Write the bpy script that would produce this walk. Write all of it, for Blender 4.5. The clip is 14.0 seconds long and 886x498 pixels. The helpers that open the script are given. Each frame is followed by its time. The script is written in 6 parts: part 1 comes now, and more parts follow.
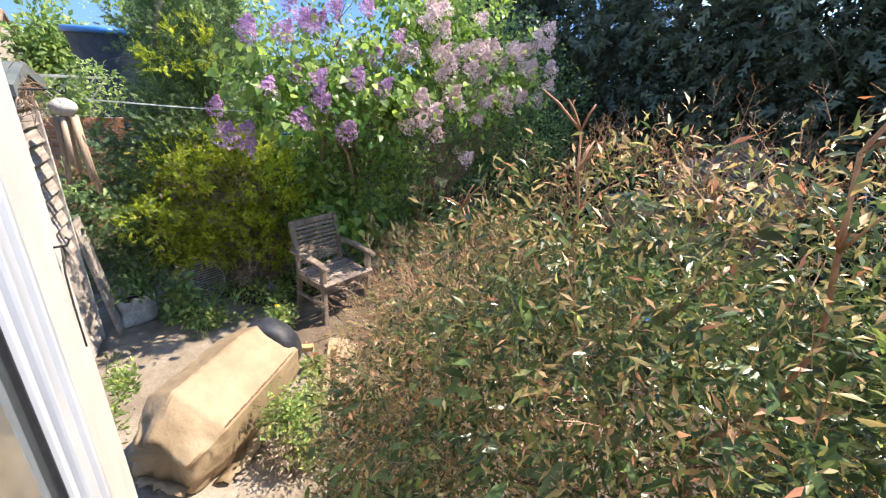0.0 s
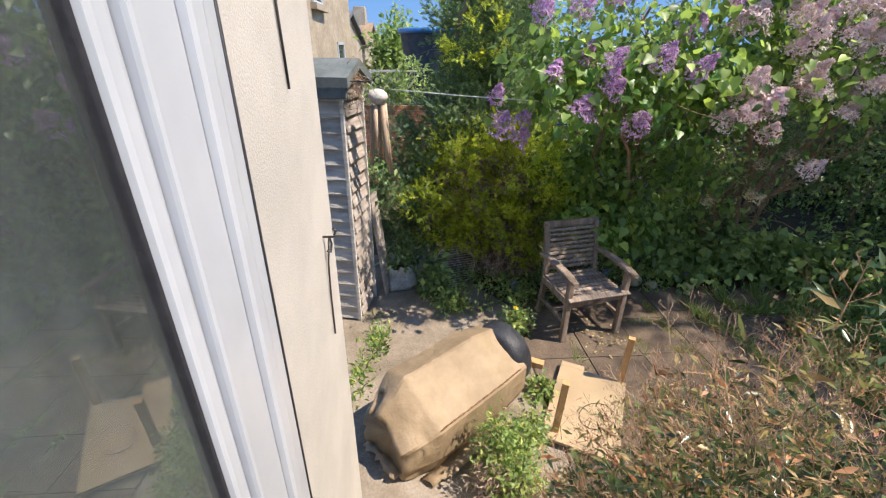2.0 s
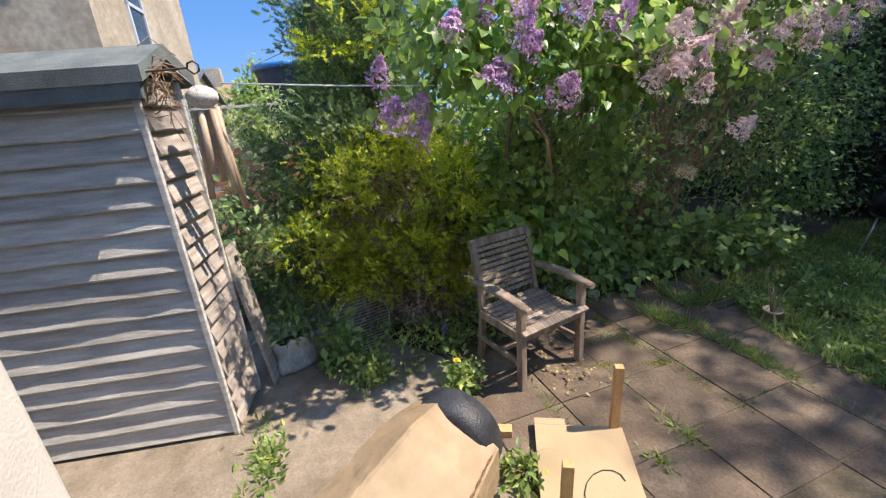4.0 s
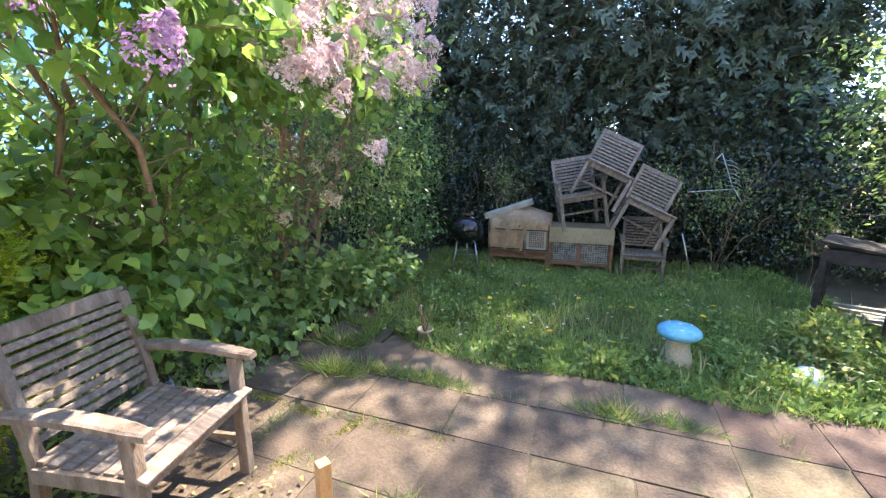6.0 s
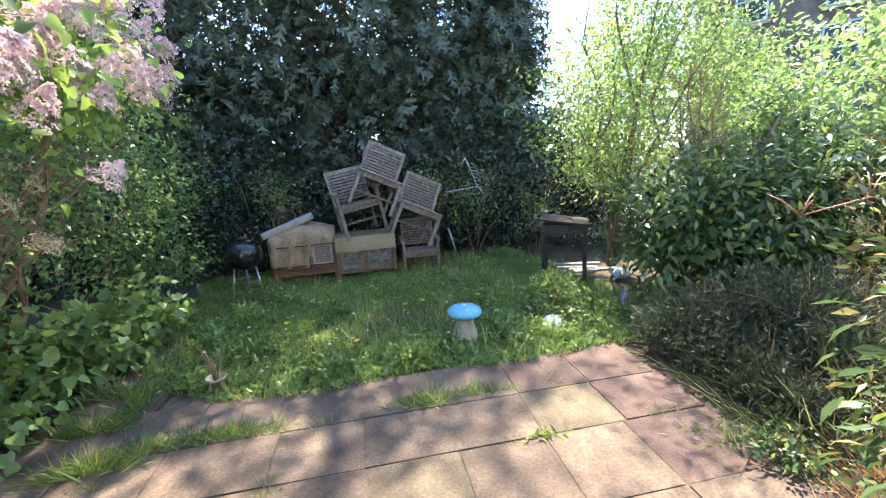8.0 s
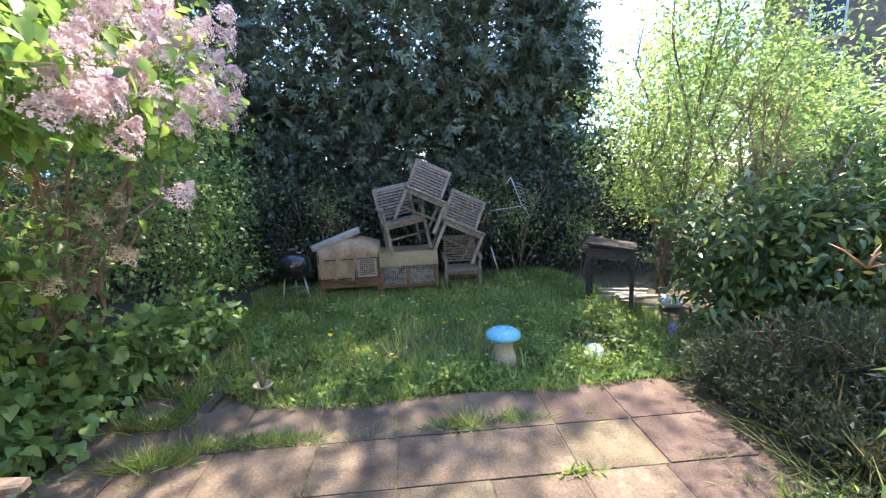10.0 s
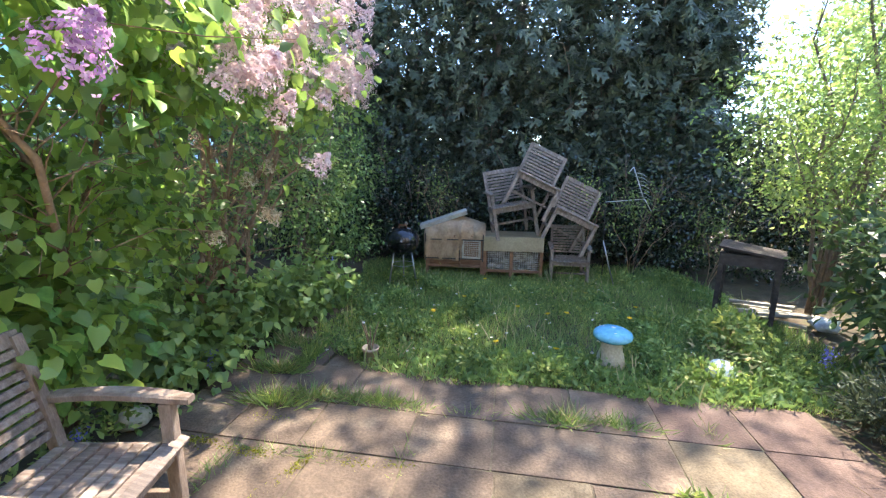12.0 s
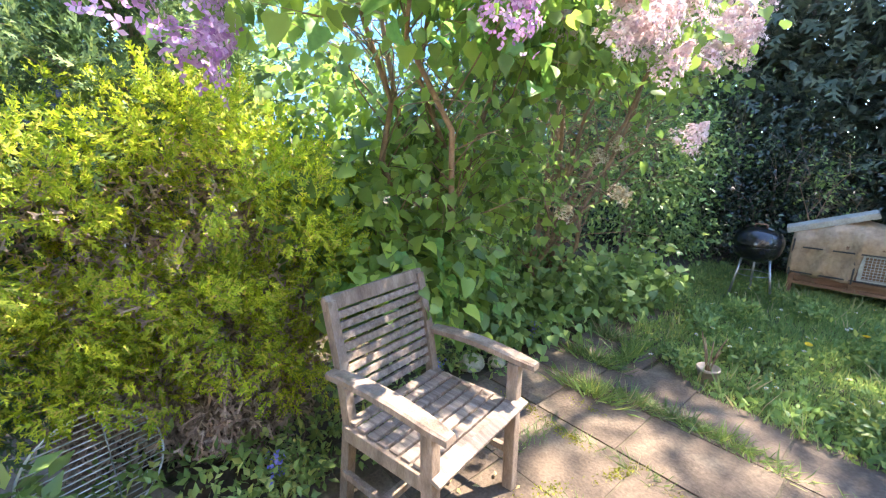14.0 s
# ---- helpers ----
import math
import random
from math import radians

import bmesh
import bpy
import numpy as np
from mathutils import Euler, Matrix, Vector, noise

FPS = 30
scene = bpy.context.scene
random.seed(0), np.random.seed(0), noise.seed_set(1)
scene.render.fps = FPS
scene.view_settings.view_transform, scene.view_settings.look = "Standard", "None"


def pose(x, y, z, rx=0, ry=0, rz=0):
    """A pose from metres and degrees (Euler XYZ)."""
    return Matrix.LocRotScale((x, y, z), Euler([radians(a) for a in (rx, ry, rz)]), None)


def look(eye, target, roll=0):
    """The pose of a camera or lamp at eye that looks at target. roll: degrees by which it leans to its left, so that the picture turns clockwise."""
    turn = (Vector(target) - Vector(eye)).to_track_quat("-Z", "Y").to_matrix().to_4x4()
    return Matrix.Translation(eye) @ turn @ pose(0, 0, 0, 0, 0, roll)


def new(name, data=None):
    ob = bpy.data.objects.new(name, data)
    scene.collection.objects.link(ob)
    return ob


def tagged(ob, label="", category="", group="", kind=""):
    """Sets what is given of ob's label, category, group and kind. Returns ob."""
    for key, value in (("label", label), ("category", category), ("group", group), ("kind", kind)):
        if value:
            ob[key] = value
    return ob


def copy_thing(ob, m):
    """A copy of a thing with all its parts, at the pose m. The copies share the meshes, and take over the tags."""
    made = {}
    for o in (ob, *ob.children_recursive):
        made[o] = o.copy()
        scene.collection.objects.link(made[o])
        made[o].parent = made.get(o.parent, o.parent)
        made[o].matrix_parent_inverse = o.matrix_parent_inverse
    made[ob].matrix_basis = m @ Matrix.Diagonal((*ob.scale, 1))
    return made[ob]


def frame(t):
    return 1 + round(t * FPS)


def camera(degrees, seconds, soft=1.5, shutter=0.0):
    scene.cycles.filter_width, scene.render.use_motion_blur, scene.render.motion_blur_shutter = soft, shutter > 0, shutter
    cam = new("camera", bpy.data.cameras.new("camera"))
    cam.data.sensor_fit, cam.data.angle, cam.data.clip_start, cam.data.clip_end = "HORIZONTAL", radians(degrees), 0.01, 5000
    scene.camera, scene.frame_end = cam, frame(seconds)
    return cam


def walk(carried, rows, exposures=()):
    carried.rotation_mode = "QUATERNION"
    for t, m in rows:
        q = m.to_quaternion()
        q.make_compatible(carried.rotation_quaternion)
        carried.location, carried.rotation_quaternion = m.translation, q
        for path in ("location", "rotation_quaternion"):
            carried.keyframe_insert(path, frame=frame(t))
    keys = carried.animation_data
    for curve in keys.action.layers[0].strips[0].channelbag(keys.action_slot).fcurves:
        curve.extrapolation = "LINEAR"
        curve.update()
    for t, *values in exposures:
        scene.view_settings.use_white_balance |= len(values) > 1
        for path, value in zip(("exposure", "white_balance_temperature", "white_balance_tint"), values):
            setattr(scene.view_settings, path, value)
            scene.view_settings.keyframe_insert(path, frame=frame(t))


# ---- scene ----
cam = camera(94.2, 14.0, soft=1.25)
PATH = [
    (0, (0.358, 0.442, 2.261), (-0.979, 1.719, 1.499), 4.0),
    (0.5, (0.339, 0.553, 2.247), (-1.321, 1.219, 1.353), 3.6),
    (1, (0.3, 0.582, 2.237), (-1.456, 0.914, 1.339), 2.3),
    (1.5, (0.067, 0.609, 2.226), (-1.719, 0.864, 1.363), 1.6),
    (2, (-0.113, 0.598, 2.222), (-1.906, 0.831, 1.367), 0.7),
    (2.2, (-0.17, 0.596, 2.215), (-1.968, 0.819, 1.367), 0.3),
    (4.3, (-1.01, 0.795, 1.725), (-2.723, 1.629, 1.118), -5.0),
    (4.5, (-1.059, 0.831, 1.684), (-2.709, 1.793, 1.091), -3.6),
    (5, (-1.219, 0.92, 1.587), (-2.62, 2.267, 1.116), -3.0),
    (5.5, (-1.374, 1.081, 1.521), (-2.429, 2.729, 1.104), -2.3),
    (6, (-1.508, 1.174, 1.47), (-2.083, 3.038, 1.031), -0.1),
    (6.5, (-1.637, 1.18, 1.481), (-1.718, 3.126, 1.029), -0.6),
    (7, (-1.633, 1.174, 1.486), (-1.338, 3.097, 1.022), -1.5),
    (7.2, (-1.629, 1.18, 1.476), (-1.23, 3.085, 1.016), -1.9),
    (9.3, (-1.536, 1.174, 1.517), (-1.067, 3.087, 1.167), -4.1),
    (9.5, (-1.547, 1.171, 1.529), (-1.149, 3.101, 1.183), -3.8),
    (10, (-1.579, 1.157, 1.549), (-1.327, 3.11, 1.202), -2.3),
    (10.5, (-1.615, 1.161, 1.537), (-1.468, 3.125, 1.189), -0.4),
    (11, (-1.638, 1.171, 1.539), (-1.563, 3.137, 1.176), 0.8),
    (11.5, (-1.627, 1.194, 1.533), (-1.661, 3.156, 1.147), 0.7),
    (12, (-1.676, 1.195, 1.522), (-1.895, 3.141, 1.114), 0.6),
    (12.5, (-1.73, 1.23, 1.497), (-2.218, 3.121, 1.063), 0.1),
    (13, (-1.731, 1.228, 1.524), (-2.536, 2.999, 1.06), -0.5),
    (13.2, (-1.758, 1.276, 1.477), (-2.694, 2.982, 1.016), -0.5),
    (13.5, (-1.868, 1.297, 1.434), (-2.98, 2.89, 0.961), -0.2),
    (13.8, (-1.932, 1.28, 1.453), (-3.22, 2.731, 0.967), -0.5),
    (14, (-1.997, 1.26, 1.433), (-3.415, 2.591, 0.969), 0.3),
]
walk(cam, [(t, look(eye, target, roll)) for t, eye, target, roll in PATH],
     exposures=[(0.0, 2.0, 6600, 15), (0.5, 1.8, 6600, 15), (1.0, 1.65, 6600, 15), (2.2, 1.5, 6600, 15), (4.3, 1.75, 6600, 15), (5.2, 2.6, 6600, 15), (6.0, 2.92, 6600, 15), (7.0, 2.95, 6600, 15), (9.5, 2.8, 6600, 15), (11.0, 2.85, 6600, 15), (12.5, 2.92, 6600, 15), (14.0, 3.3, 6600, 15)])

# ---- world and sun ----
SUN_AZ, SUN_EL = 68.5, 57.0   # degrees: anticlockwise from +x, above the horizon
world = bpy.data.worlds.new("sky_world")
scene.world = world
world.use_nodes = True
wn = world.node_tree.nodes
sky = wn.new("ShaderNodeTexSky")
sky.sky_type = "NISHITA"
sky.sun_disc = False
sky.sun_elevation = radians(SUN_EL)
sky.sun_rotation = radians(90 - SUN_AZ)
sky.altitude = 900
sky.air_density, sky.dust_density, sky.ozone_density = 0.9, 0.0, 4.0
wn["Background"].inputs["Strength"].default_value = 0.15
world.node_tree.links.new(sky.outputs["Color"], wn["Background"].inputs["Color"])
sun_data = bpy.data.lights.new("sun", "SUN")
sun_data.energy, sun_data.angle, sun_data.color = 3.0, radians(0.55), (1.0, 0.91, 0.77)
sun = new("sun", sun_data)
_s = Vector((math.cos(radians(SUN_AZ)) * math.cos(radians(SUN_EL)), math.sin(radians(SUN_AZ)) * math.cos(radians(SUN_EL)), math.sin(radians(SUN_EL))))
sun.matrix_world = look(_s * 30, (0, 0, 0))

# ---- materials ----
def nodes_of(name):
    m = bpy.data.materials.new(name)
    m.use_nodes = True
    nt = m.node_tree
    return m, nt.nodes, nt.links, nt.nodes["Principled BSDF"]


def ramp(N, stops):
    r = N.new("ShaderNodeValToRGB")
    el = r.color_ramp.elements
    while len(el) < len(stops):
        el.new(0.5)
    for e, (p, c) in zip(el, stops):
        e.position, e.color = p, (*c, 1)
    return r


def surface(name, c1, c2, scale=6.0, fine=60.0, rough=0.8, bump=0.3, metal=0.0, c3=None, stretch=(1, 1, 1), rand=0.0, spec=0.4, grain=0.45):
    """A mottled surface: two colours by a coarse noise, fine grain over it, bump, and a shift from piece to piece."""
    m, N, L, B = nodes_of(name)
    tc = N.new("ShaderNodeTexCoord")
    mp = N.new("ShaderNodeMapping")
    mp.inputs["Scale"].default_value = stretch
    L.new(tc.outputs["Object"], mp.inputs["Vector"])
    info = N.new("ShaderNodeObjectInfo")
    off = N.new("ShaderNodeVectorMath")
    off.operation = "MULTIPLY_ADD"
    L.new(info.outputs["Random"], off.inputs[0])
    off.inputs[1].default_value = (7, 13, 5)
    L.new(mp.outputs["Vector"], off.inputs[2])
    n1 = N.new("ShaderNodeTexNoise")
    n1.inputs["Scale"].default_value, n1.inputs["Detail"].default_value, n1.inputs["Roughness"].default_value = scale, 5, 0.6
    n2 = N.new("ShaderNodeTexNoise")
    n2.inputs["Scale"].default_value, n2.inputs["Detail"].default_value = fine, 4
    for n in (n1, n2):
        L.new(off.outputs[0], n.inputs["Vector"])
    stops = [(0.36, c1), (0.64, c2)] if c3 is None else [(0.33, c1), (0.55, c2), (0.68, c3)]
    r = ramp(N, stops)
    L.new(n1.outputs["Fac"], r.inputs["Fac"])
    mul = N.new("ShaderNodeMix")
    mul.data_type, mul.blend_type = "RGBA", "MULTIPLY"
    mul.inputs["Factor"].default_value = grain
    g = ramp(N, [(0.3, (0.55, 0.55, 0.55)), (0.7, (1.2, 1.2, 1.2))])
    L.new(n2.outputs["Fac"], g.inputs["Fac"])
    L.new(r.outputs["Color"], mul.inputs["A"])
    L.new(g.outputs["Color"], mul.inputs["B"])
    out = mul.outputs["Result"]
    if rand:
        hs = N.new("ShaderNodeHueSaturation")
        mr = N.new("ShaderNodeMapRange")
        mr.inputs["To Min"].default_value, mr.inputs["To Max"].default_value = 1 - rand, 1 + rand
        L.new(info.outputs["Random"], mr.inputs["Value"])
        L.new(mr.outputs["Result"], hs.inputs["Value"])
        L.new(out, hs.inputs["Color"])
        out = hs.outputs["Color"]
    L.new(out, B.inputs["Base Color"])
    B.inputs["Roughness"].default_value, B.inputs["Metallic"].default_value = rough, metal
    B.inputs["Specular IOR Level"].default_value = spec
    b = N.new("ShaderNodeBump")
    b.inputs["Strength"].default_value, b.inputs["Distance"].default_value = bump, 0.01
    add = N.new("ShaderNodeMath")
    L.new(n1.outputs["Fac"], add.inputs[0])
    L.new(n2.outputs["Fac"], add.inputs[1])
    L.new(add.outputs[0], b.inputs["Height"])
    L.new(b.outputs["Normal"], B.inputs["Normal"])
    return m


def leaf_mat(name, stops, rough=0.45, thin=0.35, spec=0.4):
    """Leaves: colour from leaf to leaf, sheen, and light that passes through."""
    m, N, L, B = nodes_of(name)
    geo = N.new("ShaderNodeNewGeometry")
    r = ramp(N, stops)
    L.new(geo.outputs["Random Per Island"], r.inputs["Fac"])
    tc = N.new("ShaderNodeTexCoord")
    n1 = N.new("ShaderNodeTexNoise")
    n1.inputs["Scale"].default_value, n1.inputs["Detail"].default_value = 2.5, 3
    L.new(tc.outputs["Object"], n1.inputs["Vector"])
    g = ramp(N, [(0.35, (0.7, 0.72, 0.7)), (0.65, (1.15, 1.12, 1.1))])
    L.new(n1.outputs["Fac"], g.inputs["Fac"])
    mul = N.new("ShaderNodeMix")
    mul.data_type, mul.blend_type = "RGBA", "MULTIPLY"
    mul.inputs["Factor"].default_value = 1.0
    L.new(r.outputs["Color"], mul.inputs["A"])
    L.new(g.outputs["Color"], mul.inputs["B"])
    L.new(mul.outputs["Result"], B.inputs["Base Color"])
    B.inputs["Roughness"].default_value = rough
    B.inputs["Specular IOR Level"].default_value = spec
    tr = N.new("ShaderNodeBsdfTranslucent")
    hs = N.new("ShaderNodeHueSaturation")
    hs.inputs["Value"].default_value, hs.inputs["Saturation"].default_value = 1.6, 1.05
    L.new(mul.outputs["Result"], hs.inputs["Color"])
    L.new(hs.outputs["Color"], tr.inputs["Color"])
    mix = N.new("ShaderNodeMixShader")
    mix.inputs["Fac"].default_value = thin
    L.new(B.outputs[0], mix.inputs[1])
    L.new(tr.outputs[0], mix.inputs[2])
    L.new(mix.outputs[0], N["Material Output"].inputs["Surface"])
    return m


M_SLAB = surface("paving_concrete", (0.088, 0.064, 0.046), (0.155, 0.113, 0.079), 3.2, 70, 0.9, 0.45, c3=(0.228, 0.175, 0.123), rand=0.12, grain=0.7)
M_SLAB_PINK = surface("paving_red_concrete", (0.082, 0.053, 0.042), (0.130, 0.086, 0.067), 3.4, 80, 0.9, 0.45, c3=(0.165, 0.116, 0.090), rand=0.10, grain=0.7)
M_SLAB_PALE = surface("paving_pale_concrete", (0.105, 0.080, 0.050), (0.155, 0.121, 0.075), 4, 90, 0.9, 0.45, c3=(0.195, 0.158, 0.102), grain=0.7, rand=0.05)
M_CONCRETE = surface("cast_concrete", (0.17, 0.135, 0.095), (0.26, 0.215, 0.16), 4, 70, 0.92, 0.5, c3=(0.31, 0.265, 0.21))
M_BED = surface("sandy_bedding", (0.085, 0.068, 0.045), (0.15, 0.12, 0.08), 9, 60, 0.95, 0.6, c3=(0.10, 0.11, 0.04))
M_SOIL = surface("garden_soil", (0.05, 0.042, 0.025), (0.10, 0.075, 0.045), 4, 50, 0.95, 0.8, c3=(0.055, 0.075, 0.025))
M_RENDER = surface("cream_render", (0.49, 0.46, 0.405), (0.58, 0.54, 0.475), 3, 160, 0.9, 0.2, grain=0.2)
M_UPVC = surface("white_upvc", (0.47, 0.49, 0.515), (0.54, 0.56, 0.585), 2, 20, 0.28, 0.01, grain=0.05)
M_GASKET = surface("black_rubber_seal", (0.02, 0.02, 0.025), (0.03, 0.03, 0.035), 20, 80, 0.6, 0.1)
M_DARKROOM = surface("dim_room_paint", (0.30, 0.29, 0.27), (0.36, 0.35, 0.32), 2, 40, 0.9, 0.1)
M_TEAK = surface("weathered_teak", (0.17, 0.125, 0.095), (0.30, 0.235, 0.185), 5, 60, 0.75, 0.4, c3=(0.40, 0.33, 0.27), stretch=(1, 9, 9), rand=0.14)
M_TEAK_LONG = surface("weathered_teak_frame", (0.17, 0.12, 0.085), (0.29, 0.22, 0.165), 6, 60, 0.75, 0.4, c3=(0.37, 0.295, 0.23), stretch=(3, 3, 1), rand=0.10)
M_TEAK_OLD = surface("old_grey_teak", (0.15, 0.12, 0.095), (0.25, 0.205, 0.165), 6, 60, 0.8, 0.4, c3=(0.33, 0.28, 0.23), stretch=(2, 6, 3), rand=0.12)
M_DARKWOOD = surface("dark_rotting_wood", (0.035, 0.03, 0.024), (0.07, 0.058, 0.048), 6, 60, 0.85, 0.4, c3=(0.11, 0.095, 0.08), stretch=(2, 6, 3), rand=0.12)
M_FRESHWOOD = surface("bare_softwood", (0.48, 0.27, 0.11), (0.60, 0.37, 0.17), 5, 60, 0.6, 0.2, stretch=(4, 4, 1))
M_MDF = surface("raw_fibreboard", (0.36, 0.265, 0.155), (0.43, 0.32, 0.19), 2, 120, 0.85, 0.06, grain=0.15)
M_PAPER = surface("brown_sack_paper", (0.235, 0.170, 0.098), (0.31, 0.228, 0.136), 2.5, 14, 0.65, 1.0, c3=(0.36, 0.272, 0.172), grain=0.25)
M_BLACKCLOTH = surface("black_woven_plastic", (0.02, 0.022, 0.026), (0.045, 0.05, 0.06), 8, 90, 0.5, 0.4)
# silver grey, raised so the shed front reads sunlit where sun only grazes it
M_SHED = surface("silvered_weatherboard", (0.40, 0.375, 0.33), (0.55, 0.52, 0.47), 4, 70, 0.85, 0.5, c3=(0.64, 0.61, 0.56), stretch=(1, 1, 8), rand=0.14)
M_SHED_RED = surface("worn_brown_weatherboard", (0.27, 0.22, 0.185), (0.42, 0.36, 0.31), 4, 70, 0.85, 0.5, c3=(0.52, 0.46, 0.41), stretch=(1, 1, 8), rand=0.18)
M_FELT = surface("green_grey_roof_felt", (0.10, 0.12, 0.115), (0.17, 0.19, 0.18), 6, 180, 0.95, 0.6)
M_BAMBOO = surface("bamboo", (0.36, 0.26, 0.17), (0.50, 0.38, 0.27), 5, 50, 0.5, 0.2, stretch=(3, 3, 1))
M_COCONUT = surface("pale_coconut_shell", (0.48, 0.44, 0.38), (0.60, 0.56, 0.50), 10, 80, 0.7, 0.3)
M_CORD = surface("pale_cord", (0.60, 0.60, 0.55), (0.70, 0.70, 0.64), 10, 80, 0.7, 0.1)
M_IRON = surface("black_iron", (0.02, 0.02, 0.02), (0.05, 0.045, 0.04), 12, 80, 0.5, 0.2)
M_CHROME = surface("dull_chrome_wire", (0.62, 0.62, 0.60), (0.74, 0.74, 0.72), 12, 60, 0.45, 0.05, metal=0.5, grain=0.1)
M_STEEL = surface("bare_steel", (0.40, 0.40, 0.40), (0.55, 0.55, 0.54), 12, 60, 0.35, 0.1, metal=0.9)
M_ENAMEL = surface("black_enamel", (0.008, 0.008, 0.01), (0.02, 0.02, 0.022), 6, 60, 0.18, 0.03, spec=0.6)
M_TARP = surface("tan_tarpaulin", (0.30, 0.205, 0.12), (0.42, 0.30, 0.185), 7, 30, 0.6, 0.8)
M_FILM = surface("crumpled_plastic_film", (0.10, 0.085, 0.07), (0.34, 0.31, 0.27), 9, 40, 0.12, 0.9, c3=(0.16, 0.13, 0.10), spec=0.8)
M_HUTCH = surface("brown_stained_wood", (0.16, 0.085, 0.045), (0.25, 0.14, 0.08), 5, 60, 0.8, 0.3, stretch=(1, 1, 5))
M_HUTCH_TOP = surface("faded_ply", (0.30, 0.25, 0.15), (0.40, 0.34, 0.22), 4, 50, 0.8, 0.2)
M_WHITEWOOD = surface("flaking_white_wood", (0.33, 0.31, 0.25), (0.47, 0.45, 0.38), 6, 60, 0.8, 0.3)
M_BLUETOP = surface("sky_blue_glaze", (0.16, 0.52, 0.70), (0.22, 0.58, 0.75), 6, 40, 0.22, 0.05)
M_WHITESPOT = surface("white_glaze", (0.75, 0.80, 0.82), (0.82, 0.86, 0.88), 6, 40, 0.25, 0.02)
M_STONE = surface("cream_cast_stone", (0.42, 0.38, 0.26), (0.54, 0.49, 0.36), 8, 60, 0.85, 0.4)
M_BARK = surface("grey_brown_bark", (0.15, 0.12, 0.09), (0.27, 0.22, 0.17), 12, 60, 0.9, 0.8, stretch=(3, 3, 1))
M_TWIG = surface("tan_dry_twig", (0.22, 0.14, 0.08), (0.36, 0.24, 0.15), 12, 60, 0.8, 0.3)
M_REDTWIG = surface("red_brown_twig", (0.30, 0.15, 0.09), (0.45, 0.28, 0.18), 12, 60, 0.7, 0.3)
M_BRICK = surface("orange_brick", (0.42, 0.17, 0.09), (0.52, 0.25, 0.14), 8, 60, 0.9, 0.5, rand=0.2)
M_MORTAR = surface("lime_mortar", (0.36, 0.33, 0.28), (0.44, 0.41, 0.35), 8, 60, 0.95, 0.5)
M_SANDSTONE = surface("buff_sandstone", (0.33, 0.27, 0.19), (0.44, 0.37, 0.27), 1.5, 12, 0.9, 0.3)
# dark sandstone, with the shade on the far house's face put into its colour
M_SHADED_STONE = surface("dark_shaded_sandstone", (0.10, 0.085, 0.068), (0.17, 0.14, 0.11), 1.5, 12, 0.9, 0.4, c3=(0.22, 0.18, 0.14))
M_SLATE = surface("grey_slate", (0.10, 0.105, 0.115), (0.16, 0.165, 0.175), 2, 20, 0.7, 0.3)
M_TILE = surface("brown_roof_tile", (0.22, 0.15, 0.09), (0.32, 0.22, 0.13), 3, 20, 0.8, 0.3)
M_WINDOWDARK = surface("dark_window_glass", (0.03, 0.035, 0.04), (0.05, 0.055, 0.06), 2, 10, 0.08, 0.0, spec=0.8)
M_POT = surface("beige_plastic_pot", (0.36, 0.28, 0.20), (0.46, 0.37, 0.28), 8, 60, 0.6, 0.1)
M_SACK = surface("printed_white_sack", (0.30, 0.32, 0.28), (0.62, 0.64, 0.60), 7, 50, 0.5, 0.3)
M_BROWN_RIB = surface("coir_mat", (0.10, 0.065, 0.04), (0.19, 0.13, 0.085), 20, 200, 0.98, 1.0)
M_BLUE = surface("blue_plastic", (0.03, 0.16, 0.42), (0.05, 0.22, 0.50), 6, 40, 0.35, 0.05)
M_NET = surface("dark_net_fabric", (0.035, 0.045, 0.06), (0.06, 0.075, 0.095), 10, 120, 0.8, 0.3)
M_DEAD = leaf_mat("dead_brown_foliage", [(0.0, (0.22, 0.155, 0.12)), (0.6, (0.38, 0.285, 0.22)), (1.0, (0.54, 0.42, 0.33))], 0.8, 0.25)
L_MOSS = leaf_mat("yellow_moss", [(0.0, (0.22, 0.24, 0.03)), (1.0, (0.42, 0.40, 0.05))], 0.8, 0.2)

L_LILAC = leaf_mat("lilac_leaf", [(0.0, (0.106, 0.175, 0.052)), (0.35, (0.200, 0.299, 0.077)), (0.6, (0.267, 0.396, 0.099)), (0.93, (0.351, 0.482, 0.111)), (1.0, (0.396, 0.524, 0.106))], 0.42, 0.45)
L_GOLD = leaf_mat("golden_conifer_spray", [(0.0, (0.19, 0.28, 0.035)), (0.5, (0.40, 0.49, 0.050)), (0.85, (0.60, 0.64, 0.075)), (1.0, (0.55, 0.42, 0.13))], 0.6, 0.5)
L_CONIFER = leaf_mat("green_conifer_spray", [(0.0, (0.070, 0.125, 0.058)), (0.7, (0.125, 0.205, 0.078)), (1.0, (0.250, 0.320, 0.100))], 0.6, 0.25)
L_YEW = leaf_mat("dark_evergreen_leaf", [(0.0, (0.061, 0.084, 0.053)), (0.7, (0.106, 0.135, 0.085)), (1.0, (0.179, 0.209, 0.122))], 0.4, 0.15)
L_IVY = leaf_mat("glossy_ivy_leaf", [(0.0, (0.022, 0.036, 0.02)), (0.8, (0.042, 0.066, 0.032)), (1.0, (0.11, 0.15, 0.06))], 0.16, 0.12, 0.8)
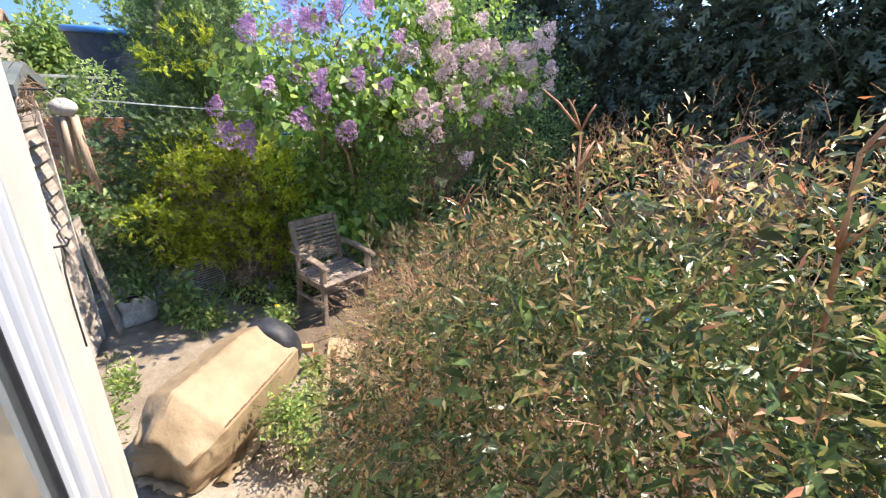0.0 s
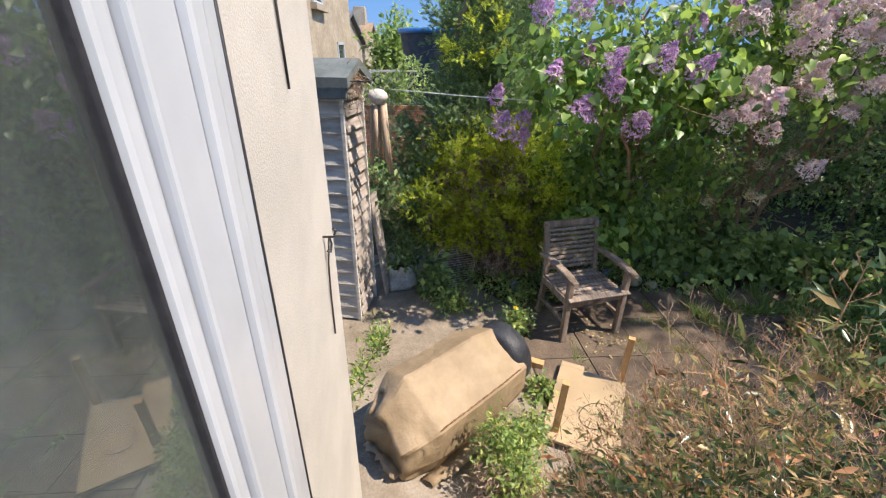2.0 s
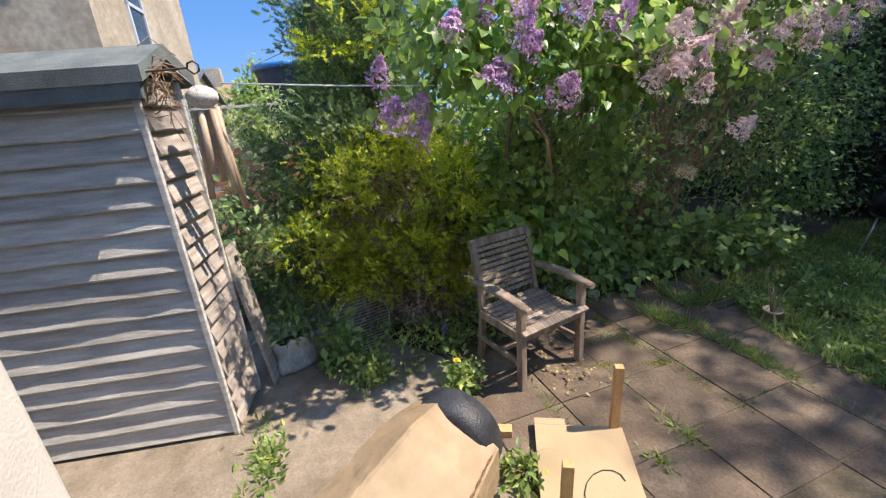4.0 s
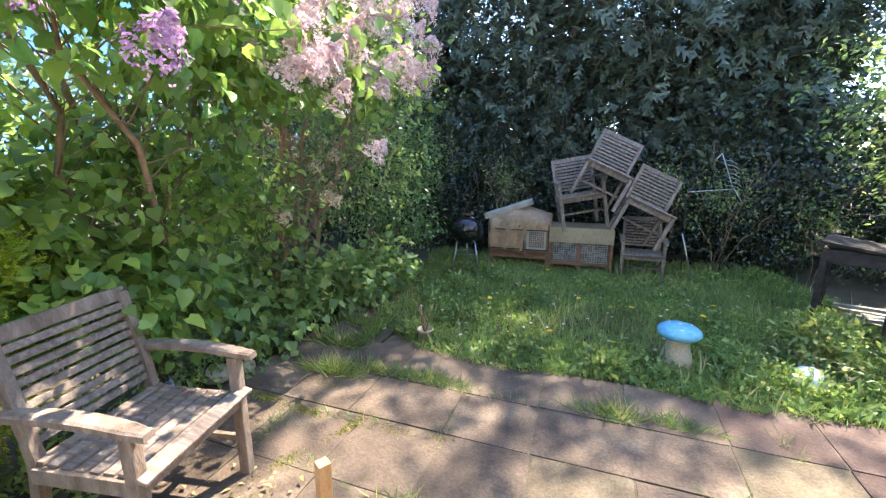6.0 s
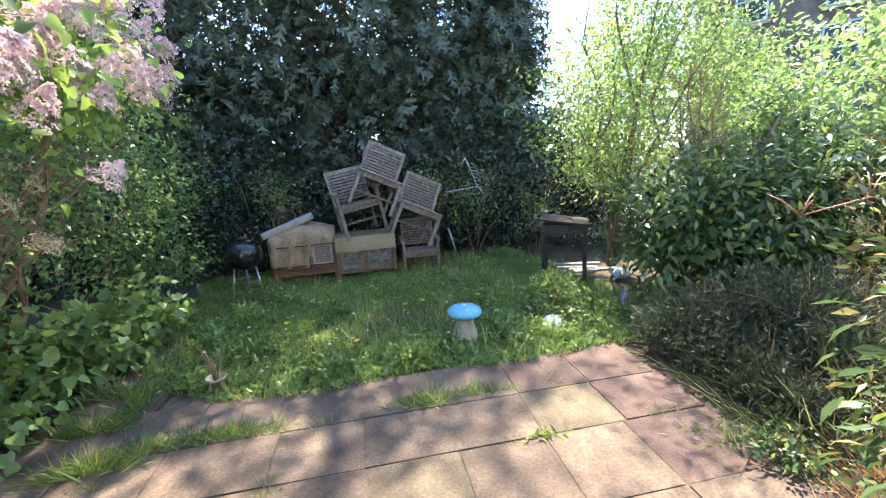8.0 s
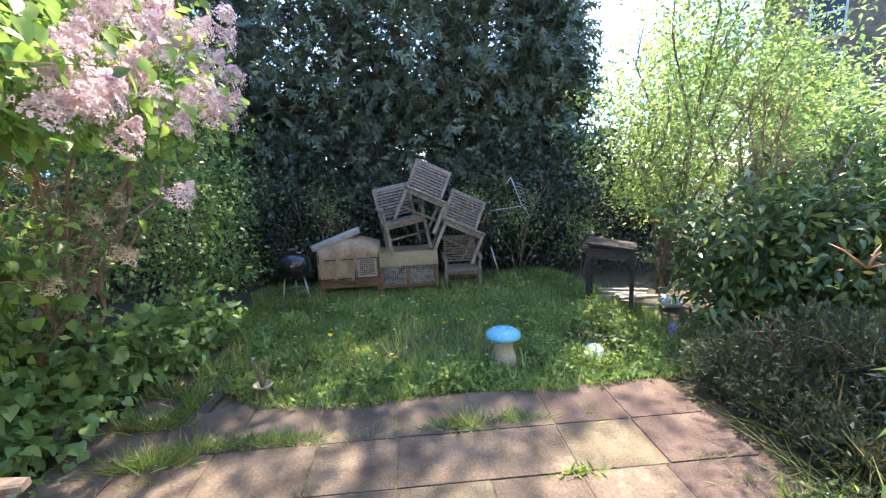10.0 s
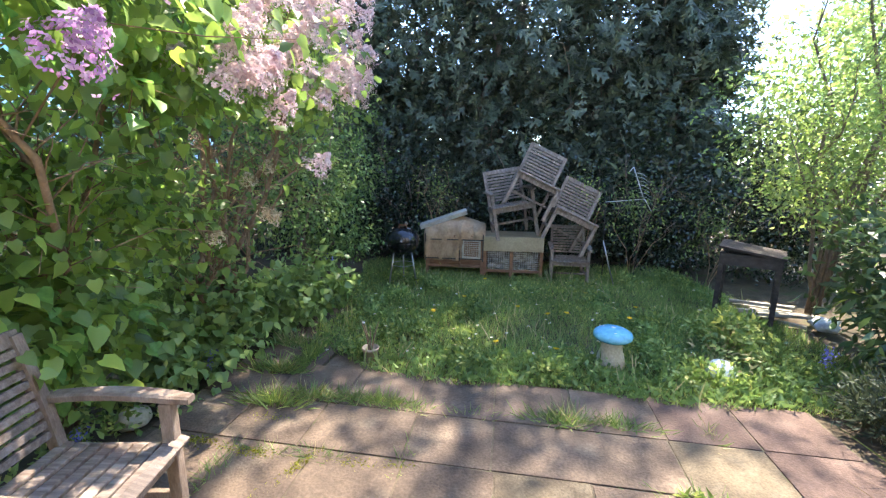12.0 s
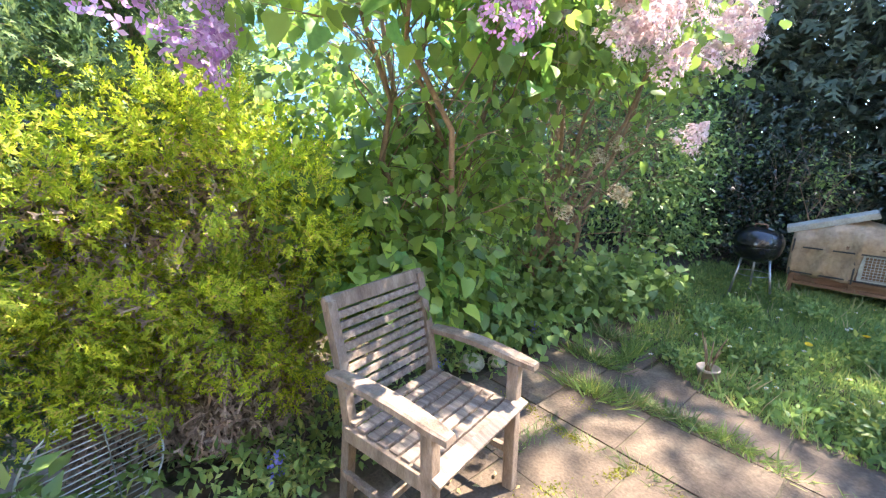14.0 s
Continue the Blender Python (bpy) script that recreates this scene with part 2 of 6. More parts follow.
L_LAUREL = leaf_mat("laurel_leaf", [(0.0, (0.069, 0.119, 0.049)), (0.7, (0.116, 0.189, 0.070)), (0.92, (0.185, 0.280, 0.084)), (1.0, (0.462, 0.532, 0.126))], 0.36, 0.25, 0.45)
L_WILLOW = leaf_mat("pale_green_leaf", [(0.0, (0.164, 0.243, 0.080)), (0.6, (0.260, 0.365, 0.118)), (1.0, (0.413, 0.486, 0.161))], 0.45, 0.5)
L_SHRUB = leaf_mat("bright_shrub_leaf", [(0.0, (0.135, 0.216, 0.074)), (0.7, (0.212, 0.324, 0.107)), (1.0, (0.361, 0.468, 0.154))], 0.42, 0.35)
L_NANDINA = leaf_mat("bronze_green_leaf", [(0.0, (0.032, 0.055, 0.026)), (0.55, (0.08, 0.13, 0.048)), (0.83, (0.20, 0.23, 0.08)), (0.94, (0.40, 0.32, 0.13)), (1.0, (0.50, 0.30, 0.15))], 0.3, 0.3, 0.5)
L_DRYTWIG = leaf_mat("dry_flower_stalk", [(0.0, (0.24, 0.14, 0.085)), (0.5, (0.40, 0.27, 0.17)), (1.0, (0.52, 0.40, 0.27))], 0.7, 0.2)
L_AMBER = leaf_mat("amber_leaf", [(0.0, (0.203, 0.230, 0.081)), (0.4, (0.378, 0.324, 0.135)), (0.75, (0.594, 0.419, 0.230)), (1.0, (0.567, 0.257, 0.162))], 0.45, 0.4)
L_RUST = leaf_mat("rust_leaf", [(0.0, (0.360, 0.144, 0.074)), (0.5, (0.504, 0.264, 0.125)), (1.0, (0.576, 0.432, 0.243))], 0.6, 0.35)
L_GRASS = leaf_mat("lawn_blade", [(0.0, (0.142, 0.234, 0.075)), (0.7, (0.250, 0.361, 0.114)), (1.0, (0.503, 0.510, 0.184))], 0.5, 0.35)
L_LONGGRASS = leaf_mat("long_grass_blade", [(0.0, (0.133, 0.210, 0.071)), (0.6, (0.232, 0.322, 0.113)), (1.0, (0.588, 0.476, 0.278))], 0.5, 0.35)
# half-dry blades, darkened to carry the shrubs' shade by the patio
L_STRAW = leaf_mat("shaded_half_dry_blade", [(0.0, (0.056, 0.084, 0.028)), (0.5, (0.101, 0.112, 0.045)), (1.0, (0.202, 0.157, 0.090))], 0.5, 0.3)
L_STRAWLEAF = leaf_mat("dry_tan_leaf", [(0.0, (0.30, 0.22, 0.10)), (0.6, (0.44, 0.36, 0.16)), (1.0, (0.52, 0.46, 0.20))], 0.7, 0.2)
# grey-green leaves, their colour lowered for the same shaded corner
L_LAVENDER = leaf_mat("shaded_grey_green_leaf", [(0.0, (0.045, 0.064, 0.038)), (0.7, (0.072, 0.096, 0.056)), (1.0, (0.120, 0.142, 0.084))], 0.6, 0.25)
L_WEED = leaf_mat("weed_leaf", [(0.0, (0.150, 0.235, 0.068)), (0.7, (0.268, 0.370, 0.112)), (1.0, (0.514, 0.538, 0.161))], 0.45, 0.35)
F_PURPLE = leaf_mat("purple_floret", [(0.0, (0.40, 0.18, 0.42)), (0.5, (0.58, 0.35, 0.58)), (1.0, (0.74, 0.57, 0.73))], 0.6, 0.35)
F_PINK = leaf_mat("pale_pink_floret", [(0.0, (0.60, 0.42, 0.45)), (0.5, (0.72, 0.57, 0.58)), (1.0, (0.80, 0.70, 0.69))], 0.6, 0.35)
F_CREAM = leaf_mat("faded_cream_floret", [(0.0, (0.42, 0.33, 0.20)), (0.5, (0.62, 0.52, 0.36)), (1.0, (0.74, 0.66, 0.52))], 0.6, 0.35)
F_YELLOW = leaf_mat("yellow_petal", [(0.0, (0.70, 0.42, 0.01)), (1.0, (0.80, 0.60, 0.03))], 0.6, 0.3)
F_WHITE = leaf_mat("white_petal", [(0.0, (0.70, 0.70, 0.68)), (1.0, (0.80, 0.80, 0.80))], 0.6, 0.3)
F_BLUE = leaf_mat("bluebell_petal", [(0.0, (0.16, 0.17, 0.50)), (1.0, (0.30, 0.30, 0.66))], 0.6, 0.3)


def glass_mat():
    """Clear glass that reflects, under a thin film of dust and dried rain."""
    m, N, L, B = nodes_of("window_glass")
    N.remove(B)
    tr, gl, fr, mix = N.new("ShaderNodeBsdfTransparent"), N.new("ShaderNodeBsdfGlossy"), N.new("ShaderNodeFresnel"), N.new("ShaderNodeMixShader")
    tr.inputs["Color"].default_value = (0.60, 0.68, 0.68, 1)
    gl.inputs["Roughness"].default_value = 0.01
    fr.inputs["IOR"].default_value = 2.4
    L.new(fr.outputs[0], mix.inputs["Fac"])
    L.new(tr.outputs[0], mix.inputs[1])
    L.new(gl.outputs[0], mix.inputs[2])
    df, dust = N.new("ShaderNodeBsdfDiffuse"), N.new("ShaderNodeMixShader")
    df.inputs["Color"].default_value = (0.52, 0.60, 0.62, 1)
    tc, n1 = N.new("ShaderNodeTexCoord"), N.new("ShaderNodeTexNoise")
    mp = N.new("ShaderNodeMapping")
    mp.inputs["Scale"].default_value = (9, 9, 1.2)
    n1.inputs["Scale"].default_value, n1.inputs["Detail"].default_value = 2.0, 4
    L.new(tc.outputs["Object"], mp.inputs["Vector"])
    L.new(mp.outputs["Vector"], n1.inputs["Vector"])
    mr = N.new("ShaderNodeMapRange")
    mr.inputs["From Min"].default_value, mr.inputs["From Max"].default_value = 0.3, 0.7
    mr.inputs["To Min"].default_value, mr.inputs["To Max"].default_value = 0.03, 0.07
    L.new(n1.outputs["Fac"], mr.inputs["Value"])
    L.new(mr.outputs["Result"], dust.inputs["Fac"])
    L.new(mix.outputs[0], dust.inputs[1])
    L.new(df.outputs[0], dust.inputs[2])
    L.new(dust.outputs[0], N["Material Output"].inputs["Surface"])
    return m


M_GLASS = glass_mat()


# ---- builders ----
def thing(name, m, label, category, group="", kind=""):
    ob = new(name)
    ob.empty_display_size = 0.1
    ob.matrix_world = m
    return tagged(ob, label, category, group, kind)


def part(name, bm, material, parent=None, label="", m=None):
    """Links a bmesh, or a mesh, as one object under a thing or a part."""
    if isinstance(bm, bpy.types.Mesh):
        me = bm
    else:
        me = bpy.data.meshes.new(name)
        bm.to_mesh(me)
        bm.free()
    if not me.materials:
        me.materials.append(material)
    ob = new(name, me)
    if parent is not None:
        ob.parent = parent
    if m is not None:
        ob.matrix_basis = m
    if label:
        ob["label"] = label
    return ob


def add_box(bm, x0, x1, y0, y1, z0, z1, m=None, bevel=0.0):
    r = bmesh.ops.create_cube(bm, size=1.0)
    vs = r["verts"]
    bmesh.ops.scale(bm, vec=(x1 - x0, y1 - y0, z1 - z0), verts=vs)
    bmesh.ops.translate(bm, vec=((x0 + x1) / 2, (y0 + y1) / 2, (z0 + z1) / 2), verts=vs)
    if bevel:
        es = list({e for v in vs for e in v.link_edges})
        g = bmesh.ops.bevel(bm, geom=es, offset=bevel, segments=2, affect="EDGES", profile=0.6)
        vs = list({v for f in g["faces"] for v in f.verts} | {v for v in vs if v.is_valid})
    if m is not None:
        bmesh.ops.transform(bm, matrix=m, verts=vs)
    return vs


def box(x0, x1, y0, y1, z0, z1, bevel=0.0, m=None):
    bm = bmesh.new()
    add_box(bm, x0, x1, y0, y1, z0, z1, m, bevel)
    return bm


def add_tube(bm, pts, radii, sides=6):
    """A tapered tube along a run of points, closed at its ends."""
    pts = [Vector(p) for p in pts]
    rings = []
    side = None
    for i, p in enumerate(pts):
        d = (pts[min(i + 1, len(pts) - 1)] - pts[max(i - 1, 0)]).normalized()
        a = d.orthogonal().normalized() if side is None else (side - side.dot(d) * d).normalized()
        side = a
        b = d.cross(a)
        r = radii[i] if isinstance(radii, (list, tuple)) else radii
        rings.append([bm.verts.new(p + r * (math.cos(2 * math.pi * k / sides) * a + math.sin(2 * math.pi * k / sides) * b)) for k in range(sides)])
    for r0, r1 in zip(rings, rings[1:]):
        for k in range(sides):
            bm.faces.new((r0[k], r0[(k + 1) % sides], r1[(k + 1) % sides], r1[k])).smooth = True
    bm.faces.new(rings[0][::-1])
    bm.faces.new(rings[-1])


def tube(pts, radii, sides=6):
    bm = bmesh.new()
    add_tube(bm, pts, radii, sides)
    return bm


def add_lathe(bm, profile, sides=24, m=None):
    """A turned body from (radius, height) pairs."""
    rings = []
    for r, z in profile:
        rings.append([bm.verts.new((r * math.cos(2 * math.pi * k / sides), r * math.sin(2 * math.pi * k / sides), z)) for k in range(sides)])
    for r0, r1 in zip(rings, rings[1:]):
        for k in range(sides):
            bm.faces.new((r0[k], r0[(k + 1) % sides], r1[(k + 1) % sides], r1[k])).smooth = True
    bm.faces.new(rings[0][::-1])
    bm.faces.new(rings[-1])
    if m is not None:
        bmesh.ops.transform(bm, matrix=m, verts=[v for r in rings for v in r])


def lathe(profile, sides=24, m=None):
    bm = bmesh.new()
    add_lathe(bm, profile, sides, m)
    return bm


# ---- foliage ----
T_OVAL = (np.array([(0, 0, 0), (-.25, .42, .09), (0, .48, 0), (.25, .42, .09), (0, 1, -.12)]), np.array([(0, 3, 4, 2), (0, 2, 4, 1)]))
T_LONG = (np.array([(0, 0, 0), (-.13, .42, .04), (0, .48, 0), (.13, .42, .04), (0, 1, -.14)]), np.array([(0, 3, 4, 2), (0, 2, 4, 1)]))
T_HEART = (np.array([(0, .1, 0), (0, .5, -.02), (0, 1, -.14), (-.26, 0, .03), (-.43, .28, .09), (-.28, .64, .05), (.26, 0, .03), (.43, .28, .09), (.28, .64, .05)]),
           np.array([(0, 1, 4, 3), (1, 2, 5, 4), (0, 6, 7, 1), (1, 7, 8, 2)]))
T_LANCE = (np.array([(0, 0, 0), (-.15, .30, .04), (-.14, .62, .03), (0, .45, -.01), (.15, .30, .04), (.14, .62, .03), (0, 1, -.16)]), np.array([(0, 3, 2, 1), (0, 4, 5, 3), (3, 5, 6, 2)]))
T_BLADE = (np.array([(-.03, 0, 0), (.03, 0, 0), (.026, .5, .05), (-.026, .5, .05), (.004, 1, .22), (-.004, 1, .22)]), np.array([(0, 1, 2, 3), (3, 2, 4, 5)]))
T_BLADE_FINE = (T_BLADE[0] * np.array((.36, 1, 1.6)), T_BLADE[1])
T_FLORET = (np.array([(0, 0, 0), (.5, .12, .1), (.62, .62, .15), (.12, .5, .1), (-.5, .12, .1), (-.62, .62, .15), (-.12, .5, .1)]) - np.array((0, .2, 0)), np.array([(0, 1, 2, 3), (0, 6, 5, 4)]))
T_DIAMOND = (np.array([(0, 0, 0), (.3, .5, .05), (0, 1, 0), (-.3, .5, .05)]), np.array([(0, 1, 2, 3)]))


def spray_template(pairs=5, w=0.035):
    V, F = [], []
    def quad(a, b, wa, wb, z0, z1):
        d = (b - a).normalized()
        s = Vector((-d.y, d.x))
        k = len(V)
        for p, ww, z in ((a - s * wa, wa, z0), (a + s * wa, wa, z0), (b + s * wb, wb, z1), (b - s * wb, wb, z1)):
            V.append((p.x, p.y, z))
        F.append((k, k + 1, k + 2, k + 3))
    quad(Vector((0, 0)), Vector((0, 1)), w, w * 0.5, 0, -0.12)
    for i in range(pairs):
        y = 0.12 + 0.72 * i / (pairs - 1)
        ln = 0.42 * (1 - 0.55 * abs(y - 0.35) / 0.65)
        for s in (-1, 1):
            quad(Vector((0, y)), Vector((s * ln * 0.8, y + ln * 0.75)), w, w * 0.5, -0.12 * y, -0.12 * y - 0.05)
    return np.array(V), np.array(F)


T_SPRAY = spray_template()
T_FAN = spray_template(3, 0.085)
T_SPRAY_COARSE = spray_template(2, 0.075)


def fast_mesh(name, V, F):
    me = bpy.data.meshes.new(name)
    me.vertices.add(len(V))
    me.vertices.foreach_set("co", np.ascontiguousarray(V, dtype=np.float32).ravel())
    me.loops.add(F.size)
    me.loops.foreach_set("vertex_index", np.ascontiguousarray(F, dtype=np.int32).ravel())
    me.polygons.add(len(F))
    me.polygons.foreach_set("loop_start", np.arange(0, F.size, F.shape[1], dtype=np.int32))
    me.update(calc_edges=True)
    return me


def unit(a):
    return a / np.maximum(np.linalg.norm(a, axis=1, keepdims=True), 1e-9)


def leaf_mesh(name, P, D, Nn, S, template):
    """Many leaves in one mesh: places, ways of the tips, faces' normals, sizes."""
    T, F = template
    D = unit(D)
    X = unit(np.cross(D, Nn))
    Nn = np.cross(X, D)
    S = S[:, None, None]
    V = P[:, None, :] + S * (X[:, None, :] * T[None, :, 0, None] + D[:, None, :] * T[None, :, 1, None] + Nn[:, None, :] * T[None, :, 2, None])
    FF = F[None] + (np.arange(len(P)) * len(T))[:, None, None]
    return fast_mesh(name, V.reshape(-1, 3), FF.reshape(-1, F.shape[1]))


def crown_points(rng, ells, n, shell=0.4, lump=0.18):
    """Places in the outer shell of a union of lumpy ellipsoids, with outward ways."""
    E = np.array(ells, float)
    area = (E[:, 3] * E[:, 4] + E[:, 4] * E[:, 5] + E[:, 3] * E[:, 5])
    P, O = [], []
    need = n
    while need > 0:
        k = rng.choice(len(E), size=need * 2, p=area / area.sum())
        d = unit(rng.normal(size=(need * 2, 3)))
        w = 1 + lump * (np.sin(d[:, 0] * 5 + k) * np.sin(d[:, 1] * 6 + 2 * k) + np.sin(d[:, 2] * 7 + k * 3) * 0.6)
        r = w * (1 - shell * rng.random(len(d)) ** 1.6)
        p = E[k, :3] + d * E[k, 3:] * r[:, None]
        ok = p[:, 2] > 0.03
        for j in range(len(E)):
            q = (p - E[j, :3]) / E[j, 3:]
            ok &= (np.linalg.norm(q, axis=1) > 1 - shell) | (k == j)
        o = unit(d / E[k, 3:])
        P.append(p[ok][:need])
        O.append(o[ok][:need])
        need -= len(P[-1])
    return np.concatenate(P), np.concatenate(O)


def foliage(name, seed, ells, clumps, per, spread, size, template, shell=0.4, out=0.7, droop=0.3, wild=0.6, flat=0.5, lump=0.18, fan=0.0):
    """A crown's leaves: clumps in the shell of the ellipsoids, each of a few leaves that point outward and hang."""
    rng = np.random.default_rng(seed)
    C, O = crown_points(rng, ells, clumps, shell, lump)
    P = np.repeat(C, per, axis=0) + rng.normal(size=(clumps * per, 3)) * spread
    O = np.repeat(O, per, axis=0)
    P[:, 2] = np.maximum(P[:, 2], 0.02)
    D = O * out + rng.normal(size=P.shape) * wild + np.array((0, 0, -droop))
    Nn = O * 0.5 + np.array((0, 0, flat)) + rng.normal(size=P.shape) * 0.45
    S = size * (0.6 + 0.8 * rng.random(len(P)))
    if fan:
        axis = np.repeat(unit(C * 0 + O[::per] * out + rng.normal(size=C.shape) * 0.5 + np.array((0, 0, -droop))), per, axis=0)
        Nn = np.repeat(unit(O[::per] * 0.6 + np.array((0, 0, 0.5)) + rng.normal(size=C.shape) * 0.7), per, axis=0) + rng.normal(size=P.shape) * 0.22
        D = unit(axis + rng.normal(size=P.shape) * wild)
        P = P + (axis * 0.5 + D) * (fan * size * rng.random(len(P)))[:, None]
    return leaf_mesh(name, P, D, Nn, S, template)


def limb_points(a, b, rng, bend=0.12, n=5):
    a, b = Vector(a), Vector(b)
    ln = (b - a).length
    pts = []
    for i in range(n + 1):
        f = i / n
        off = Vector(rng.normal(size=3)) * bend * ln * 0.35 * math.sin(math.pi * f)
        pts.append(a.lerp(b, f) + off + Vector((0, 0, bend * ln * math.sin(math.pi * f))))
    return pts


def woody(parent, base, tips, r0, r1, seed, material, twigs_per=6, twig_len=0.35, name="branch"):
    """Limbs from a base to each tip, each a part of its own, and fine twigs joined into one part."""
    rng = np.random.default_rng(seed)
    tw = bmesh.new()
    for tip in tips:
        b = Vector(base) + Vector((rng.normal() * r0 * 1.5, rng.normal() * r0 * 1.5, 0))
        pts = limb_points(b, tip, rng)
        part(name, tube(pts, [r0 + (r1 - r0) * i / (len(pts) - 1) for i in range(len(pts))], 7), material, parent)
        for _ in range(twigs_per):
            f = 0.35 + 0.65 * rng.random()
            k = min(int(f * (len(pts) - 1)), len(pts) - 2)
            s = pts[k].lerp(pts[k + 1], f * (len(pts) - 1) - k)
            e = s + Vector((rng.normal(), rng.normal(), abs(rng.normal()) * 0.8)) * twig_len * 0.7
            add_tube(tw, limb_points(s, e, rng, 0.15, 3), [r1 * 0.6, r1 * 0.5, r1 * 0.35, r1 * 0.15], 4)
    tagged(part("brushwood", tw, material, parent), kind="stuff")


# ---- setting: ground, patio, house ----
W = pose(-1.752, 0.376, 0, 0, 0, -3.1)      # the house's wall: x along it, y out into the garden


def ground_sheet():
    bm = bmesh.new()
    g = [-900, -200, -60, -25, -12] + [-8 + 0.8 * i for i in range(26)] + [16, 30, 70, 200, 900]
    vs = [[bm.verts.new((x, y, -0.035 + (0.02 * noise.noise(Vector((x * .7, y * .7, 0))) if abs(x) < 12 and 4.6 < y < 12 else 0))) for x in g] for y in g]
    for i in range(len(g) - 1):
        for j in range(len(g) - 1):
            bm.faces.new((vs[i][j], vs[i][j + 1], vs[i + 1][j + 1], vs[i + 1][j]))
    return bm


tagged(part("ground", ground_sheet(), M_SOIL), "dark garden soil with thin grass growing over it", "ground", kind="structure")

# cast concrete by the shed and the house
bm = bmesh.new()
pts = [(-3.0, -1.3), (-2.9, 0.6), (-2.15, 0.95), (-1.75, 1.215), (3.6, 1.215), (3.6, -0.0), (0.15, -0.0), (0.15, -1.3)]
top = [bm.verts.new((x, y, -0.004)) for x, y in pts]
bot = [bm.verts.new((x, y, -0.06)) for x, y in pts]
bm.faces.new(top[::-1])
for i in range(len(pts)):
    j = (i + 1) % len(pts)
    bm.faces.new((top[i], top[j], bot[j], bot[i]))
bmesh.ops.recalc_face_normals(bm, faces=bm.faces)
concrete_yard = tagged(part("pavement_yard", bm, M_CONCRETE, m=W), "worn cast concrete beside the house and the shed", "pavement", kind="structure")

# the landing outside the door and the steps down
steps = thing("garden_steps", W, "worn concrete steps going down from the door to the yard", "steps", kind="structure")
for i, (x0, z1) in enumerate(((1.30, 0.70), (1.04, 0.525), (0.78, 0.35), (0.52, 0.175))):
    x1 = 3.4 if i == 0 else x0 + 0.258
    part("step", box(x0, x1, 0.004, 0.62, 0.0, z1, 0.008), M_CONCRETE, steps)

# house wall with the doorway and the glazed side panel
wall = thing("wall_house", W, "cream rendered house wall with hairline cracks", "wall", kind="structure")
part("wall_end", box(0.15, 0.845, -0.30, 0.0, -0.05, 5.6, 0.012), M_RENDER, wall)
part("wall_foot", box(0.845, 3.10, -0.30, 0.0, -0.05, 0.70), M_RENDER, wall)
part("wall_over", box(0.845, 3.10, -0.30, 0.0, 2.80, 5.6), M_RENDER, wall)
part("wall_side", box(3.10, 9.0, -0.30, 0.0, -0.05, 5.6), M_RENDER, wall)
part("wall_return", box(0.15, 0.45, -6.0, -0.30, -0.05, 5.6), M_RENDER, wall)
room = thing("wall_room", W, "plain dim walls of the room behind the door", "wall", kind="structure")
part("room_back", box(0.45, 6.0, -4.4, -4.2, 0.70, 3.1), M_DARKROOM, room)
part("room_side", box(5.8, 6.0, -4.2, -0.30, 0.70, 3.1), M_DARKROOM, room)
tagged(part("ceiling", box(0.45, 6.0, -4.2, -0.30, 2.95, 3.1), M_DARKROOM, m=W), "plain painted room ceiling", "ceiling", kind="structure")
tagged(part("floor_room", box(0.45, 6.0, -4.2, -0.30, 0.60, 0.70), M_DARKROOM, m=W), "plain floor of the room", "floor", kind="structure")
tagged(part("roof_house", box(0.0, 9.0, -6.0, 0.25, 5.6, 5.75), M_SLATE, m=W), "grey slate house roof edge", "roof", kind="structure")

window = thing("window_1", W, "white plastic glazed panel beside the open garden door", "window", kind="structure")


def upright(u0, u1, v0, v1, z0=0.72, z1=2.80, bevel=0.006):
    return box(u0, u1, v0, v1, z0, z1, bevel)


part("window_frame", upright(0.850, 0.925, -0.09, 0.004), M_UPVC, window)
part("window_frame", upright(0.925, 0.985, -0.09, 0.022, bevel=0.014), M_UPVC, window)
part("sash", upright(0.988, 1.095, -0.08, 0.010, 0.78, 2.76, 0.008), M_UPVC, window)
part("glazing_bead", upright(1.095, 1.140, -0.08, -0.006, 0.80, 2.74, 0.012), M_UPVC, window)
part("seal", upright(1.140, 1.150, -0.08, -0.016, 0.80, 2.74, 0.002), M_GASKET, window, "black rubber seal")
part("spacer_bar", upright(1.152, 1.170, -0.050, -0.034, 0.80, 2.74, 0.001), M_STEEL, window, "grey metal spacer inside the glazing")
part("sash", upright(2.08, 2.14, -0.09, 0.012, 0.72, 2.80, 0.008), M_UPVC, window)
part("sash", box(0.99, 2.08, -0.08, 0.010, 0.72, 0.78, 0.006), M_UPVC, window)
part("sash", box(0.99, 2.08, -0.08, 0.010, 2.76, 2.80, 0.006), M_UPVC, window)
for v in (-0.028, -0.052):
    p = part("pane", box(1.148, 2.082, v - 0.004, v, 0.778, 2.762), M_GLASS, window, "grey-green reflecting glass")
    p.visible_shadow = False
part("door_post", upright(3.03, 3.095, -0.12, 0.012), M_UPVC, window)
for u in (0.846,):
    part("silicone_line", tube([(u, 0.002, z) for z in (0.3, 1.0, 1.7, 2.8)], 0.004, 5), M_GASKET, window)

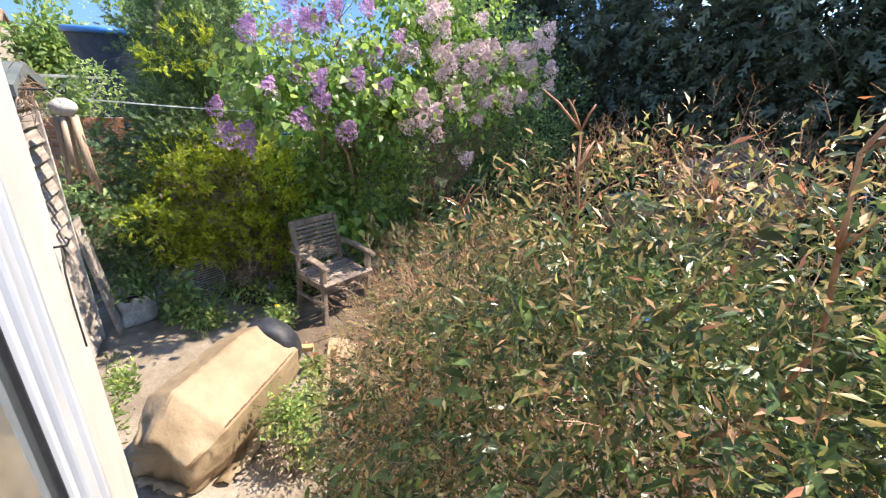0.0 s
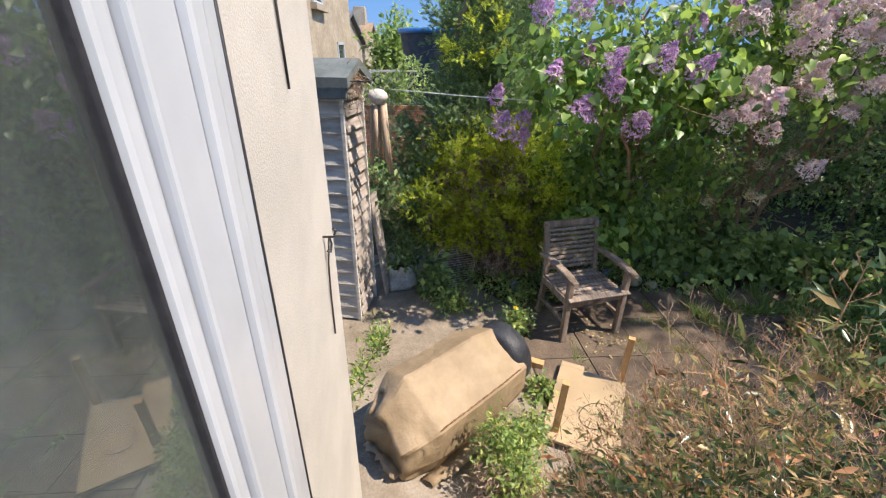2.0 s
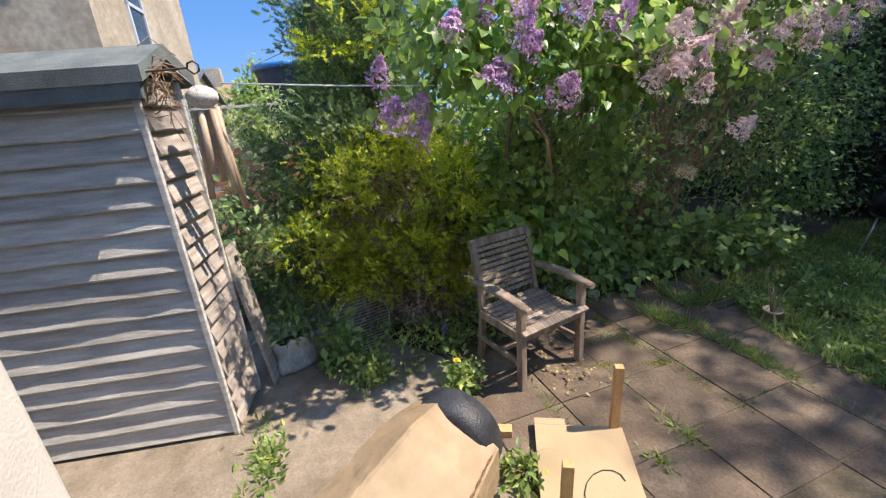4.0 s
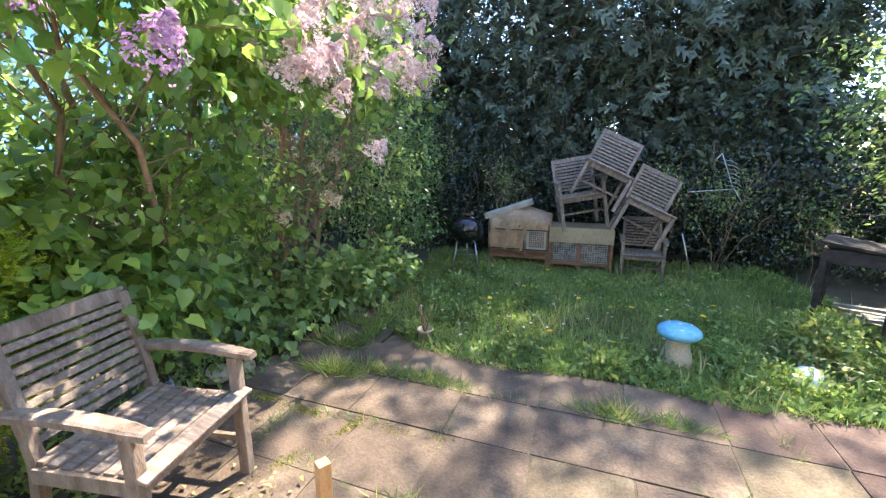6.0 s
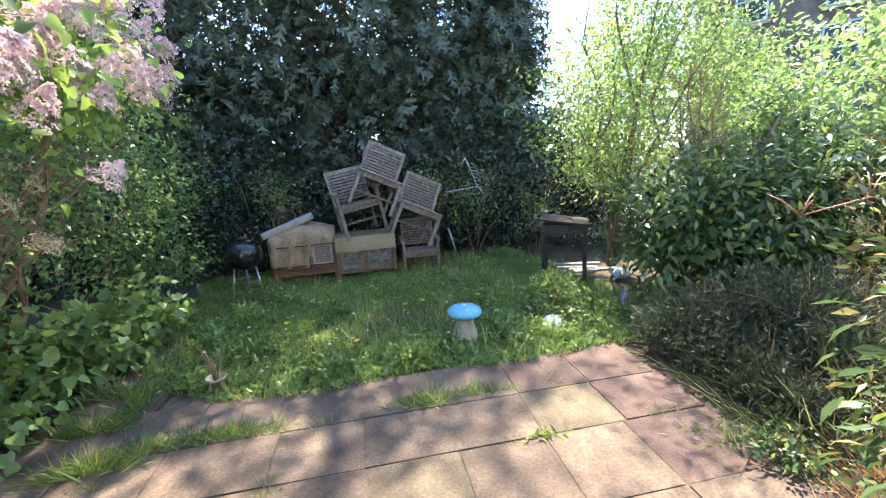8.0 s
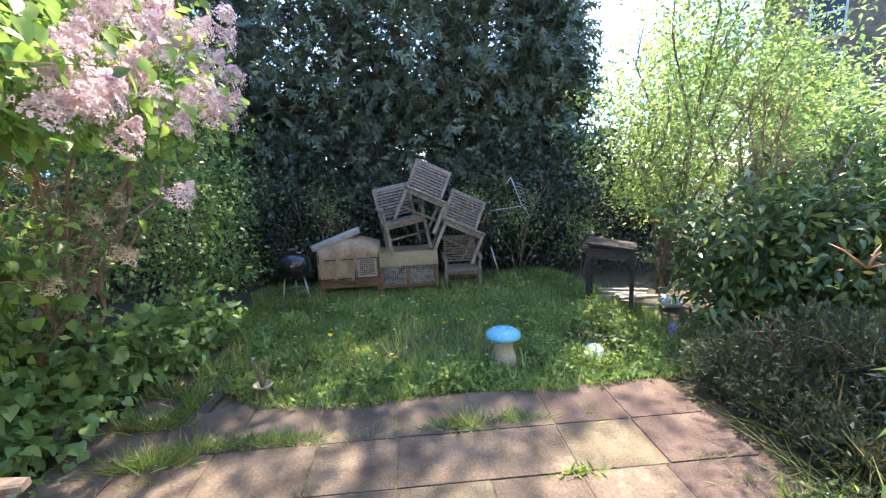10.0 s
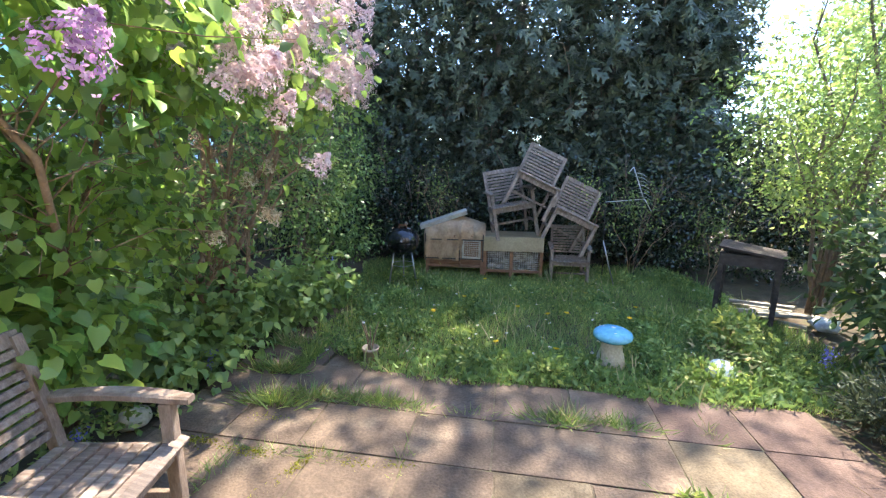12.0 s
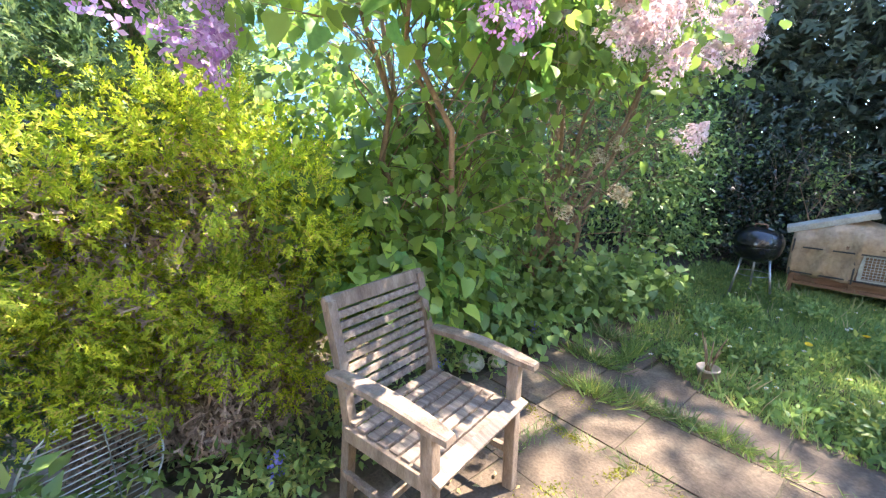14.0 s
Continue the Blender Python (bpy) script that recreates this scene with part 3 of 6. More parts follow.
# things fixed on the wall
hook = thing("wall_hook", W @ pose(0.325, 0, 1.66), "rusty bent nail hook in the house wall", "hook")
part("nail", tube([(0, -0.01, 0), (0, 0.035, 0), (0, 0.045, 0.02), (0, 0.035, 0.03)], 0.004, 6), M_IRON, hook)
part("loop", tube([(0, 0.02, 0), (-0.012, 0.025, -0.03), (-0.004, 0.02, -0.06), (0.008, 0.012, -0.05)], 0.004, 6), M_IRON, hook)
cord = tagged(part("hanging_cord", tube([(0, 0.02, -0.005), (0.0, 0.009, -0.1), (0.006, 0.006, -0.22), (0.012, 0.006, -0.39)], 0.0035, 5), M_IRON, m=W @ pose(0.325, 0, 1.66)), "thin black line running down from the wall hook", "cord")
cord2 = tagged(part("wall_cable", tube([(0.50, 0.005, 2.14), (0.512, 0.005, 2.3), (0.53, 0.005, 2.6), (0.56, 0.005, 3.2)], 0.0035, 5), M_IRON, m=W), "thin black line running up the cream wall", "cable")

# open blue sky far behind the row of houses
def sky_mat():
    m, N, L, B = nodes_of("far_blue_sky")
    N.remove(B)
    em, tc, sep = N.new("ShaderNodeEmission"), N.new("ShaderNodeTexCoord"), N.new("ShaderNodeSeparateXYZ")
    mr = N.new("ShaderNodeMapRange")
    mr.inputs["From Min"].default_value, mr.inputs["From Max"].default_value = 0.0, 90.0
    r = ramp(N, [(0.0, (0.105, 0.20, 0.34)), (0.35, (0.052, 0.135, 0.30)), (1.0, (0.035, 0.10, 0.26))])
    L.new(tc.outputs["Object"], sep.inputs["Vector"])
    L.new(sep.outputs["Z"], mr.inputs["Value"])
    L.new(mr.outputs["Result"], r.inputs["Fac"])
    L.new(r.outputs["Color"], em.inputs["Color"])
    L.new(em.outputs[0], N["Material Output"].inputs["Surface"])
    return m


bm = bmesh.new()
arc = [[bm.verts.new((150 * math.cos(radians(a)), 150 * math.sin(radians(a)), z)) for z in (-2, 20, 50, 95)] for a in range(112, 233, 5)]
for p, q in zip(arc, arc[1:]):
    for k in range(3):
        bm.faces.new((p[k], p[k + 1], q[k + 1], q[k])).smooth = True
tagged(part("backdrop_sky", bm, sky_mat()), "clear blue sky far behind the houses", "sky", kind="structure")

# ---- shed ----
S = pose(-3.34, 0.26, 0, 0, 0, -15)
shed = thing("garden_shed", S, "small silvered weatherboard shed with a felt roof", "shed")
NB, PITCH = 17, 0.118
part("core", box(-0.40, -0.03, -1.70, -0.02, 0.0, 2.02), M_SHED, shed)


def lap_board(length, seed):
    """One lapped board along y: thin at its top, with a proud lower edge."""
    rng = np.random.default_rng(seed)
    bm = bmesh.new()
    n = 7
    rings = []
    for i in range(n):
        y = -length * i / (n - 1)
        w = 0.003 * rng.normal()
        rings.append([bm.verts.new(p) for p in ((-0.022, y, 0.13), (-0.012, y, 0.13), (0.020 + w, y, 0.004 + w), (0.014 + w, y, -0.006 + w), (0.0, y, -0.004))])
    for a, b in zip(rings, rings[1:]):
        for k in range(5):
            bm.faces.new((a[k], a[(k + 1) % 5], b[(k + 1) % 5], b[k]))
    bm.faces.new(rings[0][::-1])
    bm.faces.new(rings[-1])
    bmesh.ops.recalc_face_normals(bm, faces=bm.faces)
    me = bpy.data.meshes.new("board")
    bm.to_mesh(me)
    bm.free()
    return me


front = [lap_board(1.70, s) for s in range(4)]
sides = [lap_board(0.37, s + 9) for s in range(3)]
rs = random.Random(5)
for i in range(NB):
    z = 0.02 + i * PITCH
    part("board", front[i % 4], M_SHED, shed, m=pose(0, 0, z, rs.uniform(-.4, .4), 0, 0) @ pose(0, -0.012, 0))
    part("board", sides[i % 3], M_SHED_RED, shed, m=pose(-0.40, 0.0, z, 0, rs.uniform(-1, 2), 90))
for x, y in ((0.012, -0.002), (-0.41, 0.012)):
    part("corner_post", box(x - 0.015, x + 0.013, y - 0.012, y + 0.018, 0.0, 2.03, 0.004), M_SHED, shed)
bm = bmesh.new()
prof = [(0.09, 2.00), (0.09, 2.07), (-0.20, 2.19), (-0.48, 2.07), (-0.48, 2.00), (-0.20, 2.12)]
a = [bm.verts.new((x, 0.09, z)) for x, z in prof]
b = [bm.verts.new((x, -1.85, z)) for x, z in prof]
for k in range(6):
    bm.faces.new((a[k], a[(k + 1) % 6], b[(k + 1) % 6], b[k]))
bm.faces.new(a[::-1])
bm.faces.new(b)
bmesh.ops.recalc_face_normals(bm, faces=bm.faces)
part("roof", bm, M_FELT, shed, "green-grey mineral felt roof")
part("fascia", box(0.055, 0.085, -1.80, 0.07, 1.93, 2.02, 0.004), M_FELT, shed)
sheet = tagged(part("leaning_board", box(-0.012, 0.012, -0.10, 0.10, 0, 1.05, 0.003), M_SHED_RED, m=S @ pose(-0.52, 0.13, 0, 0, -6, 90)), "grey warped board leaning against the shed's end", "board")

# ---- paving ----
tagged(part("pavement_bed", box(-2.0, 1.94, 1.22, 3.52, -0.05, -0.006), M_BED, m=W), "sandy bedding showing in the paving joints", "pavement", kind="structure")
patio = thing("pavement_patio", W, "old paving slabs with grass growing in the joints", "pavement", kind="structure")
slab_meshes = {}


def slab_mesh(w, d):
    key = (round(w, 3), round(d, 3))
    if key not in slab_meshes:
        bm = box(-w / 2, w / 2, -d / 2, d / 2, -0.045, 0, 0.0035)
        me = bpy.data.meshes.new("slab")
        bm.to_mesh(me)
        bm.free()
        slab_meshes[key] = me
    return slab_meshes[key]


rows = [(1.22, 1.70), (1.70, 2.17), (2.17, 2.65), (2.65, 3.07), (3.07, 3.53)]
cuts = {0: [-1.72, -1.40, -0.94, -0.47, 0.0, 0.47, 0.94, 1.41, 1.95],
        1: [-1.88, -1.40, -0.94, -0.40, 0.0, 0.47, 0.94, 1.41, 1.95],
        2: [-1.95, -1.46, -0.96, -0.47, 0.0, 0.47, 0.94, 1.41, 1.95],
        3: [-2.0, -1.56, -1.08, -0.49, -0.02, 0.95, 1.44, 1.95],
        4: [-2.0, -1.50, -1.01, -0.53, -0.03, 0.46, 0.96, 1.45, 1.93]}
rs = random.Random(3)
for i, (v0, v1) in enumerate(rows):
    for u0, u1 in zip(cuts[i], cuts[i][1:]):
        mat = M_SLAB
        if (i == 2 and abs(u0) < 0.02) or (i == 3 and 0.9 < u0 < 1.0):
            mat = M_SLAB_PALE
        if (u0 > 1.3 and i >= 2) or (u0 > 0.9 and i == 4):
            mat = M_SLAB_PINK
        me = slab_mesh(u1 - u0 - 0.010, v1 - v0 - 0.010)
        ob = new("slab", me)
        if not me.materials:
            me.materials.append(M_SLAB)
        ob.material_slots[0].link = "OBJECT"
        ob.material_slots[0].material = mat
        ob.parent = patio
        ob.matrix_basis = pose((u0 + u1) / 2, (v0 + v1) / 2, rs.uniform(-0.002, 0.003), rs.uniform(-.35, .35), rs.uniform(-.35, .35), rs.uniform(-.4, .4))
# the path that goes on past the lawn, in broken slabs
path_walk = thing("pavement_path", W, "narrow old paved path running into the grass", "pavement", kind="structure")
for v0, v1, u0, u1 in ((3.54, 3.98, -1.95, -1.35), (3.98, 4.42, -1.98, -1.44), (4.42, 4.88, -1.96, -1.52), (3.54, 3.80, -1.34, -0.90)):
    part("slab", slab_mesh(u1 - u0 - 0.02, v1 - v0 - 0.02), M_SLAB, path_walk, m=pose((u0 + u1) / 2, (v0 + v1) / 2, -0.012, 0, rs.uniform(-1, 1), rs.uniform(-2, 2)))


# ---- garden chairs ----
def garden_chair(name, m, label, slat_mat, frame_mat, group="", arms=True):
    """Facing +x, its feet on z = 0."""
    c = thing(name, m, label, "chair", group)
    w = 0.265
    for s in (-1, 1):
        part("leg", box(0.185, 0.235, s * w - 0.022, s * w + 0.022, 0, 0.60 if arms else 0.43, 0.006), frame_mat, c)
        # back leg and stile in one, raked
        bm = bmesh.new()
        pts = [(-0.27, 0.0), (-0.215, 0.42), (-0.245, 0.62), (-0.307, 0.89)]
        rings = [[bm.verts.new((x + dx, s * (w - 0.02) + dy, z)) for dx, dy in ((-.022, -.019), (.022, -.019), (.022, .019), (-.022, .019))] for x, z in pts]
        for r0, r1 in zip(rings, rings[1:]):
            for k in range(4):
                bm.faces.new((r0[k], r0[(k + 1) % 4], r1[(k + 1) % 4], r1[k]))
        bm.faces.new(rings[0][::-1])
        bm.faces.new(rings[-1])
        bmesh.ops.recalc_face_normals(bm, faces=bm.faces)
        part("back_stile", bm, frame_mat, c)
        part("side_rail", box(-0.21, 0.20, s * w - 0.014, s * w + 0.014, 0.355, 0.415, 0.004), frame_mat, c)
        part("stretcher", box(-0.24, 0.20, s * w - 0.012, s * w + 0.012, 0.17, 0.20, 0.004), frame_mat, c)
        if arms:
            bm = bmesh.new()
            n = 9
            rings = []
            for i in range(n):
                f = i / (n - 1)
                x = -0.27 + 0.57 * f
                z = 0.605 + 0.022 * math.sin(math.pi * f) - 0.012 * f
                ww = 0.030 + 0.006 * math.sin(math.pi * f)
                if i == n - 1:
                    ww *= 0.75
                rings.append([bm.verts.new((x, s * (w + 0.01) + dy, z + dz)) for dy, dz in ((-ww, 0), (ww, 0), (ww, .022), (ww * .7, .028), (-ww * .7, .028), (-ww, .022))])
            for r0, r1 in zip(rings, rings[1:]):
                for k in range(6):
                    bm.faces.new((r0[k], r0[(k + 1) % 6], r1[(k + 1) % 6], r1[k]))
            bm.faces.new(rings[0][::-1])
            bm.faces.new(rings[-1])
            bmesh.ops.recalc_face_normals(bm, faces=bm.faces)
            part("armrest", bm, frame_mat, c)
    part("front_rail", box(0.19, 0.225, -w + 0.02, w - 0.02, 0.355, 0.42, 0.004), frame_mat, c)
    part("cross_stretcher", box(-0.03, 0.005, -w + 0.012, w - 0.012, 0.172, 0.198, 0.004), frame_mat, c)
    # seat slats, across the chair, dished a little
    for i in range(8):
        x = -0.19 + 0.057 * i
        z = 0.418 - 0.012 * math.sin(math.pi * i / 7)
        part("seat_slat", box(-0.022, 0.022, -w + 0.004, w - 0.004, 0, 0.017, 0.004), slat_mat, c, m=pose(x, 0, z))
    part("seat_slat", box(-0.02, 0.03, -w - 0.022, w + 0.022, 0, 0.020, 0.006), slat_mat, c, m=pose(0.255 - 0.02, 0, 0.422, 0, 18, 0))
    for i in range(9):
        z = 0.49 + 0.042 * i
        x = -0.230 - (z - 0.5) * 0.2 + 0.004
        part("back_slat", box(-0.009, 0.009, -w + 0.036, w - 0.036, -0.0145, 0.0145, 0.003), slat_mat, c, m=pose(x, 0, z, 0, -12, 0))
    part("top_rail", box(-0.014, 0.014, -w + 0.0, w - 0.0, -0.03, 0.03, 0.008), frame_mat, c, m=pose(-0.309, 0, 0.876, 0, -12, 0))
    return c


garden_chair("garden_chair", pose(-3.075, 2.225, -0.002, 0, 0, 8), "weathered teak slatted garden armchair on the patio", M_TEAK, M_TEAK_LONG)
old = "old grey teak slatted chair in a tumbled stack"
stack = "stacked garden chairs"


# ---- back of the lawn: hutches, barbecue, stacked chairs ----
def facing(x, y, z, lean=0, turn=0, tip=0):
    """A pose for a chair that faces the house, leaning sideways by so many degrees."""
    return pose(x, y, z) @ pose(0, 0, 0, 0, lean, 0) @ pose(0, 0, 0, tip, 0, 0) @ pose(0, 0, 0, 0, 0, -90 + turn)


Y0 = 6.75
chair_a = garden_chair("stacked_chair", facing(-1.33, Y0 + 0.10, 0.565, -10, 10), "old grey teak slatted armchair standing crookedly on a low run", M_TEAK_OLD, M_TEAK_OLD, "stacked chairs")
tagged(copy_thing(chair_a, facing(-0.60, Y0 + 0.02, -0.09, 0, -4) @ Matrix.Scale(0.87, 4)), "old grey teak slatted armchair standing in the long grass")
chair_b = garden_chair("stacked_chair", facing(-1.27, Y0 - 0.15, 0.92, 25, 0, -6), "old grey teak armless slatted chair lying askew on top", M_TEAK_OLD, M_TEAK_OLD, "stacked chairs", arms=False)
tagged(copy_thing(chair_b, facing(-0.78, Y0 - 0.13, 0.48, 25, 0, -6)), "old grey teak armless slatted chair tilted against the stack")
cane = tagged(part("garden_cane", tube([(-0.20, Y0 - 0.1, 0.56), (-0.12, Y0 - 0.12, 0.27), (-0.03, Y0 - 0.15, -0.03)], 0.009, 6), M_STEEL), "thin grey metal cane leaning on the last chair", "cane")
# a folded wire airer caught in the hedge
airer = thing("clothes_airer", pose(0.12, Y0 + 0.25, 0.0), "folded white wire clothes airer pushed into the hedge", "airer")
for x0, z0, x1, z1 in ((-0.24, 1.03, 0.26, 1.08), (0.24, 1.10, 0.08, 1.50), (0.08, 1.50, 0.02, 1.42), (0.26, 1.08, 0.36, 0.92), (-0.24, 1.03, -0.20, -0.03), (0.25, 1.08, 0.22, -0.03)):
    part("leg" if z1 < 0 else "tube", tube([(x0, 0, z0), ((x0 + x1) / 2, -0.006, (z0 + z1) / 2), (x1, 0, z1)], 0.006, 6), M_IRON if z1 < 0 else M_CHROME, airer, "black tube leg" if z1 < 0 else "")
for i in range(7):
    f = i / 7
    part("wire", tube([(0.20 - 0.13 * f, -0.01, 1.12 + 0.36 * f), (0.28 - 0.10 * f, -0.02, 1.10 + 0.36 * f), (0.34 - 0.10 * f, -0.01, 1.06 + 0.36 * f)], 0.003, 5), M_CHROME, airer)


def wire_front(parent, x0, x1, z0, z1, y, nx, nz):
    for i in range(nx + 1):
        x = x0 + (x1 - x0) * i / nx
        part("wire", box(x - 0.0022, x + 0.0022, y - 0.002, y + 0.002, z0, z1), M_STEEL, parent)
    for i in range(nz + 1):
        z = z0 + (z1 - z0) * i / nz
        part("wire", box(x0, x1, y - 0.0045, y - 0.0005, z - 0.0022, z + 0.0022), M_STEEL, parent)


hutch = thing("rabbit_hutch", pose(-2.14, Y0 + 0.02, 0), "wooden rabbit hutch under a tan tarpaulin in the grass", "hutch")
part("body", box(-0.38, 0.38, 0.02, 0.44, 0.10, 0.54, 0.004), M_HUTCH, hutch)
for x in (-0.38, 0.38):
    for y in (0.0, 0.44):
        part("leg", box(x - 0.022, x + 0.022, y - 0.022, y + 0.022, 0, 0.56, 0.004), M_HUTCH, hutch)
for z in (0.12, 0.20, 0.54):
    part("rail", box(-0.36, 0.36, -0.02, 0.015, z - 0.016, z + 0.016, 0.003), M_HUTCH, hutch)
part("mullion", box(0.055, 0.085, -0.022, 0.015, 0.10, 0.55, 0.003), M_HUTCH, hutch)
# tarpaulin: a folded tent over the roof, hanging down the front
bm = bmesh.new()
nx, nr = 22, 12
prof = [(0.47, 0.50), (0.48, 0.60), (0.36, 0.66), (0.22, 0.70), (0.08, 0.665), (-0.02, 0.60), (-0.045, 0.55), (-0.04, 0.46), (-0.035, 0.38), (-0.034, 0.30), (-0.03, 0.24), (-0.03, 0.205)]
g = []
for i in range(nx + 1):
    f = i / nx
    x = -0.42 + 0.84 * f
    ridge = 0.13 * (1 - abs(2 * f - 0.95))
    row = []
    for k, (y, z) in enumerate(prof):
        zz = z + (ridge if 1 <= k <= 5 else ridge * 0.5 if k in (0, 6) else 0)
        yy = y + 0.034 * math.sin(f * 23 + k * 0.5) * (1 if k > 5 else 0.4) + 0.012 * math.sin(f * 51 + k * 0.9) + 0.024 * noise.noise(Vector((f * 9, k * .5, 0)))
        if f > 0.60 and k > 6:
            yy, zz = -0.028, max(zz, 0.52 - 0.002 * k)
        row.append(bm.verts.new((x, yy, zz)))
    g.append(row)
for i in range(nx):
    for k in range(len(prof) - 1):
        bm.faces.new((g[i][k], g[i + 1][k], g[i + 1][k + 1], g[i][k + 1])).smooth = True
tp = part("tarpaulin", bm, M_TARP, hutch, "creased tan tarpaulin")
sol = tp.modifiers.new("thickness", "SOLIDIFY")
sol.thickness = 0.004
for z in (0.50, 0.235):
    part("strap", box(-0.41, 0.40, -0.058, -0.050, z - 0.007, z + 0.007), M_IRON, hutch, "dark strap")
for x in (-0.40, 0.07, 0.39):
    part("strap", box(x - 0.007, x + 0.007, -0.062, -0.052, 0.20, 0.58), M_IRON, hutch, "dark strap")
door = part("door", box(0.10, 0.36, -0.026, -0.012, 0.225, 0.255, 0.003), M_WHITEWOOD, hutch, "white-edged wire door")
for x0, x1, z0, z1 in ((0.10, 0.36, 0.475, 0.505), (0.10, 0.13, 0.25, 0.48), (0.33, 0.36, 0.25, 0.48)):
    part("door_rail", box(x0, x1, -0.026, -0.012, z0, z1, 0.003), M_WHITEWOOD, door)
wire_front(hutch, 0.13, 0.33, 0.26, 0.475, -0.014, 8, 8)
plank = tagged(part("plank", box(-0.34, 0.34, -0.08, 0.08, 0, 0.062, 0.008), M_WHITEWOOD, m=pose(-2.30, Y0 + 0.12, 0.735, 6, -19, 4)), "thick pale weathered plank lying on the tarpaulin", "plank")

hutch2 = thing("animal_run", pose(-1.34, Y0, 0), "low brown wooden run with a faded ply lid", "hutch")
part("lid", box(-0.40, 0.40, -0.03, 0.46, 0.535, 0.56, 0.004), M_HUTCH_TOP, hutch2, "faded ply lid")
part("lid_edge", box(-0.40, 0.40, -0.045, -0.031, 0.36, 0.555, 0.004), M_HUTCH_TOP, hutch2)
for x in (-0.38, -0.02, 0.38):
    part("post", box(x - 0.022, x + 0.022, -0.022, 0.022, 0, 0.53, 0.004), M_HUTCH, hutch2)
    part("post", box(x - 0.022, x + 0.022, 0.40, 0.444, 0, 0.53, 0.004), M_HUTCH, hutch2)
part("back", box(-0.36, 0.36, 0.425, 0.44, 0.0, 0.53), M_HUTCH, hutch2)
part("rail", box(-0.36, 0.36, -0.015, 0.015, 0.06, 0.10, 0.003), M_HUTCH, hutch2)
wire_front(hutch2, -0.36, 0.36, 0.10, 0.36, -0.002, 24, 9)
bm = bmesh.new()
g = [[bm.verts.new((-0.34 + 0.68 * i / 30, 0.035 + 0.05 * noise.noise(Vector((i * .35, k * .5, 7))), 0.05 + 0.30 * k / 14)) for k in range(15)] for i in range(31)]
for i in range(30):
    for k in range(14):
        bm.faces.new((g[i][k], g[i + 1][k], g[i + 1][k + 1], g[i][k + 1]))
ps = part("plastic_sheet", bm, M_FILM, hutch2, "crumpled dull clear plastic sheet")
ps.modifiers.new("thickness", "SOLIDIFY").thickness = 0.002

bbq = thing("kettle_barbecue", pose(-2.77, 6.30, 0), "black enamel kettle barbecue on steel legs in the grass", "barbecue")
part("bowl", lathe([(0.02, 0.365), (0.09, 0.375), (0.15, 0.41), (0.19, 0.46), (0.205, 0.53), (0.205, 0.545), (0.19, 0.545)], 32), M_ENAMEL, bbq)
lid = part("lid", lathe([(0.209, 0.540), (0.211, 0.555), (0.205, 0.60), (0.175, 0.66), (0.12, 0.70), (0.05, 0.715), (0.01, 0.717)], 32), M_ENAMEL, bbq)
part("handle", tube([(-0.05, 0, 0.712), (-0.045, 0, 0.745), (0.045, 0, 0.745), (0.05, 0, 0.712)], 0.009, 8), M_HUTCH, lid, "wooden lid handle")
part("vent", lathe([(0.028, 0.0), (0.028, 0.006), (0.004, 0.008)], 16, pose(0.085, -0.03, 0.705, 0, 18, 0)), M_STEEL, lid)
for a in (100, 220, 340):
    c, s = math.cos(radians(a)), math.sin(radians(a))
    leg = part("leg", tube([(0.13 * c, 0.13 * s, 0.40), (0.20 * c, 0.20 * s, 0.0)], 0.011, 8), M_STEEL, bbq, "bare steel leg")
part("ash_ring", tube([(0.15 * math.cos(radians(a)), 0.15 * math.sin(radians(a)), 0.24) for a in range(0, 361, 24)], 0.004, 5), M_STEEL, bbq)

# ---- right of the lawn: old table, firewood, sack, toadstool ----
table = thing("garden_table", pose(0.95, 5.55, 0, 0, 0, -32), "small dark old wooden table slumping under the shrubs", "table")
for i in range(5):
    part("top_board", box(-0.27, 0.27, -0.25 + 0.1 * i, -0.155 + 0.1 * i, 0, 0.022, 0.003), M_DARKWOOD, table, m=pose(0, 0, 0.70, 0, 7, 0))
part("apron", box(-0.24, 0.24, -0.235, -0.212, 0.57, 0.68, 0.003), M_DARKWOOD, table)
part("apron", box(-0.24, 0.24, 0.212, 0.235, 0.57, 0.68, 0.003), M_DARKWOOD, table)
for x in (-0.23, 0.23):
    for y in (-0.21, 0.21):
        part("leg", box(x - 0.022, x + 0.022, y - 0.022, y + 0.022, 0, 0.69, 0.004), M_DARKWOOD, table)
rs = random.Random(8)
for i in range(7):
    x, y = 1.30 + rs.uniform(-.16, .16), 5.55 + rs.uniform(-.2, .25)
    tagged(part("timber_length", box(-0.28, 0.28, -0.025, 0.025, 0, 0.03, 0.004), M_WHITEWOOD, m=pose(x, y, 0.035 * (i // 2), 0, rs.uniform(-3, 3), rs.uniform(-40, -10))), "pale weathered timber offcut in a loose pile", "timber", "timber pile")


def lumpy(r, squash, seed, amp=0.25, sub=3):
    bm = bmesh.new()
    bmesh.ops.create_icosphere(bm, subdivisions=sub, radius=1.0)
    for v in bm.verts:
        n = noise.noise(v.co * 1.6 + Vector((seed, seed * 2, 0))) * amp + noise.noise(v.co * 4 + Vector((seed, 0, 3))) * amp * 0.4
        v.co = Vector((v.co.x * r, v.co.y * r, v.co.z * r * squash)) * (1 + n)
    for f in bm.faces:
        f.smooth = True
    return bm


tagged(part("plastic_bag", lumpy(0.11, 0.6, 4, 0.4), M_WHITESPOT, m=pose(1.53, 5.27, 0.06)), "crumpled white plastic bag under the shrub", "bag")

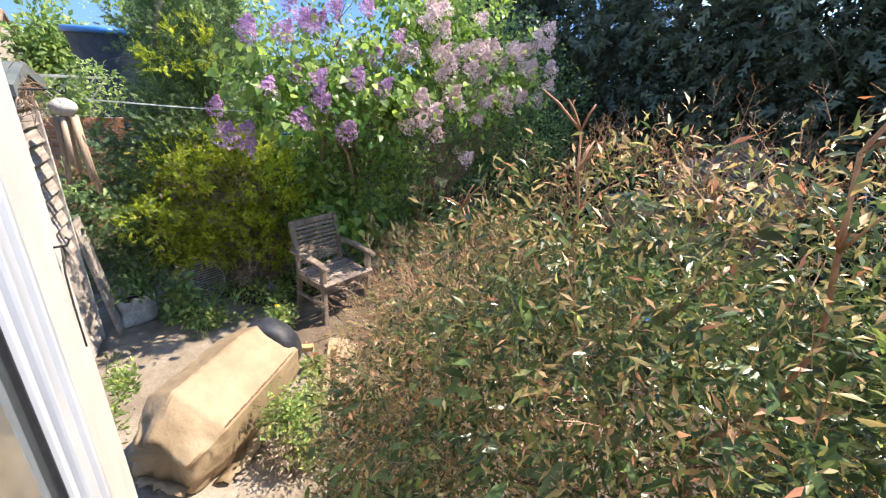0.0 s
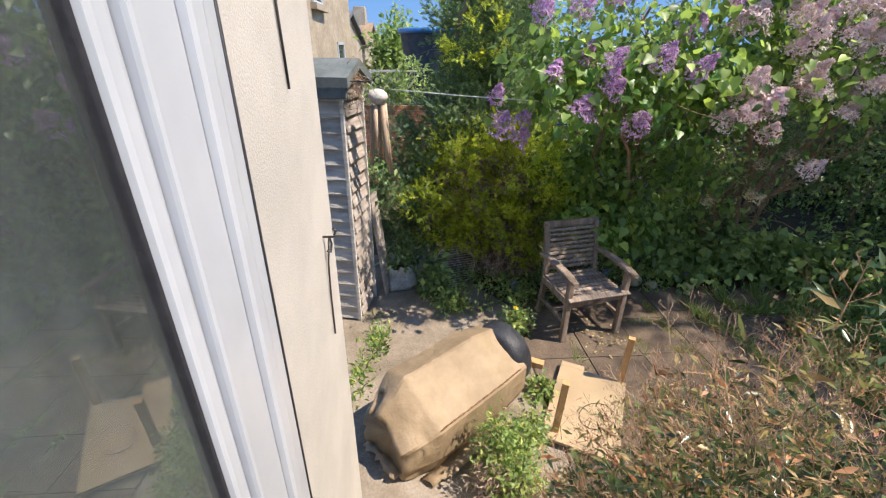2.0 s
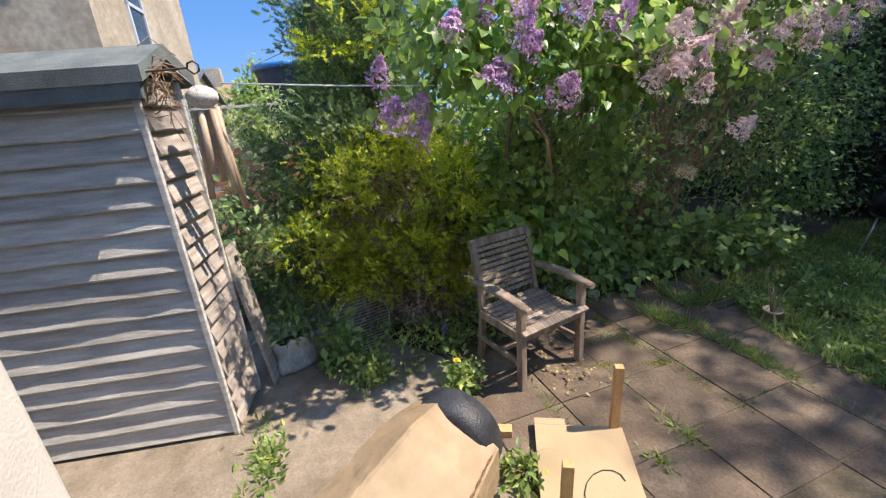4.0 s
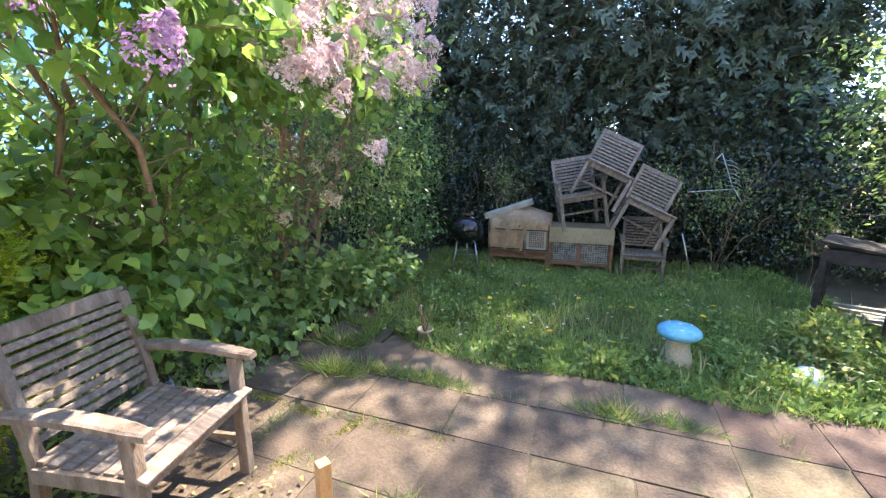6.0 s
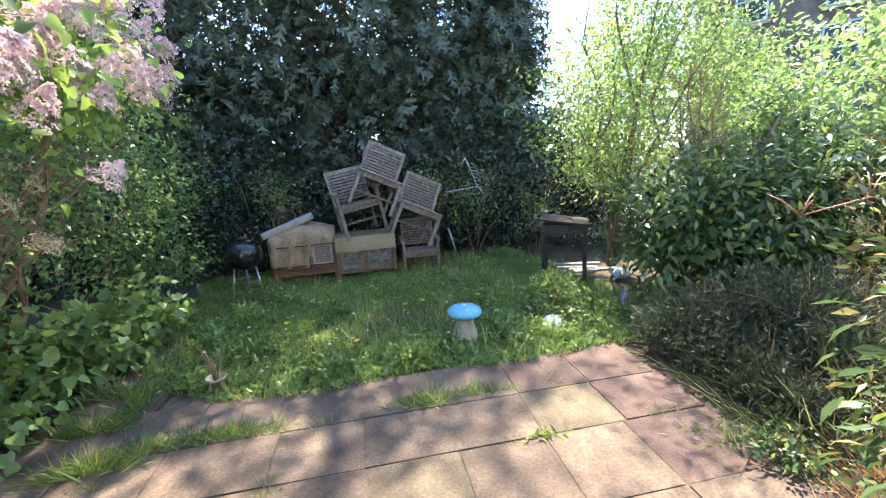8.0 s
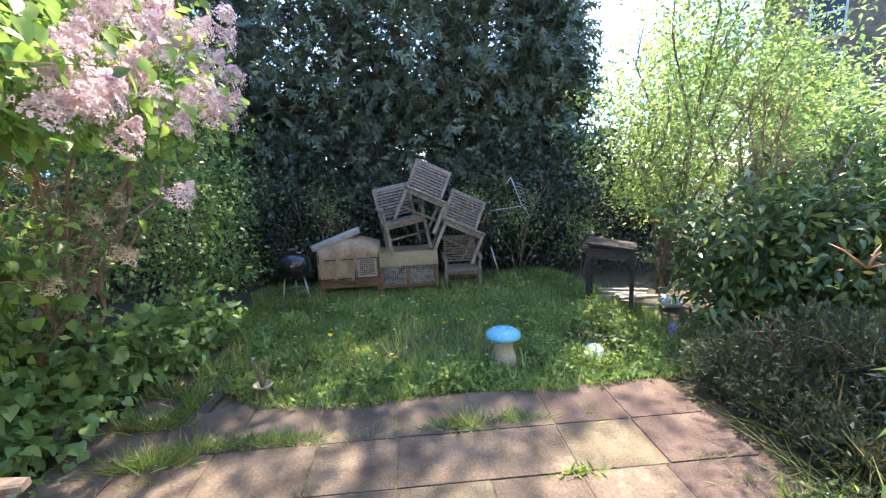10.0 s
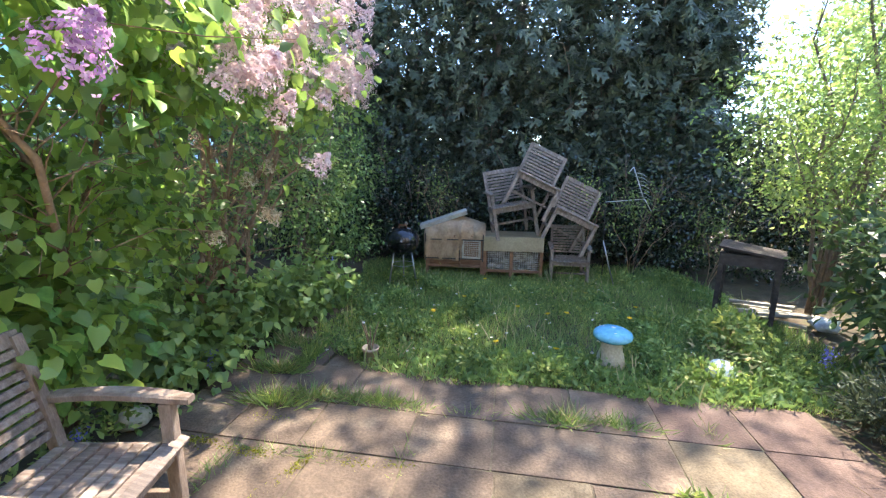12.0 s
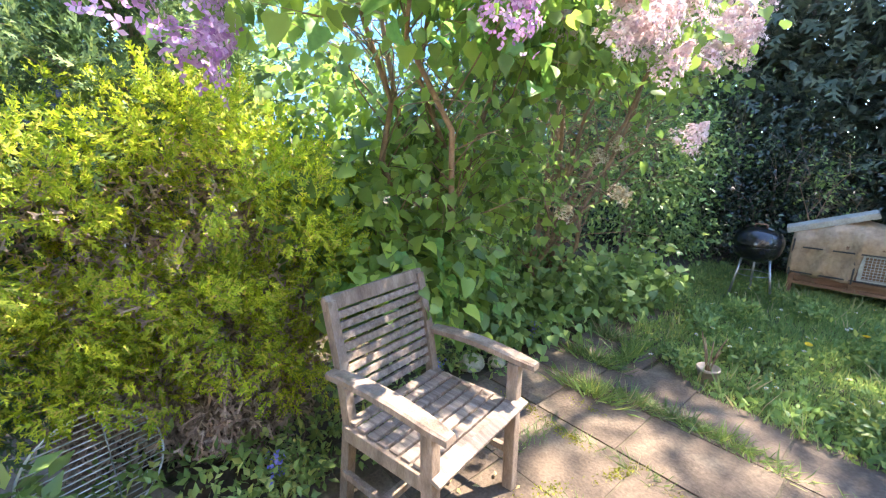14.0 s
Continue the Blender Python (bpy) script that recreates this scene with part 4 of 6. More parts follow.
stool = thing("toadstool_ornament", pose(-0.70, 4.30, 0), "blue and white spotted toadstool ornament in the grass", "ornament")
part("stem", lathe([(0.105, -0.02), (0.108, 0.02), (0.098, 0.07), (0.082, 0.12), (0.074, 0.17), (0.07, 0.21)], 28), M_STONE, stool, "cream stone stem")
cap = part("cap", lathe([(0.05, 0.205), (0.125, 0.21), (0.142, 0.225), (0.146, 0.243), (0.136, 0.265), (0.105, 0.284), (0.06, 0.296), (0.01, 0.300)], 36), M_BLUETOP, stool, "sky blue glazed cap")
for a, r in ((0, 0.0), (20, .075), (80, .09), (140, .07), (200, .085), (265, .08), (320, .09)):
    z = 0.3005 - 2.2 * r * r * (1 if r < .085 else 1.05)
    part("spot", lathe([(0.016, -0.004), (0.016, 0.0015), (0.003, 0.003)], 14, pose(r * math.cos(radians(a)), r * math.sin(radians(a)), z, 0, 0, 0)), M_WHITESPOT, cap, "white spot")

globe = tagged(part("glass_cloche", lathe([(0.10, 0.0), (0.10, 0.05), (0.085, 0.10), (0.05, 0.135), (0.005, 0.145)], 24), M_WHITESPOT, m=pose(0.03, 4.16, 0.0)), "small cloudy dome cloche among the weeds", "cloche")

pot = thing("plant_pot", pose(-2.57, 4.12, -0.015), "small beige plant pot with dry stems on the lawn's edge", "pot")
part("pot", lathe([(0.048, 0.0), (0.062, 0.10), (0.068, 0.10), (0.068, 0.118), (0.060, 0.118), (0.056, 0.095), (0.01, 0.093)], 20), M_POT, pot)
for a, l, t in ((20, .24, .30), (140, .20, .35), (200, .26, .25), (290, .22, .15), (330, .17, .4)):
    c, s = math.cos(radians(a)), math.sin(radians(a))
    part("stem", tube([(0.01 * c, 0.01 * s, 0.09), (0.03 * c, 0.03 * s, 0.09 + l * .5), (t * l * c, t * l * s, 0.09 + l)], [.006, .005, .003], 5), M_TWIG, pot)

# ---- on the patio: the sack, the upturned table, an offcut ----
sack_ax = pose(-2.14, 0.92, 0, 0, 0, math.degrees(math.atan2(0.81, -0.587)))
sack = thing("paper_sack", sack_ax, "big creased brown paper sack pulled over a black tub", "sack")
bm = bmesh.new()
corner = [(-0.235, 0.0), (-0.285, 0.13), (-0.282, 0.335), (0.03, 0.525), (0.22, 0.45), (0.295, 0.20), (0.24, 0.0)]
section = []
for (y0, z0), (y1, z1) in zip(corner, corner[1:] + corner[:1]):
    for f in (0.04, 0.22, 0.42, 0.6, 0.8, 0.96):
        section.append((y0 + (y1 - y0) * f, z0 + (z1 - z0) * f))
nl, nc = 60, len(section)
rings = []
for i in range(nl + 1):
    f = i / nl
    x = -0.54 + 1.02 * f
    grow = 0.66 + 0.34 * min(1.0, f / 0.2) ** 0.7
    grow *= 1 - 0.10 * max(0, f - 0.75) / 0.25
    ring = []
    for k, (y, z) in enumerate(section):
        d = 0.006 * noise.noise(Vector((x * 3, y * 4, z * 4))) + 0.005 * abs(noise.noise(Vector((x * 9, y * 8, z * 8 + 4)))) - 0.006 * abs(noise.noise(Vector((x * 14, y * 12, z * 12))))
        d -= 0.008 * max(0.0, 1 - 12 * abs(noise.noise(Vector((x * 2.6 + 9, y * 3.1, z * 3.1))))) + 0.006 * max(0.0, 1 - 9 * abs(noise.noise(Vector((x * 5.5, y * 6 + 3, z * 6)))))
        if f < 0.25:
            d += (0.25 - f) * 0.22 * noise.noise(Vector((x * 7, y * 12, z * 12)))
        q = Vector((x + (0.06 * noise.noise(Vector((y * 9, z * 9, 1))) if f < 0.1 else 0), y * grow * (1 + d * 2.0), 0.04 * (1 - grow) + z * grow * (1 + d * 2.0)))
        q.z = max(q.z, 0.004 + 0.003 * (k % 3))
        ring.append(bm.verts.new(q))
    rings.append(ring)
for r0, r1 in zip(rings, rings[1:]):
    for k in range(nc):
        bm.faces.new((r0[k], r0[(k + 1) % nc], r1[(k + 1) % nc], r1[k])).smooth = True
        e = bm.edges.get((r0[k], r1[k]))
        e.smooth = k % 6 not in (0, 5)
seam = [r[12].co + Vector((0, -0.004, 0.004)) for r in rings]
cen = bm.verts.new((-0.47, 0, 0.20))
for k in range(nc):
    bm.faces.new((cen, rings[0][(k + 1) % nc], rings[0][k])).smooth = True
end = bm.verts.new((0.44, 0, 0.245))
for k in range(nc):
    bm.faces.new((end, rings[-1][k], rings[-1][(k + 1) % nc]))
part("paper", bm, M_PAPER, sack)
part("tub", lathe([(0.02, 0.0), (0.20, 0.0), (0.235, 0.03), (0.24, 0.10), (0.235, 0.17), (0.20, 0.20), (0.02, 0.205)], 32, pose(0.40, 0, 0.245, 0, 90, 0)), M_BLACKCLOTH, sack, "black woven tub")


def flap(pts, seed):
    bm = bmesh.new()
    n = 14
    a, b = Vector(pts[0]), Vector(pts[1])
    out = Vector(pts[2])
    r = random.Random(seed)
    r0 = [bm.verts.new(a.lerp(b, i / n) + Vector((0, 0, 0.012))) for i in range(n + 1)]
    r1 = [bm.verts.new(a.lerp(b, i / n) + out * (0.55 + 0.1 * r.random()) + Vector((0, 0, 0.02 + 0.02 * r.random()))) for i in range(n + 1)]
    r2 = [bm.verts.new(a.lerp(b, i / n) + out * (0.75 + 0.5 * r.random()) + Vector((0, 0, 0.012 + 0.03 * r.random()))) for i in range(n + 1)]
    for p, q in ((r0, r1), (r1, r2)):
        for i in range(n):
            bm.faces.new((p[i], p[i + 1], q[i + 1], q[i])).smooth = True
    return bm


for pts, sd in ((((-0.45, -0.23, 0.0), (0.25, -0.25, 0.0), (0.02, -0.10, 0)), 2), (((-0.50, -0.15, 0.03), (-0.50, 0.16, 0.03), (-0.08, 0, 0)), 4)):
    fl = part("torn_flap", flap(pts, sd), M_PAPER, sack)
    fl.modifiers.new("thickness", "SOLIDIFY").thickness = 0.002
cr = bmesh.new()
for i in range(nl // 5, nl - 4, 2):
    a, b = Vector(seam[i]), Vector(seam[i + 2])
    add_tube(cr, [a, a.lerp(b, 0.5) + Vector((0, -0.002, 0.002 * (i % 3))), b], [0.003 + 0.0016 * (i % 4), 0.005, 0.003 + 0.0016 * ((i + 2) % 4)], 5)
part("glued_seam", cr, M_HUTCH, sack)

B = pose(-2.53, 1.87, 0, 0, 0, 58)      # x along the short edge, -y along the long one
upturned = thing("upturned_table", B, "small fibreboard table lying upside down, legs up", "table")
bm = bmesh.new()
add_box(bm, 0.0, 0.47, -0.78, -0.05, 0.035, 0.055, None, 0.002)
add_box(bm, 0.0, 0.17, -0.05, 0.0, 0.035, 0.055, None, 0.002)
part("board", bm, M_MDF, upturned)
part("apron", box(0.005, 0.025, -0.76, -0.02, 0.0, 0.035, 0.002), M_FRESHWOOD, upturned)
part("apron", box(0.44, 0.46, -0.76, -0.07, 0.0, 0.035, 0.002), M_FRESHWOOD, upturned)
for x, y, tx, ty in ((0.43, -0.035, 0, 1), (0.08, -0.70, -3, 2)):
    part("leg", box(-0.022, 0.022, -0.022, 0.022, 0.0, 0.44, 0.003), M_FRESHWOOD, upturned, m=pose(x, y, 0.0, tx, ty, 0))
tagged(part("wire_loop", tube([(0.30 + 0.10 * math.cos(a * 0.5), -0.40 + 0.09 * math.sin(a * 0.55) - 0.012 * a, 0.06) for a in range(12)], 0.0025, 5), M_IRON, m=B), "thin dark wire lying on the upturned table", "wire")
tagged(part("timber_offcut", box(-0.14, 0.14, -0.03, 0.03, 0.0, 0.045, 0.004), M_FRESHWOOD, m=pose(-2.60, 1.60, 0.0, 0, 0, 60)), "orange softwood offcut lying beside the sack", "timber")

# dry leaves blown under the chair
rng = np.random.default_rng(91)
n = 48
P = np.stack([-2.82 + rng.normal(size=n) * .13, 2.32 + rng.normal(size=n) * .12, .006 + .03 * rng.random(n)], 1)
tagged(part("leaf_litter", leaf_mesh("leaf_litter", P, rng.normal(size=(n, 3)) * np.array((1, 1, .2)), rng.normal(size=(n, 3)) * .35 + np.array((0, 0, 1)), .022 + .03 * rng.random(n), T_OVAL), L_STRAWLEAF), "dry tan leaves lying on the paving under the chair", "leaves", kind="stuff")

# dark brown ribs on the lowest step
mat = thing("coir_mat", W @ pose(0.63, 0.36, 0.177), "patch of dark brown ribs on the lowest step", "mat")
for i in range(13):
    part("rib", tube([(-0.13 + 0.022 * i, -0.22, 0.012), (-0.13 + 0.022 * i + 0.004, 0, 0.016), (-0.13 + 0.022 * i, 0.22, 0.012)], 0.012, 6), M_BROWN_RIB, mat)

# ---- shed end: chime, nest, line, bracket ----
chime = thing("wind_chime", pose(-3.42, 0.52, 0), "bamboo wind chime under a pale coconut shell", "wind chime")
bm = lumpy(0.075, 0.75, 2, 0.06)
bmesh.ops.translate(bm, vec=(0, 0, 1.93), verts=bm.verts)
part("shell", bm, M_COCONUT, chime, "pale coconut shell")
for i, (x, y, z0, z1) in enumerate(((0.03, 0.035, 1.44, 1.87), (-0.01, 0.05, 1.34, 1.88), (-0.04, 0.0, 1.50, 1.87), (0.035, -0.02, 1.56, 1.87), (0.0, -0.045, 1.42, 1.87))):
    part("bamboo_tube", tube([(x, y, z1), (x * 1.2, y * 1.2, (z0 + z1) / 2), (x * 1.4, y * 1.6, z0)], [0.017, 0.018, 0.017], 10), M_BAMBOO, chime)
br = thing("iron_bracket", S @ pose(0.03, 0.03, 2.04), "black scrolled iron hanging bracket on the shed", "bracket")
part("arm", tube([(0.02, -0.6, 0.0), (0.02, 0.0, 0.0), (-0.02, 0.22, 0.01)] + [(-0.02, 0.25 + 0.028 * math.cos(a), 0.01 + 0.028 * math.sin(a)) for a in (-1.6, -.6, .4, 1.4, 2.4, 3.4)], 0.0045, 6), M_IRON, br)
part("hanger", tube([(-0.01, 0.18, 0.0), (-0.02, 0.22, -0.05), (-0.03, 0.24, -0.09)], 0.002, 5), M_CORD, br)
rng = np.random.default_rng(77)
tw = bmesh.new()
for i in range(34):
    c = Vector((0.02 - 0.16 * rng.random(), 0.07 + 0.05 * rng.random(), 1.96 + 0.07 * rng.normal()))
    d = Vector(rng.normal(size=3)).normalized() * 0.10
    add_tube(tw, limb_points(c - d, c + d, rng, 0.2, 3), 0.0024, 4)
nest = tagged(part("dry_creeper", tw, M_TWIG, m=S), "tangle of dry brown creeper at the shed's corner", "creeper")
line = tagged(part("washing_line", tube([(-3.36, 0.62, 1.985), (-3.34, 1.2, 1.94), (-3.30, 1.8, 1.905), (-3.28, 2.2, 1.89)], 0.0042, 6), M_CORD), "pale cord washing line between the shed and the lilac", "washing line")
rail = thing("blue_rail", pose(-4.75, 2.7, 0), "blue painted rail on posts behind the lilac", "rail")
part("bar", tube([(0, -0.25, 1.52), (0, 0.2, 1.515), (0, 0.6, 1.52)], 0.016, 8), M_BLUE, rail)
for y in (-0.25, 0.6):
    part("post", tube([(0, y, 0), (0, y, 0.8), (0, y, 1.53)], 0.014, 8), M_IRON, rail)

# ---- under the conifer: grill rack, planter sack, stone ----
rack = thing("grill_rack", pose(-3.83, 1.22, 0.0, 0, -12, 12), "round chrome grill rack leaning under the conifer", "grill rack")
part("rim", tube([(0, 0.225 * math.cos(radians(a)), 0.235 + 0.225 * math.sin(radians(a))) for a in range(0, 361, 12)], 0.0045, 6), M_CHROME, rack)
for i in range(17):
    z = -0.20 + 0.025 * i
    w = math.sqrt(0.225 ** 2 - z * z)
    part("bar", tube([(0, -w, 0.235 + z), (0, 0, 0.235 + z), (0, w, 0.235 + z)], 0.003, 5), M_CHROME, rack)
part("cross_bar", tube([(0.004, 0.05, 0.02), (0.004, 0.05, 0.24), (0.004, 0.05, 0.45)], 0.003, 5), M_STEEL, rack)
pl = thing("planter_bag", pose(-3.92, 0.66, 0, 0, 0, 14), "white printed compost bag used as a planter", "planter")
bm = bmesh.new()
rings = []
for i in range(9):
    z = 0.26 * i / 8
    ring = []
    for k in range(28):
        a = 2 * math.pi * k / 28
        c, s = math.cos(a), math.sin(a)
        p = (abs(c) ** 4 + abs(s) ** 4) ** -0.25
        d = 1 + 0.10 * noise.noise(Vector((c * 2, s * 2, z * 9))) + 0.06 * math.sin(i * 1.2)
        ring.append(bm.verts.new((p * c * 0.11 * d, p * s * 0.15 * d, z + (0.02 * math.sin(k * 1.9) if i == 8 else 0))))
    rings.append(ring)
for r0, r1 in zip(rings, rings[1:]):
    for k in range(28):
        bm.faces.new((r0[k], r0[(k + 1) % 28], r1[(k + 1) % 28], r1[k])).smooth = True
bm.faces.new(rings[0][::-1])
part("bag", bm, M_SACK, pl)
part("soil", lathe([(0.10, 0.19), (0.10, 0.20), (0.02, 0.21)], 16), M_SOIL, pl)
tagged(part("rock", lumpy(0.085, 0.7, 9, 0.3), M_STONE, m=pose(-3.72, 3.15, 0.03)), "pale rounded rock at the bed's edge", "rock")
tagged(part("rock", lumpy(0.06, 0.7, 12, 0.3), M_STONE, m=pose(-3.62, 3.30, 0.02)), "small pale rock at the bed's edge", "rock")

# ---- beyond the garden ----
def brick_wall(m, nx, nz, label):
    w = thing("wall_brick", m, label, "wall", kind="structure")
    part("mortar", box(-0.05, 0.05, 0.0, nx * 0.225, -0.03, nz * 0.075 - 0.008), M_MORTAR, w)
    me = bpy.data.meshes.new("brick")
    b2 = box(-0.056, 0.056, 0.006, 0.219, 0.005, 0.067, 0.003)
    b2.to_mesh(me)
    b2.free()
    for j in range(nz):
        for i in range(nx):
            y = i * 0.225 + (0.1125 if j % 2 else 0)
            if y + 0.22 <= nx * 0.225 + 0.12:
                part("brick", me, M_BRICK, w, m=pose(0, y, j * 0.075))
    return w


brick_wall(pose(-7.0, 0.05, 0, 0, 0, -4), 5, 20, "orange brick garden wall beyond the shed")
trel = thing("trellis", pose(-7.0, 0.1, 1.5, 0, 0, -4), "grey wooden trellis on top of the brick wall", "trellis")
for k in range(7):
    part("lath", box(-0.01, 0.01, -0.008, 0.008, 0, 0.62), M_SHED, trel, m=pose(0.012, 0.12 * k - 0.1, 0, -38, 0, 0))
    part("lath", box(-0.01, 0.01, -0.008, 0.008, 0, 0.62), M_SHED, trel, m=pose(-0.012, 0.12 * k + 0.22, 0, 38, 0, 0))
part("rail", box(-0.02, 0.02, -0.15, 0.95, 0.47, 0.50), M_SHED, trel)
net = thing("trampoline_net", pose(-9.0, 1.50, 0), "dark net enclosure with a blue padded rim", "trampoline")
bm = bmesh.new()
pr = [[bm.verts.new((0.62 * math.cos(radians(a)) * f, 0.62 * math.sin(radians(a)) * f, z)) for a in range(0, 360, 18)] for z, f in ((0.0, .7), (1.2, .72), (1.9, .84), (2.45, .97), (2.58, 1.0))]
for r0, r1 in zip(pr, pr[1:]):
    for k in range(20):
        bm.faces.new((r0[k], r0[(k + 1) % 20], r1[(k + 1) % 20], r1[k])).smooth = True
part("net", bm, M_NET, net)
part("rim", tube([(0.63 * math.cos(radians(a)), 0.63 * math.sin(radians(a)), 2.61) for a in range(0, 361, 18)], 0.05, 8), M_BLUE, net, "blue padded rim")


def town_house(m, w, d, h, label, wins, gable=1.6, wall_mat=M_SANDSTONE, roof_mat=M_SLATE):
    """A house whose seen face is its +x face, w long in y."""
    t = thing("house", m, label, "house")
    bm = bmesh.new()
    pr = [(-d, 0), (0, 0), (0, h), (-d / 2, h + gable), (-d, h)]
    a = [bm.verts.new((x, -w / 2, z)) for x, z in pr]
    b = [bm.verts.new((x, w / 2, z)) for x, z in pr]
    for k in range(5):
        bm.faces.new((a[k], a[(k + 1) % 5], b[(k + 1) % 5], b[k]))
    bm.faces.new(a[::-1])
    bm.faces.new(b)
    bmesh.ops.recalc_face_normals(bm, faces=bm.faces)
    part("wall", bm, wall_mat, t)
    sl = math.degrees(math.atan2(gable, d / 2))
    ln = math.hypot(gable, d / 2) + 0.3
    for s in (1, -1):
        part("roof", box(-ln, 0.0, -w / 2 - 0.2, w / 2 + 0.2, 0.0, 0.14), roof_mat, t, m=pose(0.25, 0, h - 0.1, 0, sl, 0) if s > 0 else pose(-d - 0.25, 0, h - 0.1, 0, 180 - sl, 0) @ pose(0, 0, -0.14))
    for y in (-w * 0.42, w * 0.40):
        ch = part("chimney", box(-d / 2 - 0.4, -d / 2 + 0.4, y - 0.35, y + 0.35, h + gable * 0.6, h + gable + 1.0, 0.02), wall_mat, t)
    for face, y, z, ww, hh in wins:
        if face == "x":
            mm = pose(0, y, z)
        elif face == "y":
            mm = pose(-y, w / 2, z, 0, 0, 90)
        else:
            mm = pose(-y, -w / 2, z, 0, 0, -90)
        wn_ = part("window", box(-0.02, 0.01, -ww / 2 + .07, ww / 2 - .07, 0.07, hh - .07), M_WINDOWDARK, t, m=mm)
        for q in ((-ww / 2, -ww / 2 + .07, 0, hh), (ww / 2 - .07, ww / 2, 0, hh), (-ww / 2, ww / 2, 0, .07), (-ww / 2, ww / 2, hh - .07, hh), (-ww / 2, ww / 2, hh / 2 - .03, hh / 2 + .03)):
            part("window_frame", box(-0.03, 0.04, q[0], q[1], q[2], q[3]), M_UPVC, wn_)
        part("sill", box(0, 0.14, -ww / 2 - .1, ww / 2 + .1, -0.12, 0), M_SANDSTONE, wn_)
    return t


town_house(pose(-9.5, -4.6, 0, 0, 0, -6), 7.0, 6.0, 5.4, "buff stone terraced house with dark windows", [("x", 1.6, 3.2, 1.0, 1.6), ("x", -1.2, 3.2, 1.0, 1.6), ("y", 2.0, 3.2, 0.9, 1.5), ("y", 4.2, 1.0, 0.9, 1.5)], 1.8)
town_house(pose(-17.5, -4.2, 0, 0, 0, -6), 6.0, 6.0, 2.7, "buff stone house with chimneys farther down the row", [("x", 1.6, 1.0, 1.0, 1.4), ("y", 2.0, 1.0, 0.9, 1.3)], 1.0)
town_house(pose(-27, -3.6, 0, 0, 0, -6), 6.0, 6.0, 2.6, "brown-roofed house far down the row", [("x", 1.6, 0.9, 1.0, 1.4)], 1.2, roof_mat=M_TILE)
town_house(pose(17.5, 12.5, 0, 0, 0, 213), 12.0, 8.0, 8.2, "tall dark stone house in shade beyond the garden trees", [("x", y, z, 1.1, 1.7) for y in (-4, -1.2, 1.6, 4.4) for z in (1.0, 3.9, 6.2)], 2.4, wall_mat=M_SHADED_STONE)


# ---- planting ----
def shrub(name, seed, label, base, sets, tips, r0=0.03, r1=0.008, bark=None, category="shrub", twigs_per=6, twig_len=0.35, group=""):
    """sets: (ellipsoids, material, clumps, leaves in a clump, spread, size, template, options)."""
    t = thing(name, pose(*base), label, category, group)
    inv = pose(*base).inverted()
    for i, (ells, mat, cl, per, spread, size, tem, kw) in enumerate(sets):
        me = foliage("crown", seed + i, ells, cl, per, spread, size, tem, **kw)
        me.transform(inv)
        tagged(part("crown", me, mat, t), kind="stuff")
    if tips:
        woody(t, (0, 0, 0), [inv @ Vector(p) for p in tips], r0, r1, seed, bark or M_BARK, twigs_per, twig_len)
    return t


def panicle_mesh(seed, ln=0.17, wd=0.055, n=150, size=0.017):
    """A lilac's flower head: a cone of many small four-petalled florets."""
    rng = np.random.default_rng(seed)
    f = rng.random(n) ** 0.8
    a = rng.random(n) * 2 * math.pi
    r = wd * (1 - f) ** 0.7 * (0.75 + 0.35 * rng.random(n)) * (1 + 0.25 * np.sin(f * 17 + seed))
    P = np.stack([r * np.cos(a), r * np.sin(a), f * ln], 1)
    O = np.stack([np.cos(a), np.sin(a), 0.5 + 0 * a], 1)
    D = np.cross(O, rng.normal(size=O.shape))
    return leaf_mesh("flower_head", P, D, O + rng.normal(size=O.shape) * .35, size * (0.8 + 0.5 * rng.random(n)), T_FLORET)


# lilac
LILAC_BASE = (-4.05, 3.05, 0)
low = [(-3.70, 2.45, 0.82, .30, .36, .28), (-3.72, 2.85, 0.72, .28, .34, .26), (-3.85, 2.25, 1.15, .25, .30, .30)]
high = [(-3.20, 1.88, 2.14, .34, .45, .30), (-3.20, 2.50, 2.20, .45, .50, .42), (-3.35, 3.40, 2.75, .40, .50, .36), (-3.40, 3.15, 2.0, .42, .45, .45), (-3.85, 2.75, 1.5, .25, .4, .3)]
mid = [(-3.62, 2.80, 1.25, .30, .45, .36), (-3.60, 3.35, 1.15, .34, .45, .45), (-4.15, 2.35, 1.65, .35, .35, .50)]
pinkside = [(-3.20, 3.45, 2.15, .48, .50, .45), (-3.10, 4.15, 2.15, .48, .55, .45), (-3.25, 4.85, 2.25, .45, .45, .42), (-3.5, 4.0, 2.9, .7, .8, .5), (-3.8, 3.5, 1.3, .30, .4, .3)]
lil = shrub("lilac_bush", 11, "tall lilac with heart-shaped leaves and purple blossom", LILAC_BASE,
            [(low, L_LILAC, 420, 4, .07, .082, T_HEART, dict(droop=.75, out=.6, shell=.5)),
             (high, L_LILAC, 950, 4, .075, .068, T_HEART, dict(droop=.9, out=.5, shell=.8, lump=.45)),
             (mid, L_LILAC, 300, 4, .07, .066, T_HEART, dict(droop=.7, out=.7, shell=.7, lump=.35))],
            [(-3.45, 2.0, 2.3), (-3.3, 2.5, 2.4), (-3.7, 2.6, 3.0), (-3.4, 3.1, 2.2), (-3.7, 2.4, 1.0), (-3.7, 2.8, 1.6), (-3.15, 2.2, 2.0)], .024, .007, bark=M_TWIG, twigs_per=26, twig_len=.5)
